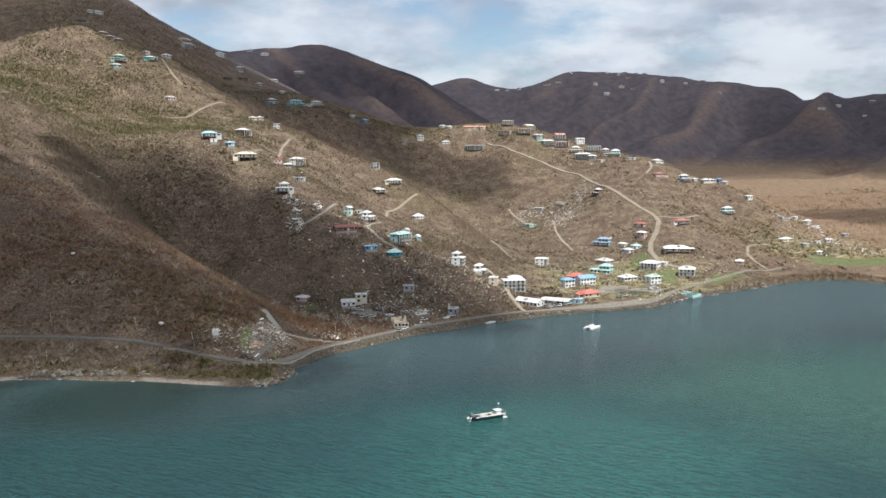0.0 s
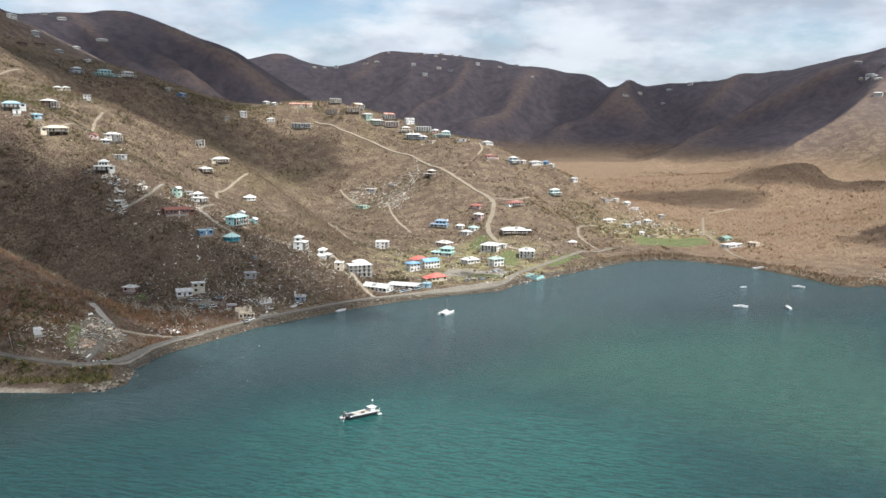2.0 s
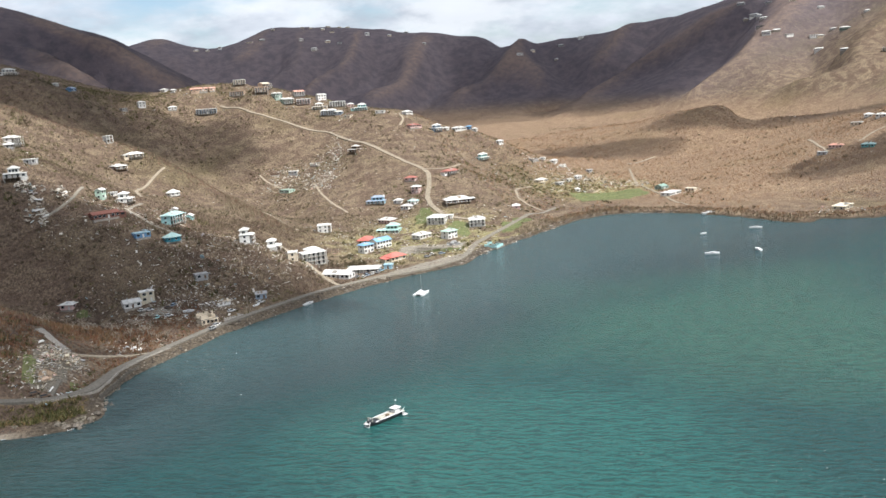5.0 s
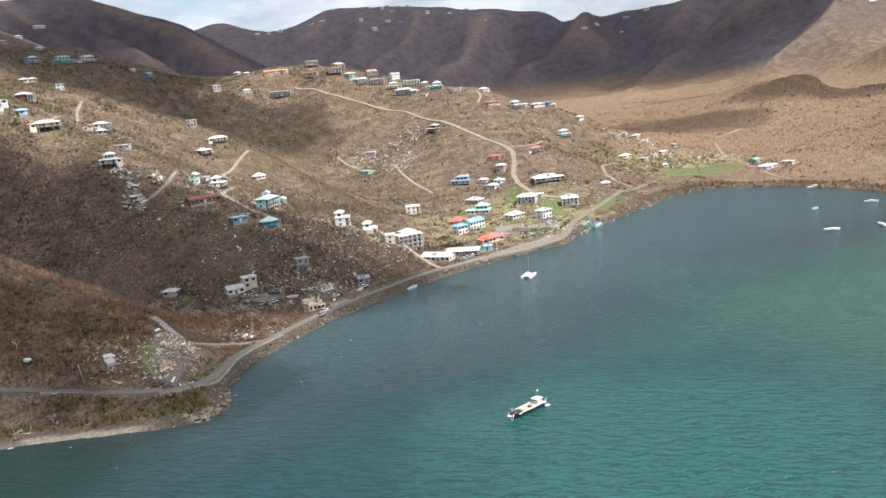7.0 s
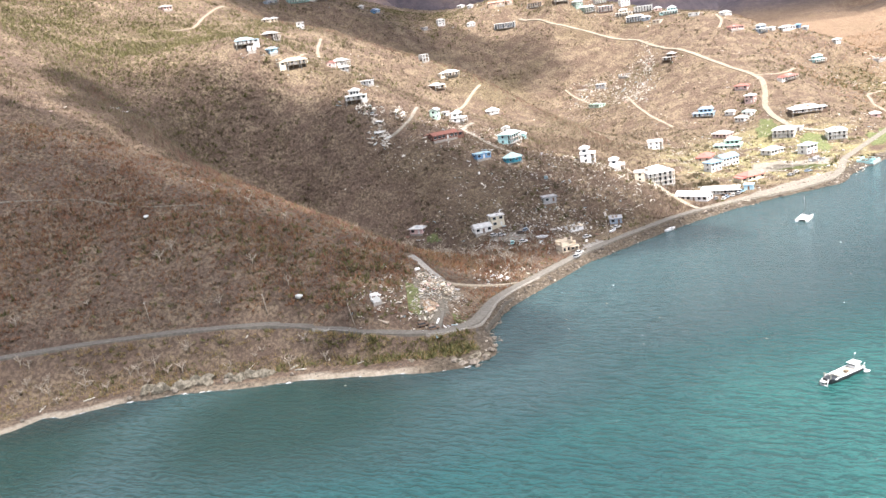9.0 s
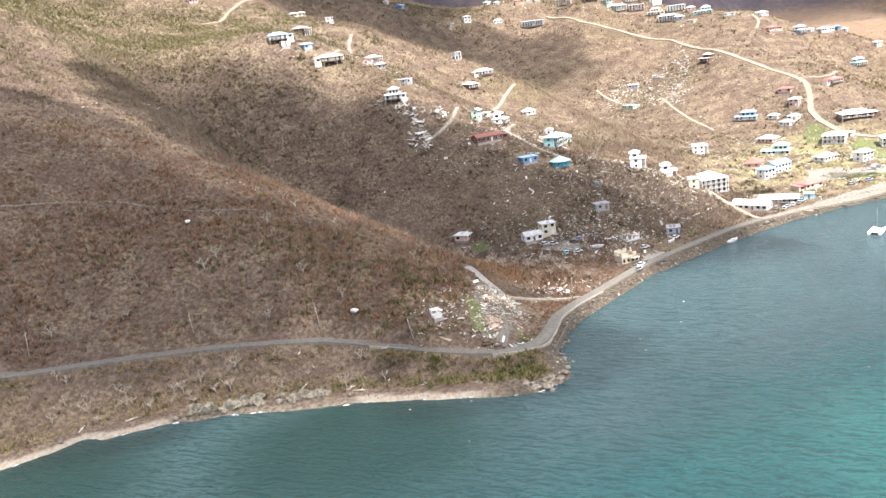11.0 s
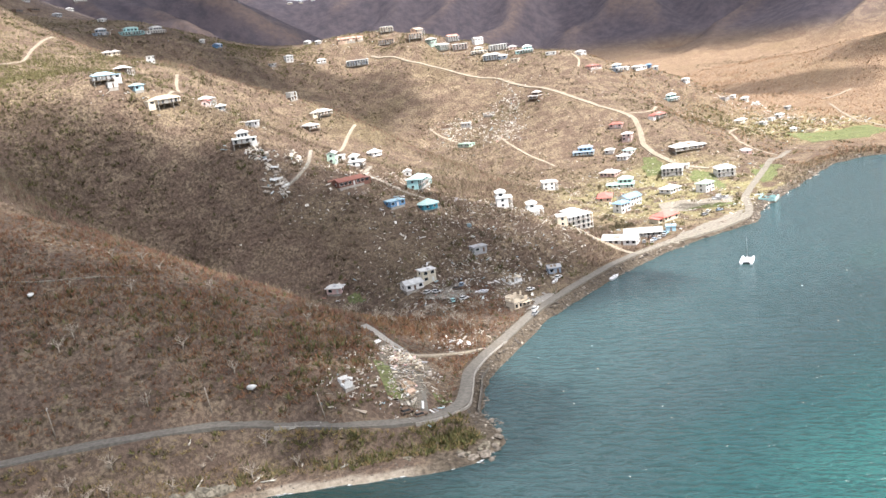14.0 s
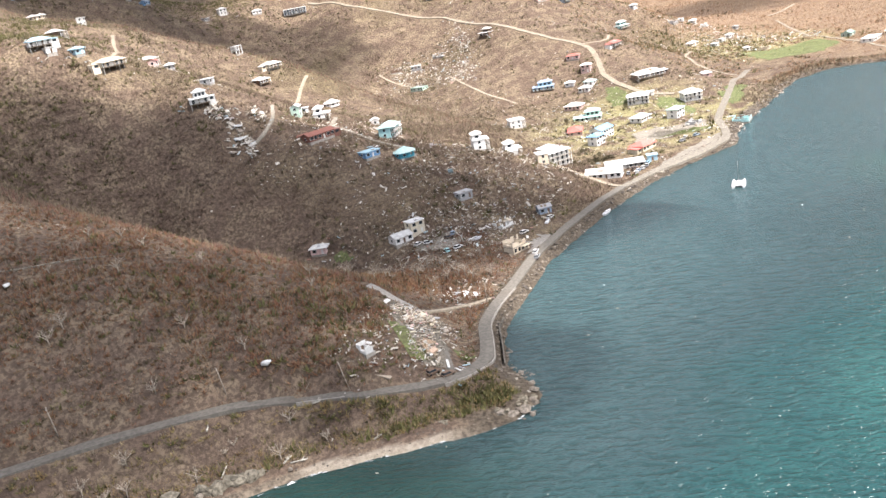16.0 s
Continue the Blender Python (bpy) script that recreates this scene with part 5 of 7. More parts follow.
house(-335.3, 1638.7, 14.6, 1, "hip", "white", "white", far=True)
house(-297.7, 1196.2, 14.1, 1, "flat", "brown", "brown", far=True)
house(-287.3, 1242.3, 13.2, 1, "flat", "brown", "brown", far=True)
house(-297.2, 1268.0, 10.5, 2, "hip", "grey", "white", far=True)
house(-258.1, 1325.1, 10.2, 1, "hip", "white", "white", far=True)
house(-265.0, 1245.1, 8.9, 1, "hip", "grey", "grey", far=True)
house(-212.1, 1133.2, 6.7, 1, "hip", "white", "white")
house(-266.6, 1601.4, 18.1, 1, "hip", "white", "white", far=True)
house(-210.6, 1051.6, 13.1, 2, "hip", "greyblue", "white", deck=True)
house(-185.8, 1072.3, 20.4, 2, "hip", "aqua", "aqua", deck=True)
house(-162.8, 1090.7, 18.2, 2, "hip", "white", "white", deck=True)
house(-119.9, 1112.4, 4.7, 1, "hip", "white", "white")
house(-105.0, 1118.2, 9.4, 1, "gable", "blue", "greyblue")
house(-97.3, 564.7, 7.1, 1, "hip", "pink", "white")
house(-65.0, 545.0, 9.0, 1, "gable", "white", "white", d=6.5, turn=12)
house(-57.0, 547.0, 7.0, 2, "flat", "beige", "white", d=5.5, turn=12)
house(-29.8, 503.0, 9.2, 2, "ruin", "cream", "cream", d=5.8, turn=20)
house(-26.8, 559.3, 6.8, 1, "flat", "grey", "grey")
house(2.4, 538.2, 5.9, 1, "gable", "greyblue", "grey")
house(-18.5, 538.0, 9.5, 1, "ruin", "white", "cream")
house(-117.5, 422.3, 3.4, 1, "ruin", "white", "white")
house(396.5, 720.4, 19.3, 1, "flat", "white", "white")
house(411.5, 757.9, 10.1, 1, "gable", "greengrey", "greengrey")
house(419.0, 721.6, 8.8, 1, "flat", "cream", "cream")
house(438.1, 563.2, 17.6, 1, "flatruin", "beige", "cream")
house(633.1, 742.5, 10.7, 1, "flat", "cream", "white")
house(653.5, 747.2, 7.6, 1, "hip", "white", "white")
house(645.5, 724.0, 9.5, 1, "hip", "white", "white")
house(575.5, 710.4, 12.2, 1, "hip", "pink", "pink")
house(580.0, 676.4, 10.8, 1, "hip", "teal", "aqua")
house(557.7, 709.0, 8.1, 1, "flat", "grey", "white")
house(595.7, 662.6, 7.8, 1, "hip", "white", "white")
house(812.2, 1203.5, 6.7, 1, "hip", "white", "white", far=True)
house(801.6, 1149.0, 9.7, 1, "hip", "greyblue", "white", far=True)
house(815.4, 1078.9, 9.2, 1, "hip", "white", "white", far=True)
house(813.2, 1032.2, 14.8, 1, "hip", "white", "white", far=True)
house(1297.0, 1472.0, 19.2, 1, "flat", "white", "white", far=True)
house(1288.2, 1365.4, 18.1, 2, "hip", "white", "white", far=True)
house(1194.0, 1606.3, 15.7, 1, "hip", "grey", "white", far=True)
house(1184.3, 1553.2, 19.7, 2, "hip", "white", "white", far=True)
house(1159.3, 1508.5, 12.8, 1, "hip", "white", "white", far=True)
house(1126.2, 1458.0, 14.4, 1, "hip", "white", "white", far=True)
house(1089.6, 1348.9, 15.0, 1, "flat", "white", "white", far=True)
house(1086.7, 1271.9, 16.5, 1, "hip", "white", "white", far=True)
house(1134.0, 1263.6, 16.6, 2, "hip", "greengrey", "white", far=True)
house(1222.2, 1301.5, 9.6, 1, "hip", "white", "white", far=True)
house(1291.3, 1541.8, 15.5, 1, "hip", "white", "white", far=True)
house(1165.9, 1322.7, 9.6, 1, "hip", "white", "white", far=True)
house(1249.8, 1804.2, 10.0, 1, "hip", "white", "white", far=True)
house(1261.3, 1950.3, 13.3, 1, "hip", "white", "white", far=True)
house(1074.9, 2116.4, 13.9, 1, "hip", "white", "white", far=True)
house(1064.4, 2134.2, 11.2, 1, "hip", "white", "white", far=True)
house(1093.1, 2109.9, 11.1, 1, "hip", "white", "white", far=True)

# small houses along the far skyline
for _x, _y, _w in ((423, 2403, 13), (443, 2391, 10), (494, 2412, 14), (524, 2405, 12), (549, 2412, 16), (645, 2410, 13), (667, 2405, 10), (737, 2327, 12), (694, 2354, 10), (915, 2122, 14), (927, 2103, 10), (958, 1995, 12), (142, 2374, 16), (169, 2367, 12), (345, 2402, 11), (469, 2364, 12)):
    house(_x, _y, 0.75 * _w, 1, "hip", "cream", "white", far=True)

# scattered white houses on the slopes of the far mountains
for _i, (_x, _y) in enumerate(((200, 2372), (275, 2358), (304, 2342), (414, 2240), (457, 2268), (483, 2250), (563, 2273), (622, 2270), (681, 2172), (851, 1975), (913, 2032), (993, 2034), (1034, 2006), (487, 2339), (672, 2286), (393, 2285),
                               (1175, 1569), (1082, 1414), (1059, 1372), (1076, 1365), (1209, 1399), (1123, 1326), (1136, 1322), (1077, 1112), (1161, 1169), (1029, 1073), (1031, 1158), (1090, 1107), (1180, 1439), (1217, 1549))):
    house(_x, _y, 9.0 + (_i * 7) % 8, 1 + (_i % 3 == 0), "flat" if _i % 4 == 1 else "hip", ("white", "cream", "grey")[_i % 3], "white", far=True)


# ---------------------------------------------------------------- boats
def lofted(stations, material, name="hull", cap=True):
    """A hull drawn through cross-sections: x, half beam, keel depth, deck height, fullness."""
    bm = bmesh.new()
    rows = []
    for x, hb, keel, deckz, full in stations:
        row = []
        for k in range(9):
            u = k / 8 * 2 - 1
            side = abs(u)
            yy = math.copysign(hb * side ** full, u) if side else 0.0
            zz = keel + (deckz - keel) * side ** 2.2
            row.append(bm.verts.new((x, yy, zz)))
        rows.append(row)
    for a, b in zip(rows, rows[1:]):
        for k in range(8):
            bm.faces.new((a[k], a[k + 1], b[k + 1], b[k]))
        if cap:
            bm.faces.new((a[8], a[0], b[0], b[8]))
    bm.faces.new(rows[0])
    bm.faces.new(rows[-1][::-1])
    return done(name, bm, material)


def tube(p, q, r, material, name="pole", sides=6):
    p, q = Vector(p), Vector(q)
    bm = bmesh.new()
    bmesh.ops.create_cone(bm, cap_ends=True, segments=sides, radius1=r, radius2=r * 0.85, depth=(q - p).length)
    bm.transform(Matrix.Translation((p + q) / 2) @ (q - p).to_track_quat("Z", "Y").to_matrix().to_4x4())
    return done(name, bm, material, flat=False)


def barge():
    ob = root("landing_craft", 13.5, 335.6, 0.0, 206.0)
    ob.scale = (0.7, 0.7, 0.7)
    tagged(ob, "battered landing craft with dark hull and white wheelhouse", "ship")
    hull = part("hull", lofted([(-10.5, 2.3, -0.5, 1.7, 0.6), (-7, 2.75, -0.8, 1.7, 0.5), (0, 2.9, -0.8, 1.75, 0.45), (6, 2.8, -0.7, 2.0, 0.5), (9, 2.2, -0.3, 2.3, 0.6), (10.5, 1.3, 0.4, 2.6, 0.7)], HULL_DARK), ob)
    part("deck", cube_mesh(16.0, 4.7, 0.15, DECK), ob, -1.5, 0, 1.72, label="pale worn cargo deck")
    for sy in (-1, 1):
        part("bulwark", cube_mesh(17.5, 0.22, 0.6, GEL), ob, -0.8, sy * 2.6, 1.72, label="chalky pale bulwark")
        part("bow_post", cube_mesh(0.35, 0.35, 2.6, DECK), ob, 9.2, sy * 1.5, 1.6)
        part("ramp_arm", tube((9.2, sy * 1.2, 2.4), (12.6, sy * 1.2, 1.6), 0.14, DECK), ob)
    part("bow_beam", cube_mesh(0.3, 3.4, 0.3, DECK), ob, 9.2, 0, 3.9)
    part("bow_platform", cube_mesh(1.6, 2.4, 0.2, GEL), ob, 11.6, 0, 1.55)
    part("hatch", cube_mesh(4.2, 3.0, 0.5, DECK), ob, 2.6, 0, 1.87)
    part("crate", cube_mesh(1.6, 1.3, 0.9, TIMBER), ob, -1.2, 0.7, 1.87)
    house_ = part("wheelhouse", cube_mesh(3.0, 3.2, 2.1, GEL, 0.06), ob, -7.2, 0, 1.87)
    part("roof", cube_mesh(4.4, 4.2, 0.25, GEL, 0.08), ob, -7.2, 0, 3.95)
    for i in range(3):
        part("pane", cube_mesh(0.08, 0.9, 0.8, GLASS), house_, 1.5, -1.0 + 1.0 * i, 1.1)
    part("mast", tube((-7.4, 0, 4.6), (-7.4, 0, 8.0), 0.08, STEEL), ob)
    part("flag", cube_mesh(0.9, 0.04, 0.6, GEL), ob, -7.9, 0, 7.3)
    for sy in (-1, 1):
        part("ramp_leg", tube((10.4, sy * 1.4, 2.5), (11.6, sy * 1.5, 0.0), 0.2, GEL), ob, label="white ramp frame leg")
        part("stern_leg", tube((-9.6, 2.3 + sy * 0.3, 1.8), (-10.2 + sy * 1.0, 3.4, 0.3), 0.14, GEL), ob)
    part("ramp_foot", cube_mesh(0.4, 3.6, 0.3, GEL), ob, 11.6, 0, -0.05)
    part("boarding_platform", cube_mesh(2.6, 1.3, 0.25, GEL), ob, -10.2, 3.6, 0.15)
    part("stern_platform", cube_mesh(1.8, 3.4, 0.2, DECK), ob, -11.2, 0, 1.0)
    for sy in (-1, 1):
        part("davit", tube((-10.4, sy * 1.7, 1.7), (-11.9, sy * 1.7, 3.1), 0.1, GEL), ob)


def catamaran():
    ob = root("catamaran", 84.7, 505.0, 0.0, 48.0)
    ob.scale = (0.9, 0.9, 0.9)
    tagged(ob, "white sailing catamaran without its sails at anchor", "catamaran")
    for sy in (-1, 1):
        part("hull", lofted([(-5.6, 0.75, -0.3, 1.0, 0.6), (-3, 0.85, -0.5, 1.2, 0.5), (2, 0.8, -0.5, 1.4, 0.5), (4.8, 0.45, -0.4, 1.55, 0.6), (5.8, 0.1, -0.1, 1.6, 0.8)], GEL), ob, 0, sy * 2.5, 0)
    part("bridge_deck", cube_mesh(7.6, 5.0, 0.7, GEL, 0.1), ob, -0.6, 0, 0.75)
    cab = part("cabin", hip_mesh(4.2, 3.6, 1.0, 0.3, GEL), ob, -0.6, 0, 1.7)
    part("pane", cube_mesh(0.5, 2.6, 0.35, GLASS), cab, 1.9, 0, 0.25)
    part("mast", tube((0.6, 0, 2.2), (0.6, 0, 12.5), 0.09, STEEL), ob)
    part("boom", tube((0.6, 0, 3.6), (-4.0, 0, 3.5), 0.07, STEEL), ob)


def yacht(x, y, turn, size=9.0, mast=False, label="white sailing yacht moored in the bay", ashore=False):
    ob = root("yacht", x, y, here(x, y) + 0.35 if ashore else 0.0, turn)
    tagged(ob, label, "boat", "boats moored in the bay")
    k = size / 9.0
    part("hull", lofted([(-4.5 * k, 1.0 * k, -0.2, 1.0 * k, 0.6), (-2 * k, 1.35 * k, -0.5, 1.0 * k, 0.5), (1.5 * k, 1.3 * k, -0.5, 1.1 * k, 0.5), (3.6 * k, 0.7 * k, -0.3, 1.25 * k, 0.6), (4.6 * k, 0.08, 0.2, 1.4 * k, 0.8)], GEL), ob)
    c = part("cabin", cube_mesh(3.4 * k, 1.6 * k, 0.6 * k, GEL, 0.1), ob, 0.2, 0, 1.0 * k)
    for sy in (-1, 1):
        part("pane", cube_mesh(1.6 * k, 0.06, 0.22 * k, GLASS), c, 0, sy * 0.8 * k, 0.2 * k)
    if mast:
        part("mast", tube((0.8 * k, 0, k), (0.8 * k, 0, 11 * k), 0.07, STEEL), ob)
        part("boom", tube((0.8 * k, 0, 2 * k), (-3 * k, 0, 2 * k), 0.06, STEEL), ob)


barge()
catamaran()
yacht(345, 547, -35, 8.5, label="white motor yacht moored in the bay")
yacht(296, 486, 75, 8, mast=True)
yacht(268, 493.5, -30, 8.5, label="white motor yacht moored in the bay")
yacht(307, 554, 5, 5, label="small white dinghy moored in the bay")
yacht(367, 454, 20, 8, label="small white boat moored in the bay")
yacht(363, 622, -5, 12, label="long white hull aground by the mangroves")
yacht(25, 521.5, 35, 7.5, label="small white boat washed against the rocks")
yacht(-37.5, 527.5, -10, 6.0, label="small white boat thrown ashore among the wreckage", ashore=True)
yacht(-2, 527, 40, 5.0, label="small white boat thrown ashore beside the road", ashore=True)


# ---------------------------------------------------------------- sea wall at the bend
def sea_wall(pts, height, thick):
    """A low concrete wall holding up the road's edge."""
    ob = root("sea_wall", 0, 0, 0)
    tagged(ob, "stained concrete sea wall below the road bend, coloured dark for shade", "wall")
    for (ax, ay), (bx, by) in zip(pts, pts[1:]):
        run = math.hypot(bx - ax, by - ay)
        n = max(1, round(run / 3.0))
        for i in range(n):
            k = (i + 0.5) / n
            part("wall_panel", cube_mesh(run / n - 0.04, thick, height, SHADED_CONCRETE, 0.05), ob, ax + k * (bx - ax), ay + k * (by - ay), 0.2, math.degrees(math.atan2(by - ay, bx - ax)))
    return ob


sea_wall([(-79.2, 413.5), (-73.5, 427), (-68.8, 439), (-64, 445.5)], 2.2, 0.5)


# ---------------------------------------------------------------- cars
def car(x, y, turn, colour, label):
    ob = root("car", x, y, here(x, y) + 0.3, turn)
    tagged(ob, label, "car", "parked cars")
    v = [(-2.1, -0.85, 0.3), (2.1, -0.85, 0.3), (2.1, 0.85, 0.3), (-2.1, 0.85, 0.3), (-2.15, -0.85, 0.95), (2.1, -0.85, 0.85), (2.1, 0.85, 0.85), (-2.15, 0.85, 0.95)]
    part("body", solid("body", v, [(3, 2, 1, 0), (4, 5, 6, 7), (0, 1, 5, 4), (1, 2, 6, 5), (2, 3, 7, 6), (3, 0, 4, 7)], PAINT[colour]), ob)
    v = [(-1.9, -0.78, 0.9), (1.0, -0.78, 0.9), (1.0, 0.78, 0.9), (-1.9, 0.78, 0.9), (-1.6, -0.66, 1.5), (0.3, -0.66, 1.5), (0.3, 0.66, 1.5), (-1.6, 0.66, 1.5)]
    cab = part("cabin", solid("cabin", v, [(4, 5, 6, 7), (0, 1, 5, 4), (1, 2, 6, 5), (2, 3, 7, 6), (3, 0, 4, 7), (3, 2, 1, 0)], GLASS), ob)
    part("roof", cube_mesh(1.9, 1.36, 0.08, PAINT[colour]), cab, -0.65, 0, 1.48)
    for sx in (-1.3, 1.3):
        for sy in (-0.8, 0.8):
            w = part("wheel", tube((0, -0.1, 0), (0, 0.1, 0), 0.34, RUBBER, sides=10), ob, sx, sy, 0.34)


car(-101.6, 413.6, 12, "brown", "dark wrecked car at the mouth of the drive")
car(-26.5, 492.2, 47, "white", "white car on the shore road")
car(66.5, 558.5, 55, "white", "white car by the warehouse")
car(69.5, 561.5, 40, "greyblue", "grey-blue car by the warehouse")
car(73.5, 563.5, 65, "white", "white car by the warehouse")
car(77.5, 565.5, 50, "grey", "grey car by the warehouse")
car(70.5, 566.5, 20, "brown", "dark car by the warehouse")
car(63.5, 561.5, 60, "grey", "grey car by the warehouse")
car(80.5, 569, 30, "lightblue", "light blue van by the warehouse")
car(118, 590, 15, "grey", "grey car in the village yard")
car(123, 594, 40, "white", "white car in the village yard")
car(129, 592, 10, "greyblue", "grey-blue car in the village yard")
car(-47, 533.5, 10, "brown", "dark car among the wreckage")
car(-56.5, 534.5, -20, "white", "white car among the wreckage")
car(-60, 537, 35, "white", "white car among the wreckage")
car(-44, 536, 60, "greyblue", "grey-blue car among the wreckage")
car(-47.5, 522.5, 15, "white", "white car among the wreckage")
car(-53, 521.5, 80, "aqua", "pale green car among the wreckage")
car(-29.0, 486.5, 47, "grey", "grey car on the shore road")
car(-16, 523, 20, "white", "white van among the wreckage")
car(1, 530, 30, "white", "white truck by the shore road")
car(-98, 411.5, 10, "brown", "dark wrecked car at the road bend")


# ---------------------------------------------------------------- poles and wires
POLE_TOPS = []


def utility_pole(x, y, lean, side, h=10.0):
    z = here(x, y)
    ob = root("utility_pole", x, y, z - 0.3)
    tagged(ob, "weathered wooden utility pole leaning beside the road", "utility pole", "poles along the coast road")
    top = Vector((math.sin(radians(lean)) * h, side, math.cos(radians(lean)) * h))
    part("pole", tube((0, 0, 0), top, 0.17, BARK), ob)
    a = part("crossarm", cube_mesh(0.14, 2.0, 0.14, BARK), ob, top.x * 0.93, top.y, top.z * 0.93)
    for k in (-0.8, 0, 0.8):
        part("insulator", prism(6, 0.08, 0.22, GEL), a, 0, k, 0.14)
    POLE_TOPS.append(Vector((x, y, z - 0.3)) + top * 0.96)


for _p in ((-330, 421, -2, 0.2), (-258, 425.5, 3, 0.1), (-202, 428.5, -4, 0.1), (-158, 425.5, -5, 0.0), (-126, 415.5, -9, -0.2), (-63, 461, 2, 0.1), (-8, 512, -3, 0)):
    utility_pole(*_p)
for a, b in zip(POLE_TOPS[:4], POLE_TOPS[1:4]):
    cu = bpy.data.curves.new("wire", "CURVE")
    cu.dimensions, cu.bevel_depth = "3D", 0.03
    sp = cu.splines.new("POLY")
    sp.points.add(12)
    for i in range(13):
        k = i / 12
        q = a.lerp(b, k)
        sp.points[i].co = (q.x, q.y, q.z - 5.0 * k * (1 - k) * 4 * 0.35, 1)
    cu.materials.append(RUBBER)
    tagged(new("power_line", cu), "thin sagging power line between the poles", "cable", "power lines")


# ---------------------------------------------------------------- wreckage
rng = np.random.default_rng(5)


def boxes(name, x, y, size, flat, material, label, category, lift=0.0):
    """Many loose boards and sheets, each lying as it fell."""
    n = len(x)
    z = land(x, y) + lift
    c = np.array([(a, b, q) for a in (-.5, .5) for b in (-.5, .5) for q in (-.5, .5)])
    f = np.array([(0, 1, 3, 2), (4, 6, 7, 5), (0, 4, 5, 1), (2, 3, 7, 6), (0, 2, 6, 4), (1, 5, 7, 3)])
    size = size * rng.lognormal(-0.3, 0.5, n)
    dims = np.stack([size * rng.uniform(0.6, 2.2, n), size * rng.uniform(0.15, 0.9, n), np.full(n, flat) * rng.uniform(0.5, 2.0, n)], 1)
    yaw, tilt = rng.uniform(0, math.tau, n), rng.normal(0, 0.42, n)
    v = c[None] * dims[:, None]
    zx, zz = v[..., 0] * np.cos(tilt)[:, None] - v[..., 2] * np.sin(tilt)[:, None], v[..., 0] * np.sin(tilt)[:, None] + v[..., 2] * np.cos(tilt)[:, None]
    xx, yy = zx * np.cos(yaw)[:, None] - v[..., 1] * np.sin(yaw)[:, None], zx * np.sin(yaw)[:, None] + v[..., 1] * np.cos(yaw)[:, None]
    out = np.stack([xx + x[:, None], yy + y[:, None], zz + z[:, None] + 0.25], 2).reshape(-1, 3)
    faces = (f[None] + (np.arange(n) * 8)[:, None, None]).reshape(-1, 4)
    me = mesh_from(name, out, faces)
    me.materials.append(material)
    return tagged(new(name, me), label, category, kind="stuff")


def cluster(cx, cy, rx, ry, n, turn=0.0):
    a, r = rng.uniform(0, math.tau, n), np.sqrt(rng.uniform(0, 1, n))
    u, v = r * np.cos(a) * rx, r * np.sin(a) * ry
    t = radians(turn)
    return cx + u * math.cos(t) - v * math.sin(t), cy + u * math.sin(t) + v * math.cos(t)


def joined(*sets):
    return np.concatenate([s[0] for s in sets]), np.concatenate([s[1] for s in sets])


pile = root("debris_pile", -95, 438, here(-95, 438))
tagged(pile, "heap of broken boards and roofing from a wrecked house", "debris pile")
_r = random.Random(4)
for i in range(290):
    a, q = _r.uniform(0, math.tau), math.sqrt(_r.random())
    if i % 3:
        dx, dy = 7.0 * q * math.cos(a) - 1.5, 9 * q * math.sin(a) + 8
    else:
        dx, dy = 5.0 * q * math.cos(a) + 1, 15 * q * math.sin(a) - 5
    px, py = dx + 0.25 * dy, dy
    mat = _r.choice([PAINT["white"], PAINT["pink"], DECK, DECK, TIMBER, TIMBER, PAINT["cream"], PAINT["beige"], BARK, BARK, PAINT["cream"], ROOF["beige"]])
    part("board", cube_mesh(_r.choice((0.7, 1.1, 1.9)), _r.choice((0.25, 0.45, 0.8)), 0.12, mat), pile, px, py, here(-95 + px, 438 + py) - here(-95, 438) + _r.uniform(0.1, 1.2), _r.uniform(0, 180), _r.uniform(-22, 22), _r.uniform(-22, 22))
boxes("pile_scraps", *joined(cluster(-94, 447, 7, 6, 420), cluster(-97, 435, 4.0, 6, 260), cluster(-101, 420, 4, 8, 120), cluster(-87, 441, 4, 8, 100), cluster(-110, 437, 7, 10, 60)), 0.6, 0.12, SCRAP, "splintered boards and roofing spread over the plot", "debris", 0.15)
CLEAR.append(cluster(-95, 438, 10, 19, 120, -18))

for i, (x, y, w, d, t, mat) in enumerate([(-98.5, 421, 3.2, 2.4, 30, "tan"), (-96, 416, 4.5, 0.7, 75, "white"), (-93.5, 413.5, 4.2, 0.6, 110, "white"), (-92, 414, 4.0, 0.5, 118, "grey"), (-92, 447, 3.0, 2.2, 10, "beige"), (-99, 440, 2.6, 2.0, 60, "cream"), (-66, 473.5, 3.5, 1.6, 40, "white"), (-63, 471, 2.8, 1.4, 80, "white"), (-69, 475, 2.4, 1.4, 15, "grey"), (-101, 452, 2.5, 1.8, 20, "white"), (-86, 450, 2.2, 1.6, 140, "grey"), (-110.7, 626.2, 6.0, 4.6, 30, "white"), (-109.8, 632, 5.0, 4.0, 75, "white"), (-114, 636, 2.4, 1.6, 15, "white"), (-95.5, 640, 2.6, 1.4, 50, "cream"), (-109.5, 619, 2.6, 1.8, 100, "white"), (-101.5, 641, 3.4, 1.6, 140, "cream"), (-82, 622, 7.0, 1.8, 12, "rust"), (-252, 618, 6.0, 3.0, -25, "white"), (-247, 615, 4.0, 2.2, -40, "white")]):
    sl = new("wall_slab", cube_mesh(w, d, 0.25, PAINT[mat], 0.03))
    sl.matrix_basis = pose(x, y, here(x, y) + 0.35, 9, -6, t)
    tagged(sl, f"broken {HUE.get(mat, mat)} wall panel lying in the wreckage", "debris", "broken wall panels")

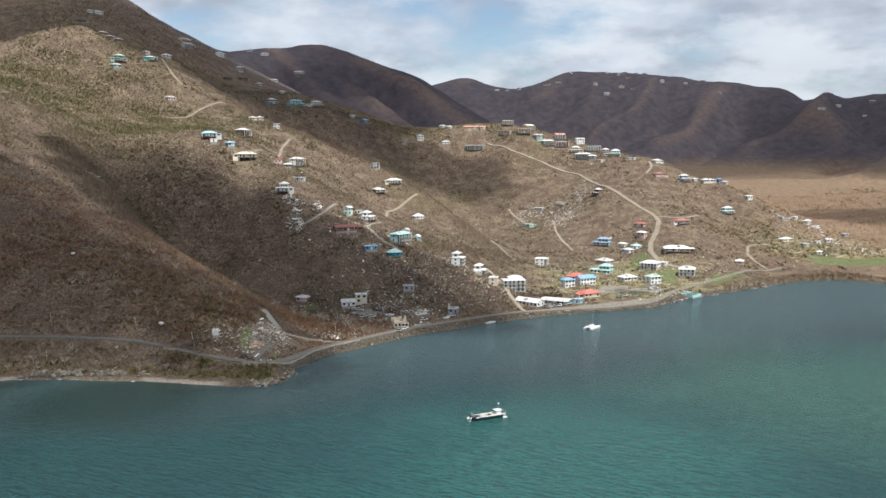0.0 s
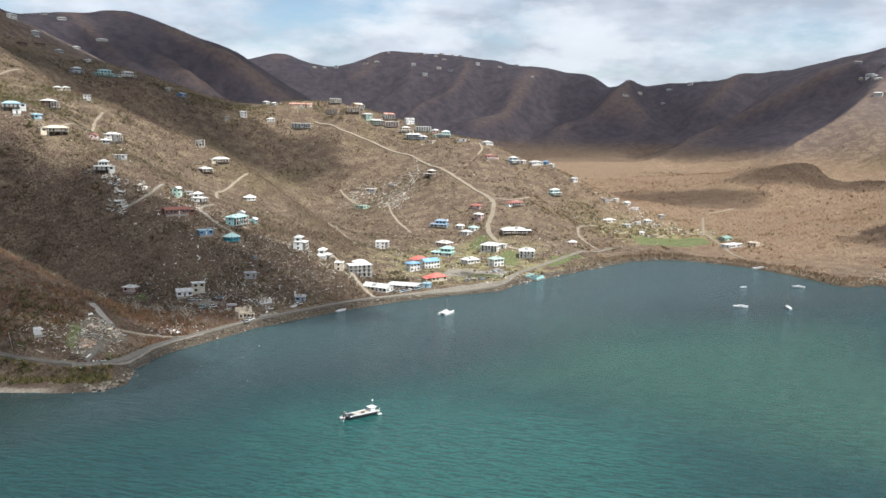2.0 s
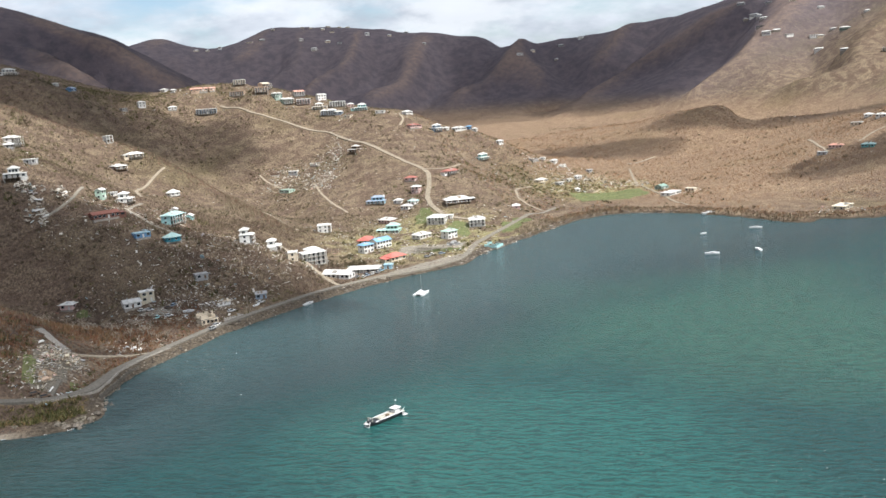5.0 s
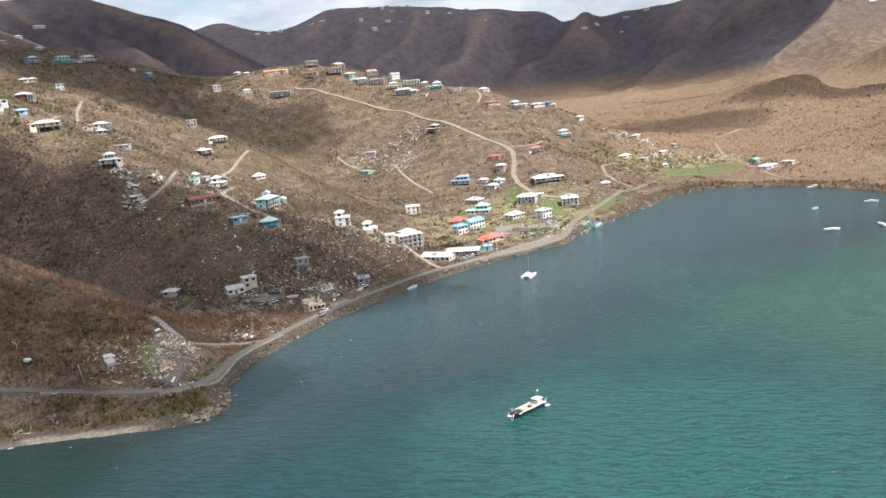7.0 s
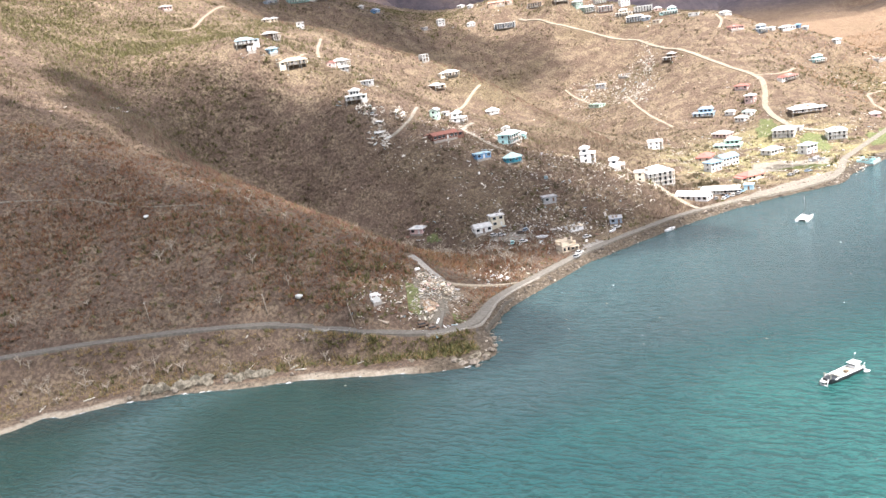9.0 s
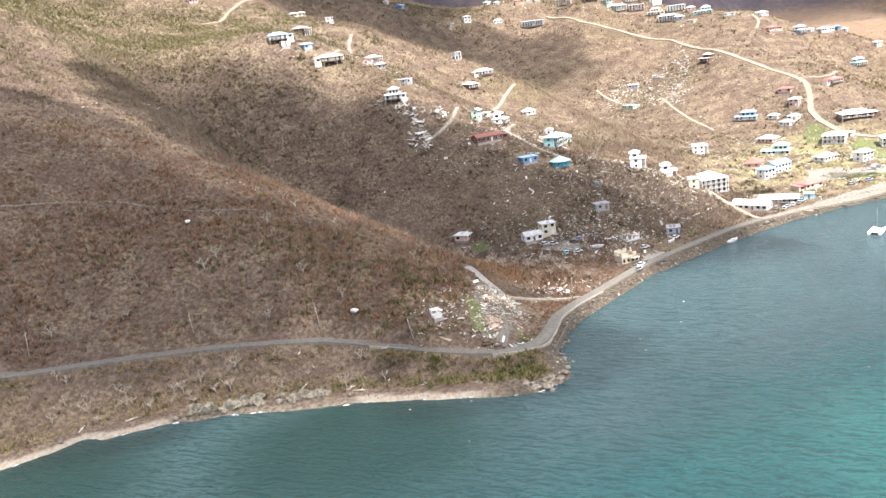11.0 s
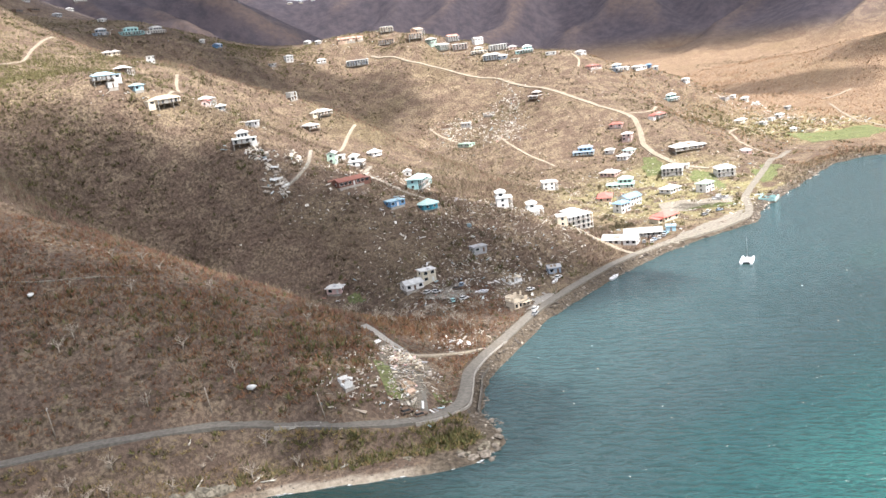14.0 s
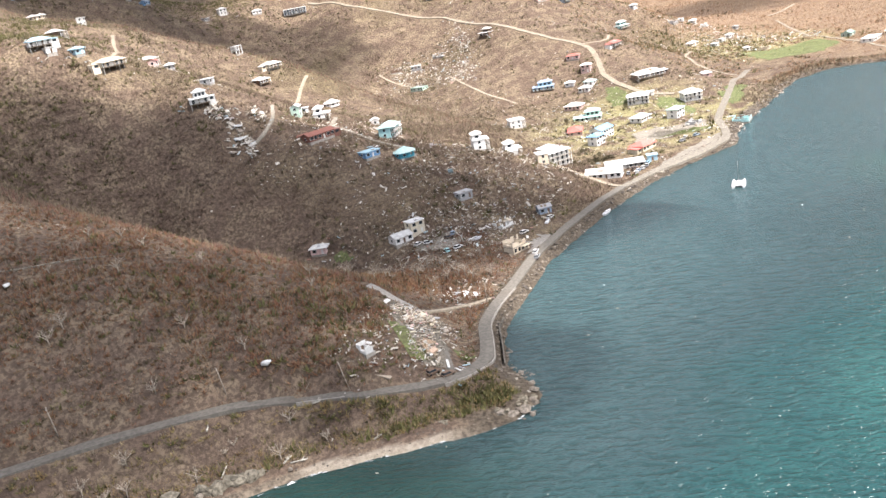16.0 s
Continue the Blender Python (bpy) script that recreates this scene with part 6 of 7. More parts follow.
slide = [cluster(-112, 632, 5, 12, 70, -20), cluster(-108, 622, 2.2, 5, 60), cluster(-99, 642, 5, 8, 50), cluster(-118, 640, 5, 4, 60), cluster(-252, 617, 6, 3, 60, 30)]
boxes("slope_wreckage", *joined(*slide), 1.5, 0.35, PALE_SCRAP, "broken white walls slid down the hillside", "debris")
CLEAR.append(cluster(-112, 632, 7, 13, 60, -20))
scatter = [cluster(-20, 575, 80, 40, 380, 25), cluster(-20, 560, 62, 34, 260, 40), cluster(-40, 535, 34, 16, 150, 25), cluster(10, 600, 60, 26, 170, 20), cluster(-70, 625, 45, 24, 190, 20), cluster(-65, 475, 14, 7, 60, 45),
           cluster(-160, 560, 120, 60, 70), cluster(-118, 420, 7, 5, 30), cluster(-100, 430, 16, 22, 90)]
boxes("scattered_debris", *joined(*scatter, *[(q[0] + rng.normal(0, 6, len(q[0])), q[1] + rng.normal(0, 6, len(q[1]))) for q in scatter]), 0.78, 0.2, PALE_SCRAP, "pale boards and roofing strewn over the lower slopes", "debris")
village = [cluster(150, 660, 90, 80, 480, 20), cluster(350, 850, 80, 60, 350), cluster(120, 640, 55, 50, 230, 20), cluster(160, 720, 60, 60, 240), cluster(95, 700, 40, 50, 150), cluster(110, 940, 45, 35, 460), cluster(85, 960, 22, 16, 160), cluster(60, 900, 50, 50, 140), cluster(140, 960, 12, 40, 130, -25), cluster(80, 800, 60, 60, 110),
           cluster(370, 860, 60, 45, 330, 20), cluster(310, 800, 60, 60, 120), cluster(160, 605, 18, 10, 90, 35), cluster(200, 900, 90, 90, 150), cluster(430, 560, 22, 10, 70), cluster(590, 700, 60, 40, 90), cluster(-40, 800, 110, 70, 130), cluster(120, 1090, 90, 30, 140, -28)]
_slip = rng.uniform(0, 1, 230)
slip = [(115 + 42 * _slip + rng.normal(0, 4.5, 230), 868 + 104 * _slip + rng.normal(0, 7, 230)), cluster(97, 948, 20, 24, 120), cluster(112, 905, 14, 26, 80)]
boxes("landslip_rubble", *joined(*slip), 1.35, 0.5, PALE_SCRAP, "white rubble fallen in a streak down the slope", "rubble")
boxes("village_debris", *joined(*village), 0.8, 0.16, PALE_SCRAP, "pale boards and roofing strewn among the houses", "debris")
_hx, _hy = [], []
for _x, _y, _r2 in HOMES:
    if _y < 1160 and abs(_x) < 480:
        _n = 26 if _y < 760 else 15
        _a, _d = rng.uniform(0, math.tau, _n), _r2 + rng.exponential(3.0, _n)
        _hx.append(_x + _d * np.cos(_a))
        _hy.append(_y + _d * np.sin(_a))
_hx, _hy = np.concatenate(_hx), np.concatenate(_hy)
_o = shore_distance(_hx, _hy) > 4
boxes("flats_debris", *joined(cluster(386, 868, 34, 26, 150, 10), cluster(370, 915, 30, 20, 70, -20), cluster(412, 822, 24, 26, 90)), 1.5, 0.4, PALE_SCRAP, "cream and grey wreckage strewn round the houses on the flats", "debris")
boxes("yard_debris", _hx[_o], _hy[_o], 0.95, 0.2, SCRAP, "boards, roofing and broken furniture lying round the houses", "debris")
flot = joined(cluster(-60, 410, 120, 30, 16, 25), cluster(40, 440, 140, 50, 30, 35))
keep = shore_distance(*flot) < -3
boxes("floating_debris", flot[0][keep], flot[1][keep], 0.38, 0.06, SCRAP, "small pale boards floating near the shore", "debris", 0)
bpy.data.objects["floating_debris"].data.vertices.foreach_get("co", (_b := np.zeros(len(bpy.data.objects["floating_debris"].data.vertices) * 3, np.float32)))
_b = _b.reshape(-1, 8, 3)
_b[..., 2] -= _b[..., 2].mean(1)[:, None] - 0.03
bpy.data.objects["floating_debris"].data.vertices.foreach_set("co", _b.ravel())


# ---------------------------------------------------------------- rocks
def rock_template(seed, sub=1):
    bm = bmesh.new()
    rnd = random.Random(seed)
    for _ in range(9 + 9 * sub):
        d = Vector((rnd.gauss(0, 1), rnd.gauss(0, 1), rnd.gauss(0, 1))).normalized() * rnd.uniform(0.75, 1.15)
        bm.verts.new((d.x, d.y, d.z * 0.7))
    hull = bmesh.ops.convex_hull(bm, input=bm.verts[:])
    bmesh.ops.delete(bm, geom=[e for e in hull["geom_interior"] if isinstance(e, bmesh.types.BMVert)], context="VERTS")
    bmesh.ops.triangulate(bm, faces=bm.faces[:])
    bm.verts.index_update()
    vs, fs = [tuple(v.co) for v in bm.verts], [tuple(v.index for v in f.verts) for f in bm.faces]
    bm.free()
    return np.array(vs), np.array(fs)


def rocks(name, x, y, size, label, lift=0.0):
    n = len(x)
    z = land(x, y)
    vs, fs = [], []
    at = 0
    shapes = [rock_template(k) for k in range(6)]
    for i in range(n):
        v, f = shapes[i % 6]
        a = rng.uniform(0, math.tau)
        c, s = math.cos(a), math.sin(a)
        k = size[i]
        q = v * np.array([k * rng.uniform(0.8, 1.4), k, k])
        vs.append(np.stack([q[:, 0] * c - q[:, 1] * s + x[i], q[:, 0] * s + q[:, 1] * c + y[i], q[:, 2] + z[i] + lift], 1))
        fs.append(f + at)
        at += len(v)
    me = mesh_from(name, np.concatenate(vs), np.concatenate(fs))
    me.materials.append(RIPRAP)
    return tagged(new(name, me), label, "rocks", kind="stuff")


_line = np.array(SHORE[13:33], float)
_s = np.concatenate([[0], np.cumsum(np.hypot(*np.diff(_line, axis=0).T))])
_k = rng.uniform(0, _s[-1], 6000)
_x, _y = np.interp(_k, _s, _line[:, 0]) + rng.normal(0, 1.2, 6000), np.interp(_k, _s, _line[:, 1]) + rng.normal(0, 1.2, 6000)
_in = rng.uniform(-7.0, 6.0, 6000)
_x, _y = _x - 0.62 * _in, _y + 0.78 * _in
_d = shore_distance(_x, _y)
_far = np.min([line_distance(_x, _y, line) - half for line, half in ROADS[:2]], 0)
_z = land(_x, _y)
_o = (_z > -0.3) & (_z < 2.7) & (_far > 0.0) & (_d < 8) & ((_y > 404) | (rng.uniform(0, 1, len(_y)) < 0.12))
rocks("riprap", _x[_o], _y[_o], 0.42 * rng.lognormal(0, 0.45, _o.sum()), "grey-brown rocks piled along the waterfront")
_line = np.array(SHORE[3:15], float)
_s = np.concatenate([[0], np.cumsum(np.hypot(*np.diff(_line, axis=0).T))])
_k = rng.uniform(0, _s[-1], 300)
rocks("beach_stones", np.interp(_k, _s, _line[:, 0]) + rng.normal(0, 1, 300), np.interp(_k, _s, _line[:, 1]) + 2.5 + rng.normal(0, 2, 300), rng.uniform(0.12, 0.4, 300), "pale stones along the narrow beach")
for i, (x, y, k) in enumerate([(-190, 401, 1.1), (-172, 401.5, 1.3), (-149, 399, 0.8), (-206, 401, 1.0), (-90, 387, 1.5), (-86, 387.5, 1.9), (-82, 390, 1.6), (-79.5, 394.5, 1.2), (-93, 388.5, 1.2), (-85.5, 384.5, 1.1), (-240, 394, 0.9), (-77.5, 400, 1.0), (-77, 408, 1.1)]):
    v, f = rock_template(i + 20, 2)
    me = mesh_from("boulder", v * np.array([k * 1.25, k * 0.9, k * 1.1]), f)
    me.materials.append(ROCK)
    o = new("boulder", me)
    o.matrix_basis = pose(x, y, max(-0.3, here(x, y)) + 0.22 * k, 0, 0, i * 47)
    tagged(o, "weathered grey-brown boulder on the shore", "boulder", "boulders on the shore")
def outcrop(x, y, length, height, seed, n):
    """A low broken cliff of split rock."""
    rnd = random.Random(seed)
    ob = root("rock_outcrop", x, y, here(x, y))
    tagged(ob, "split pale grey-brown rock outcrop at the foot of the bank", "rock outcrop", "outcrops on the shore")
    for i in range(n):
        v, f = rock_template(seed * 31 + i, 1)
        k = height * rnd.uniform(0.35, 0.75)
        q = v * np.array([k * rnd.uniform(0.7, 1.2), k * rnd.uniform(0.5, 0.8), k * rnd.uniform(0.9, 1.5)])
        a = rnd.uniform(-0.5, 0.5)
        px, py = x + rnd.uniform(-0.5, 0.5) * length, y + rnd.uniform(-0.6, 2.2)
        me = mesh_from("rock", q, f)
        me.materials.append(CLIFF)
        part("rock", me, ob, px - x, py - y, here(px, py) - here(x, y) + 0.1 * k, math.degrees(a))
    return ob


outcrop(-197.5, 402.5, 8, 3.8, 3, 12)
outcrop(-184.5, 403, 11, 4.8, 4, 17)
outcrop(-169.5, 402, 6, 4.0, 5, 10)
outcrop(-160, 401, 9, 4.4, 6, 14)
outcrop(-84, 390, 7, 2.0, 7, 10)
outcrop(-92, 388.5, 4, 1.8, 8, 7)
outcrop(-108, 393, 3, 1.3, 9, 5)


def driftwood(x, y, length, turn, tilt, seed):
    rnd = random.Random(seed)
    ob = root("driftwood", x, y, here(x, y) + 0.2, turn)
    tagged(ob, "bleached tree trunk washed up on the bank", "log", "driftwood on the shore")
    up = length * math.sin(radians(tilt))
    run = length * math.cos(radians(tilt))
    part("trunk", tube((0, 0, 0), (run, 0, up), 0.24, DECK), ob)
    for i in range(3):
        k = rnd.uniform(0.4, 0.95)
        part("limb", tube((run * k, 0, up * k), (run * k + rnd.uniform(0.2, 1.0), rnd.uniform(-0.9, 0.9), up * k + rnd.uniform(0.2, 0.9)), 0.09, DECK), ob)


for i, p in enumerate([(-148.2, 401.7, 4.5, -20, 4), (-150, 402.5, 3.5, 35, 6), (-165.8, 406.4, 5.0, 60, 12), (-126.1, 398, 2.5, 10, 8), (-136.1, 403.3, 2.6, 70, 10), (-137.8, 412.5, 2.4, 0, 3), (-166, 417, 3.0, 65, 14), (-222, 402, 4.0, 20, 5), (-236, 399, 3.5, 75, 8)]):
    driftwood(*p, i)
# a thin line of surf along the beach
_line = np.array(SHORE[4:16], float)
_s = np.concatenate([[0], np.cumsum(np.hypot(*np.diff(_line, axis=0).T))])
_k = np.arange(0, _s[-1], 2.0)
_p = np.stack([np.interp(_k, _s, _line[:, 0]), np.interp(_k, _s, _line[:, 1])], 1)
_d = np.arange(-4.0, 6.0, 0.25)
_q = _d[np.argmax(land(np.repeat(_p[:, :1], len(_d), 1), _p[:, 1:] + _d[None]) > 0.02, 1)]
_p[:, 1] += _q
_m = len(_p)
_v = np.concatenate([np.column_stack([_p[:, 0], _p[:, 1] + dy, np.full(_m, 0.05)]) for dy in (-1.1, -0.5, 0.3)])
_i = np.concatenate([np.arange(_m - 1), np.arange(_m - 1) + _m])
_me = mesh_from("surf_line", _v, np.stack([_i, _i + 1, _i + _m + 1, _i + _m], 1))
_me.materials.append(FOAM)
tagged(new("surf_line", _me), "thin broken line of white surf along the beach", "surf", kind="stuff")
for i, (x, y, k) in enumerate([(-145.6, 424.9, 1.4), (-208, 471.5, 1.1)]):
    v, f = rock_template(i + 50, 2)
    me = mesh_from("pale_block", v * np.array([k * 1.1, k * 0.9, k]), f)
    me.materials.append(PAINT["white"])
    o = new("pale_block", me)
    o.matrix_basis = pose(x, y, here(x, y) + 0.9 * k, 0, 0, i * 47)
    tagged(o, "white water tank thrown onto the slope", "tank", "tanks on the slope")


# ---------------------------------------------------------------- bare trees
def bare_tree(seed, h):
    rnd = random.Random(seed)
    ob = root("bare_tree", 0, 0, -500)
    tagged(ob, "leafless storm-stripped tree with pale twisted limbs", "tree", "bare trees on the near shore")
    part("trunk", tube((0, 0, -0.4), (rnd.uniform(-0.5, 0.5), rnd.uniform(-0.5, 0.5), h * 0.45), 0.2, BARK), ob)
    for i in range(6):
        a = i * math.tau / 6 + rnd.uniform(-0.4, 0.4)
        bm = bmesh.new()

        def stick(p, q, r):
            bmesh.ops.create_cone(bm, cap_ends=False, segments=4, radius1=r, radius2=r * 0.5, depth=(q - p).length, matrix=Matrix.Translation((p + q) / 2) @ (q - p).to_track_quat("Z", "Y").to_matrix().to_4x4())

        p = Vector((0, 0, h * rnd.uniform(0.2, 0.45)))
        q = p + Vector((math.cos(a) * h * 0.35, math.sin(a) * h * 0.35, h * rnd.uniform(0.15, 0.4)))
        stick(p, q, 0.12)
        for k in range(5):
            e = p.lerp(q, rnd.uniform(0.4, 1.0))
            t = e + Vector((rnd.uniform(-1, 1), rnd.uniform(-1, 1), rnd.uniform(0.1, 1.1))) * h * 0.22
            stick(e, t, 0.07)
        part("limb", done("limb", bm, BARK), ob)
    return ob


_trees = [bare_tree(k, h) for k, h in enumerate((4.2, 5.2, 3.4, 5.8))]
_spots = [(-246, 404), (-238, 409), (-231, 403), (-224, 412), (-215, 407), (-208, 413), (-201, 408), (-189, 411), (-243, 415), (-172, 408), (-163, 413), (-150, 404), (-137, 404), (-252, 432), (-226, 436), (-195, 452), (-120, 470), (-104, 500), (-90, 512), (-78, 505), (-66, 512), (-60, 498), (-48, 508), (-96, 520), (-72, 530), (-110, 535)]
_r = random.Random(12)
_spots += [(_r.uniform(-92, -42), _r.uniform(484, 524)) for _ in range(26)] + [(_r.uniform(-250, -120), _r.uniform(404, 418)) for _ in range(16)] + [(_r.uniform(-200, -100), _r.uniform(430, 500)) for _ in range(14)]
_spots = [(x, y) for x, y in _spots if min(min((line[:, 0] - x) ** 2 + (line[:, 1] - y) ** 2) for line, half in ROADS) > 14]
for i, (x, y) in enumerate(_spots):
    t = _trees[i] if i < 4 else copy_thing(_trees[i % 4], pose(0, 0, 0))
    t.matrix_basis = pose(x, y, here(x, y), 0, 0, i * 71)


# ---------------------------------------------------------------- scrub
HX, HY, HR = (np.array(v) for v in zip(*HOMES))


def free(x, y):
    """Where nothing is built, cleared or under water."""
    ok = shore_distance(x, y) > 3.5
    for line, half in ROADS:
        lo, hi = line.min(0) - half, line.max(0) + half
        near = np.nonzero(ok & (x > lo[0]) & (x < hi[0]) & (y > lo[1]) & (y < hi[1]))[0]
        if len(near):
            d = np.min((x[near, None] - line[None, :, 0]) ** 2 + (y[near, None] - line[None, :, 1]) ** 2, 1)
            ok[near[d < (half + 0.6) ** 2]] = False
    for hx, hy, hr in zip(HX, HY, HR):
        ok &= (x - hx) ** 2 + (y - hy) ** 2 > hr * hr
    for cx, cy in CLEAR:
        near = np.nonzero(ok & (x > cx.min() - 2) & (x < cx.max() + 2) & (y > cy.min() - 2) & (y < cy.max() + 2))[0]
        if len(near):
            d = np.min((x[near, None] - cx[None]) ** 2 + (y[near, None] - cy[None]) ** 2, 1)
            ok[near[d < 3.4]] = False
    return ok


def scrub(name, x0, x1, y0, y1, gap, blades, size, width, material, label, density=None, spread=0.95, test=True, zmin=1.7, soft=False):
    """Leafless bushes, each a tuft of thin twigs, joined."""
    gx, gy = np.meshgrid(np.arange(x0, x1, gap), np.arange(y0, y1, gap))
    x, y = gx.ravel() + rng.uniform(-0.5, 0.5, gx.size) * gap, gy.ravel() + rng.uniform(-0.5, 0.5, gx.size) * gap
    k = 0.5 + 0.5 * value_noise(x / 22, y / 22, 31) + 0.35 * value_noise(x / 7, y / 7, 37)
    p = np.clip(0.55 + 0.5 * k, 0, 1) if density is None else density(x, y, k)
    ok = rng.uniform(0, 1, len(x)) < p
    x, y, k = x[ok], y[ok], k[ok]
    if test:
        ok = free(x, y)
        x, y, k = x[ok], y[ok], k[ok]
    z = land(x, y)
    ok = z > zmin
    x, y, z, k = x[ok], y[ok], z[ok], k[ok]
    n = len(x)
    h = size * (0.55 + 0.45 * np.clip(k, 0, 1.4)) * rng.uniform(0.6, 1.4, n)
    a = rng.uniform(0, math.tau, (n, blades))
    t = np.arccos(1 - spread * rng.uniform(0, 1, (n, blades)) ** 1.0)
    ln = h[:, None] * rng.uniform(0.55, 1.1, (n, blades))
    dx, dy, dz = np.sin(t) * np.cos(a), np.sin(t) * np.sin(a), np.cos(t)
    off = 0.16 * h[:, None]
    bx, by, bz = x[:, None] + off * rng.normal(0, 1, (n, blades)), y[:, None] + off * rng.normal(0, 1, (n, blades)), z[:, None] - 0.15
    b = rng.uniform(0, math.tau, (n, blades))
    w = 0.5 * width * h[:, None] * rng.uniform(0.6, 1.4, (n, blades))
    wx, wy = np.cos(b) * w, np.sin(b) * w
    v = np.empty((n, blades, 3, 3), np.float32)
    mx, my, mz = bx + dx * ln * 0.25, by + dy * ln * 0.25, bz + dz * ln * 0.25
    v[..., 0, 0], v[..., 0, 1], v[..., 0, 2] = mx - wx, my - wy, mz - 0.2 * ln
    v[..., 1, 0], v[..., 1, 1], v[..., 1, 2] = mx + wx, my + wy, mz - 0.2 * ln
    v[..., 2, 0], v[..., 2, 1], v[..., 2, 2] = bx + dx * ln, by + dy * ln, bz + dz * ln
    me = mesh_from(name, v.reshape(-1, 3), np.arange(n * blades * 3).reshape(-1, 3))
    me.materials.append(material)
    if soft:
        # leafless crowns scatter light evenly: shade each tuft as part of the slope
        e = 6.0
        up = np.stack([land(x - e, y) - land(x + e, y), land(x, y - e) - land(x, y + e), np.full(n, 2 * e)], 1)
        up = up / np.linalg.norm(up, axis=1)[:, None]
        way = np.stack([dx, dy, dz], 2) * 0.45 + up[:, None]
        me.polygons.foreach_set("use_smooth", np.ones(len(me.polygons), bool))
        me.normals_split_custom_set_from_vertices(np.repeat(way / np.linalg.norm(way, axis=2)[..., None], 3, axis=1).reshape(-1, 3))
    return tagged(new(name, me), label, "scrub", kind="stuff")


def yards(x, y):
    """How far a place belongs to the planting round a house, 0 to 0.7."""
    yard = np.zeros(x.shape)
    for hx, hy, hr in zip(HX, HY, HR):
        near = (np.abs(x - hx) < 22) & (np.abs(y - hy) < 22)
        yard[near] = np.maximum(yard[near], 0.7 * np.exp(-((x[near] - hx) ** 2 + (y[near] - hy) ** 2) / 2 / 9 ** 2))
    return yard


def green_near(x, y, k):
    g = np.exp(-((x + 325) ** 2 + (y - 775) ** 2) / 2 / 85 ** 2) * 1.9 + np.exp(-((x + 268) ** 2 + (y - 692) ** 2) / 2 / 24 ** 2) * 0.9 + np.exp(-((x + 100) ** 2 + (y - 401) ** 2) / 2 / 20 ** 2) * 1.9 + np.exp(-((x + 160) ** 2 + (y - 405) ** 2) / 2 / 45 ** 2) * 0.5
    g = g + np.exp(-((x - 330) ** 2 + (y - 850) ** 2) / 2 / 50 ** 2) * 0.45 + np.exp(-((x - 100) ** 2 + (y - 1130) ** 2) / 2 / 40 ** 2) * 0.2 + np.exp(-((x + 55) ** 2 / 2 / 40 ** 2 + (y - 1140) ** 2 / 2 / 22 ** 2)) * 1.6 + np.exp(-((x + 215) ** 2 + (y - 630) ** 2) / 2 / 30 ** 2) * 0.4
    return (g + 0.45 * yards(x, y)) * np.clip(0.65 + 0.5 * k, 0, 1.2)


def plain_only(x, y, k):
    return np.clip(0.25 + 0.6 * k, 0, 1)


ROAD_X, ROAD_Y = [-640, -420, -330, -262, -192, -156, -120, -92, -80], [372, 402, 416, 419, 424, 421, 410, 409, 418]


def below_road(x, y):
    return (y < np.interp(x, ROAD_X, ROAD_Y)) & (x < -76)


def thick(x, y, k):
    return np.clip(0.55 + 0.5 * k, 0, 1)


scrub("near_scrub", -345, -30, 384, 535, 1.65, 15, 2.2, 0.17, RED_TWIGS, "dense leafless brown scrub on the near slope", density=lambda x, y, k: thick(x, y, k) * ~below_road(x, y))
scrub("bank_scrub", -345, -76, 380, 426, 1.35, 18, 1.7, 0.14, STRAW_TWIGS, "straw-coloured and olive scrub on the bank below the road", density=lambda x, y, k: thick(x, y, k) * below_road(x, y))
scrub("near_shrubs", -345, -30, 384, 560, 3.2, 16, 1.9, 0.22, DARK_TWIGS, "dark low shrubs among the near scrub", density=lambda x, y, k: np.clip(0.25 + 0.4 * k, 0, 0.7))
scrub("fallen_sticks", -345, 40, 384, 600, 2.6, 4, 2.6, 0.06, STICKS, "pale broken branches lying among the scrub", density=lambda x, y, k: np.clip(0.3 + 0.5 * k, 0, 0.85), spread=0.99)
scrub("gully_scrub", -345, 62, 535, 700, 1.95, 17, 2.5, 0.13, GULLY_TWIGS, "dense leafless brown scrub in the gully")
scrub("hillside_scrub", -360, 120, 700, 1010, 2.4, 11, 1.9, 0.2, TWIGS, "leafless brown scrub on the middle spur")
scrub("spur_scrub", 62, 345, 560, 1010, 2.6, 10, 1.5, 0.22, TWIGS, "sparse leafless scrub round the houses", density=plain_only)
scrub("ridge_scrub", -500, 340, 1010, 1200, 4.2, 9, 2.6, 0.26, TWIGS, "leafless scrub along the ridge")
scrub("flats_scrub", 250, 760, 500, 1250, 3.6, 8, 2.0, 0.22, PLAIN_TWIGS, "bare tan scrub on the flats", spread=0.6)
scrub("mangrove", 190, 470, 515, 720, 2.4, 12, 3.0, 0.2, TWIGS, "stripped brown mangroves fringing the bay", density=lambda x, y, k: (np.abs(shore_distance(x, y) - 9) < 9.5) * 0.95 * (x > 205), test=False, zmin=0.0)
scrub("green_scrub", -430, 460, 384, 1160, 2.3, 13, 2.5, 0.24, GREEN_TWIGS, "scrub that is putting out green leaves", density=green_near)
def along(*lines):
    def density(x, y, k):
        d = np.min([line_distance(x, y, q) for q in lines], 0)
        return np.clip(1.2 - d / 16, 0, 1) * np.clip(0.35 + k, 0, 1)
    return density


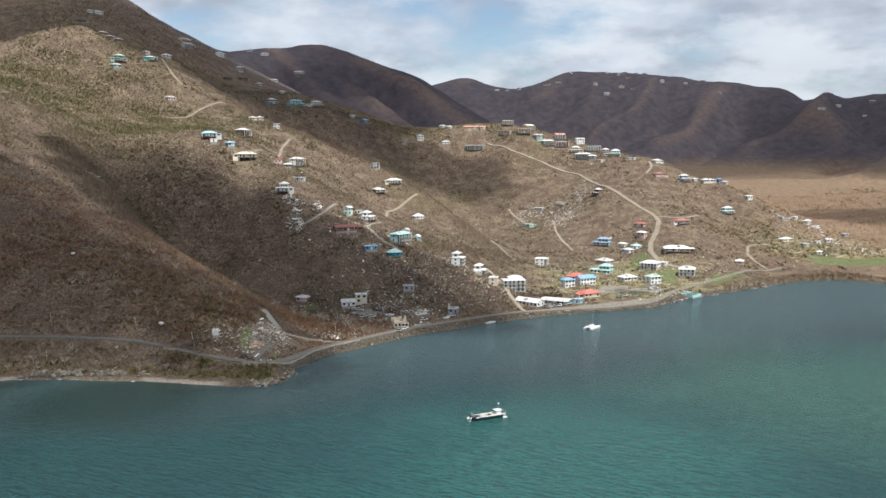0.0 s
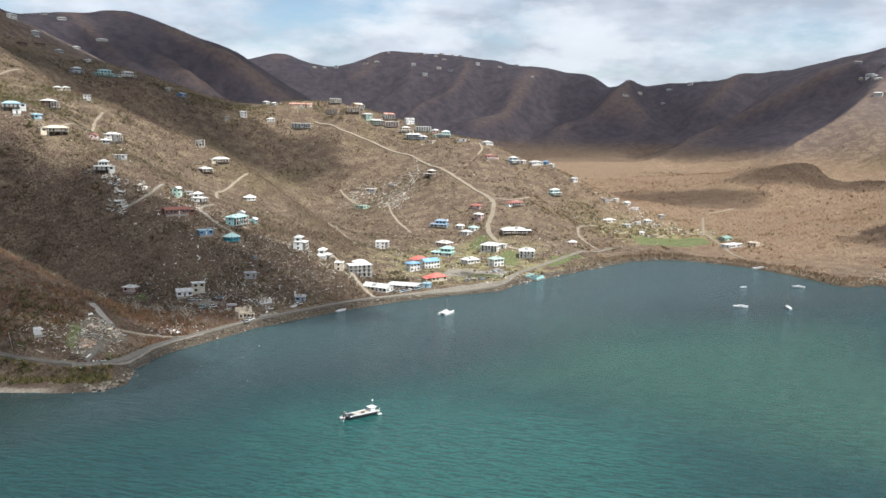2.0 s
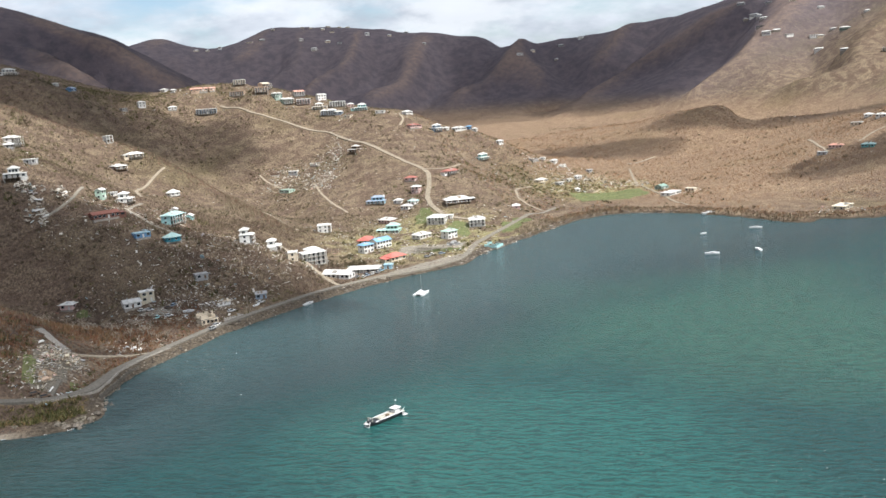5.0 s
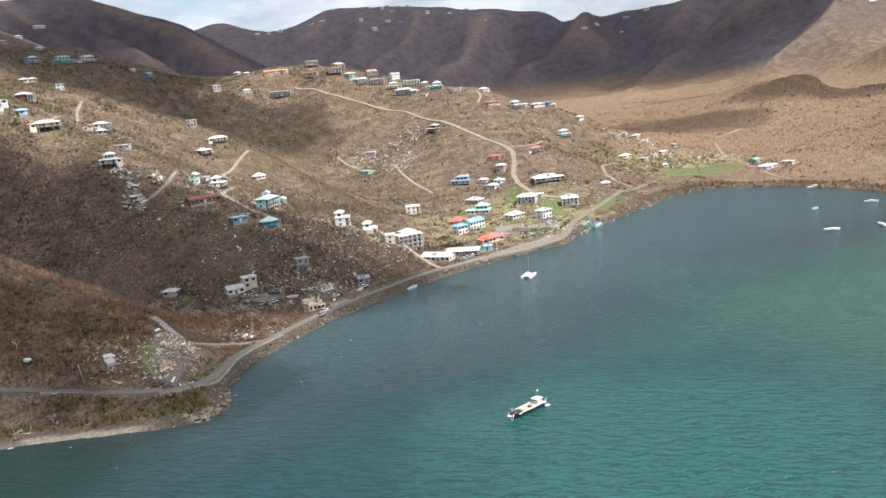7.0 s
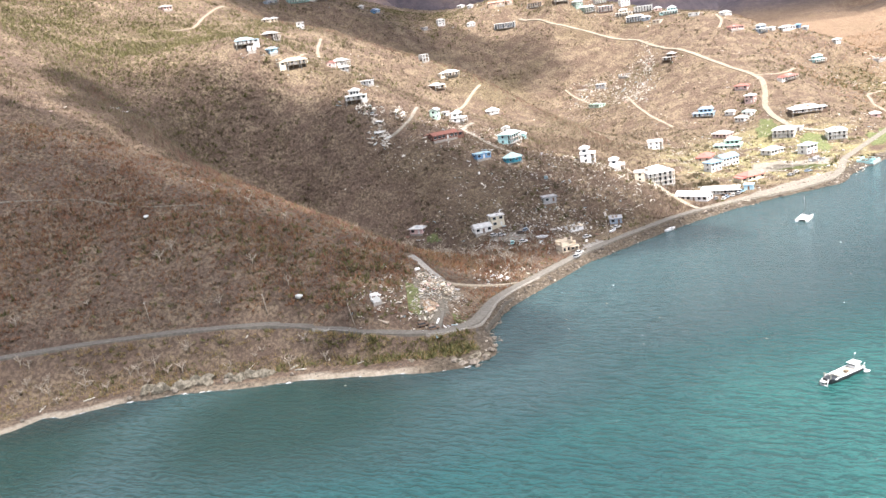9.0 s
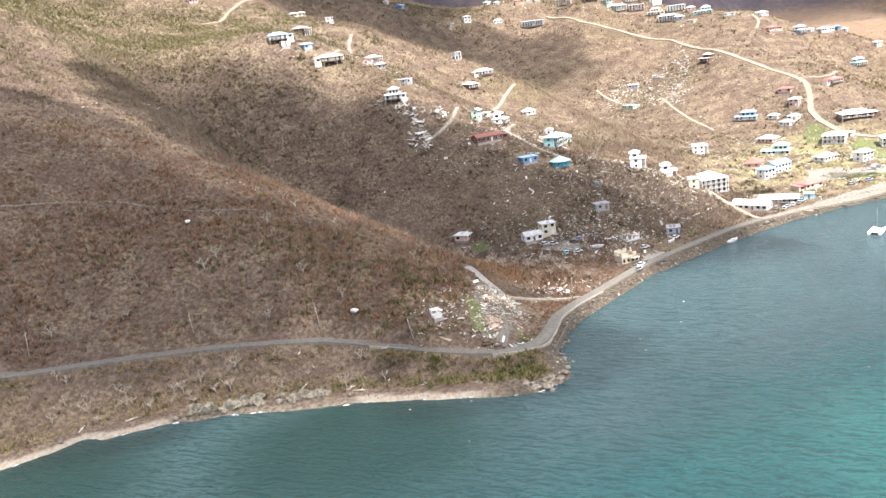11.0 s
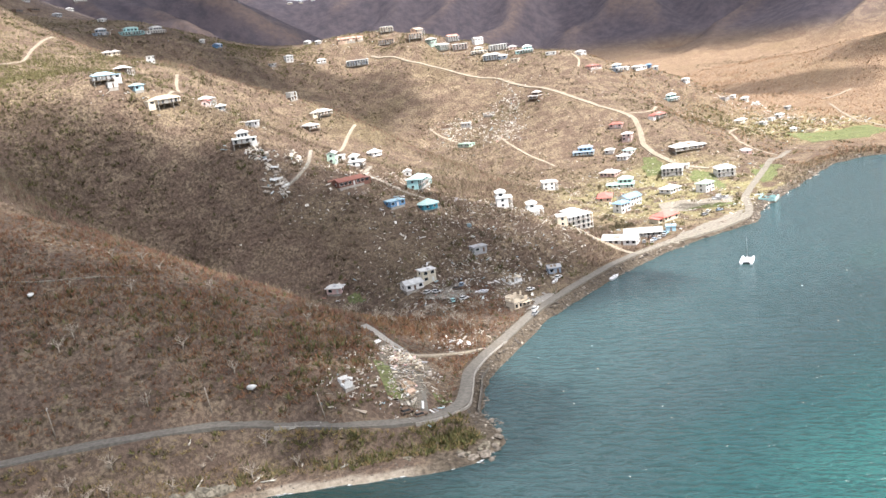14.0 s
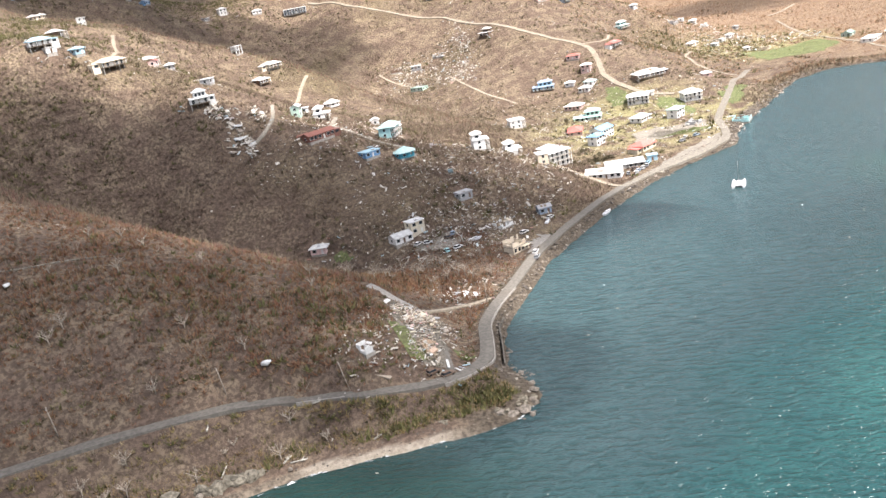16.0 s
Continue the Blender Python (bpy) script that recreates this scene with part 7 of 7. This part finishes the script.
scrub("crest_saplings", -330, 340, 470, 1160, 1.9, 4, 4.4, 0.05, TWIGS, "upright bare saplings along the crests", density=along(NEAR_CREST, MID_CREST), spread=0.06)
scrub("point_shrubs", -128, -80, 391, 411, 1.7, 14, 2.6, 0.2, GREEN_TWIGS, "low green shrubs on the bank of the point", density=lambda x, y, k: np.clip(0.2 + 0.9 * k, 0, 0.9) * (x > -122))
scrub("crest_brush", -300, -90, 470, 640, 1.4, 9, 2.4, 0.07, CREST_TWIGS, "pale reddish bare saplings along the near crest", density=lambda x, y, k: np.clip(1.1 - line_distance(x, y, NEAR_CREST) / 9, 0, 1), spread=0.3)
scrub("ridge_brush", -250, 60, 680, 960, 1.9, 7, 2.6, 0.08, CREST_TWIGS, "pale reddish bare saplings along the middle crest", density=lambda x, y, k: np.clip(0.9 - line_distance(x, y, MID_CREST) / 12, 0, 1), spread=0.25)
scrub("slope_saplings", -345, 340, 390, 1010, 5.0, 3, 3.8, 0.055, TWIGS, "thin upright bare stems among the scrub", density=lambda x, y, k: np.clip(k - 0.35, 0, 0.8), spread=0.12)
scrub("verge_grass", -88, -40, 404, 474, 0.8, 9, 0.75, 0.22, GREEN_TWIGS, "rough green and straw grass on the road verge", density=lambda x, y, k: (line_distance(x, y, [q[:2] for q in COAST_ROAD]) < 7.5) * 0.8)
scrub("dark_shrubs", -330, 345, 560, 1150, 5.2, 14, 2.3, 0.26, DARK_TWIGS, "dark low shrubs dotted over the hillsides", density=lambda x, y, k: np.clip(0.1 + 0.45 * k + yards(x, y), 0, 0.9), spread=0.9)
scrub("fringe_shrubs", 250, 800, 520, 800, 3.0, 12, 2.4, 0.2, RED_TWIGS, "dark reddish dead thicket behind the beach", density=lambda x, y, k: np.clip(0.5 + 0.5 * k, 0, 0.9) * (shore_distance(x, y) > 3) * (shore_distance(x, y) < 24), spread=0.8)
scrub("plain_shrubs", 330, 780, 600, 1400, 8.0, 9, 2.8, 0.26, DARK_TWIGS, "dark scattered trees on the plain", density=lambda x, y, k: np.clip(0.6 * k - 0.2, 0, 0.4), spread=0.7)
scrub("warehouse_shrubs", 52, 80, 600, 626, 1.5, 18, 2.6, 0.25, DARK_TWIGS, "dark green shrubs behind the warehouse", density=lambda x, y, k: np.clip(0.1 + 0.8 * k, 0, 0.9))
scrub("upper_woods", -760, -330, 480, 1300, 6.0, 8, 4.0, 0.22, TWIGS, "bare woods on the upper slopes")
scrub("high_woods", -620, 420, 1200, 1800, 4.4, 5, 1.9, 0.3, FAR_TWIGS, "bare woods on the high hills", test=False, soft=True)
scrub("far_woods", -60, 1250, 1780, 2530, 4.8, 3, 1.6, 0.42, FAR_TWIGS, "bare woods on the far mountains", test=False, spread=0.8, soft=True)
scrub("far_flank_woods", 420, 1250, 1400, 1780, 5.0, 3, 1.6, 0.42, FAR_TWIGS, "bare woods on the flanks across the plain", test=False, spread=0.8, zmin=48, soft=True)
scrub("right_woods", 620, 1500, 650, 1700, 5.6, 5, 2.0, 0.3, TWIGS, "bare woods on the slopes across the bay", density=lambda x, y, k: np.clip(0.55 + 0.5 * k, 0, 1) * ((y < 1400) | (x > 1250)), test=False, soft=True)
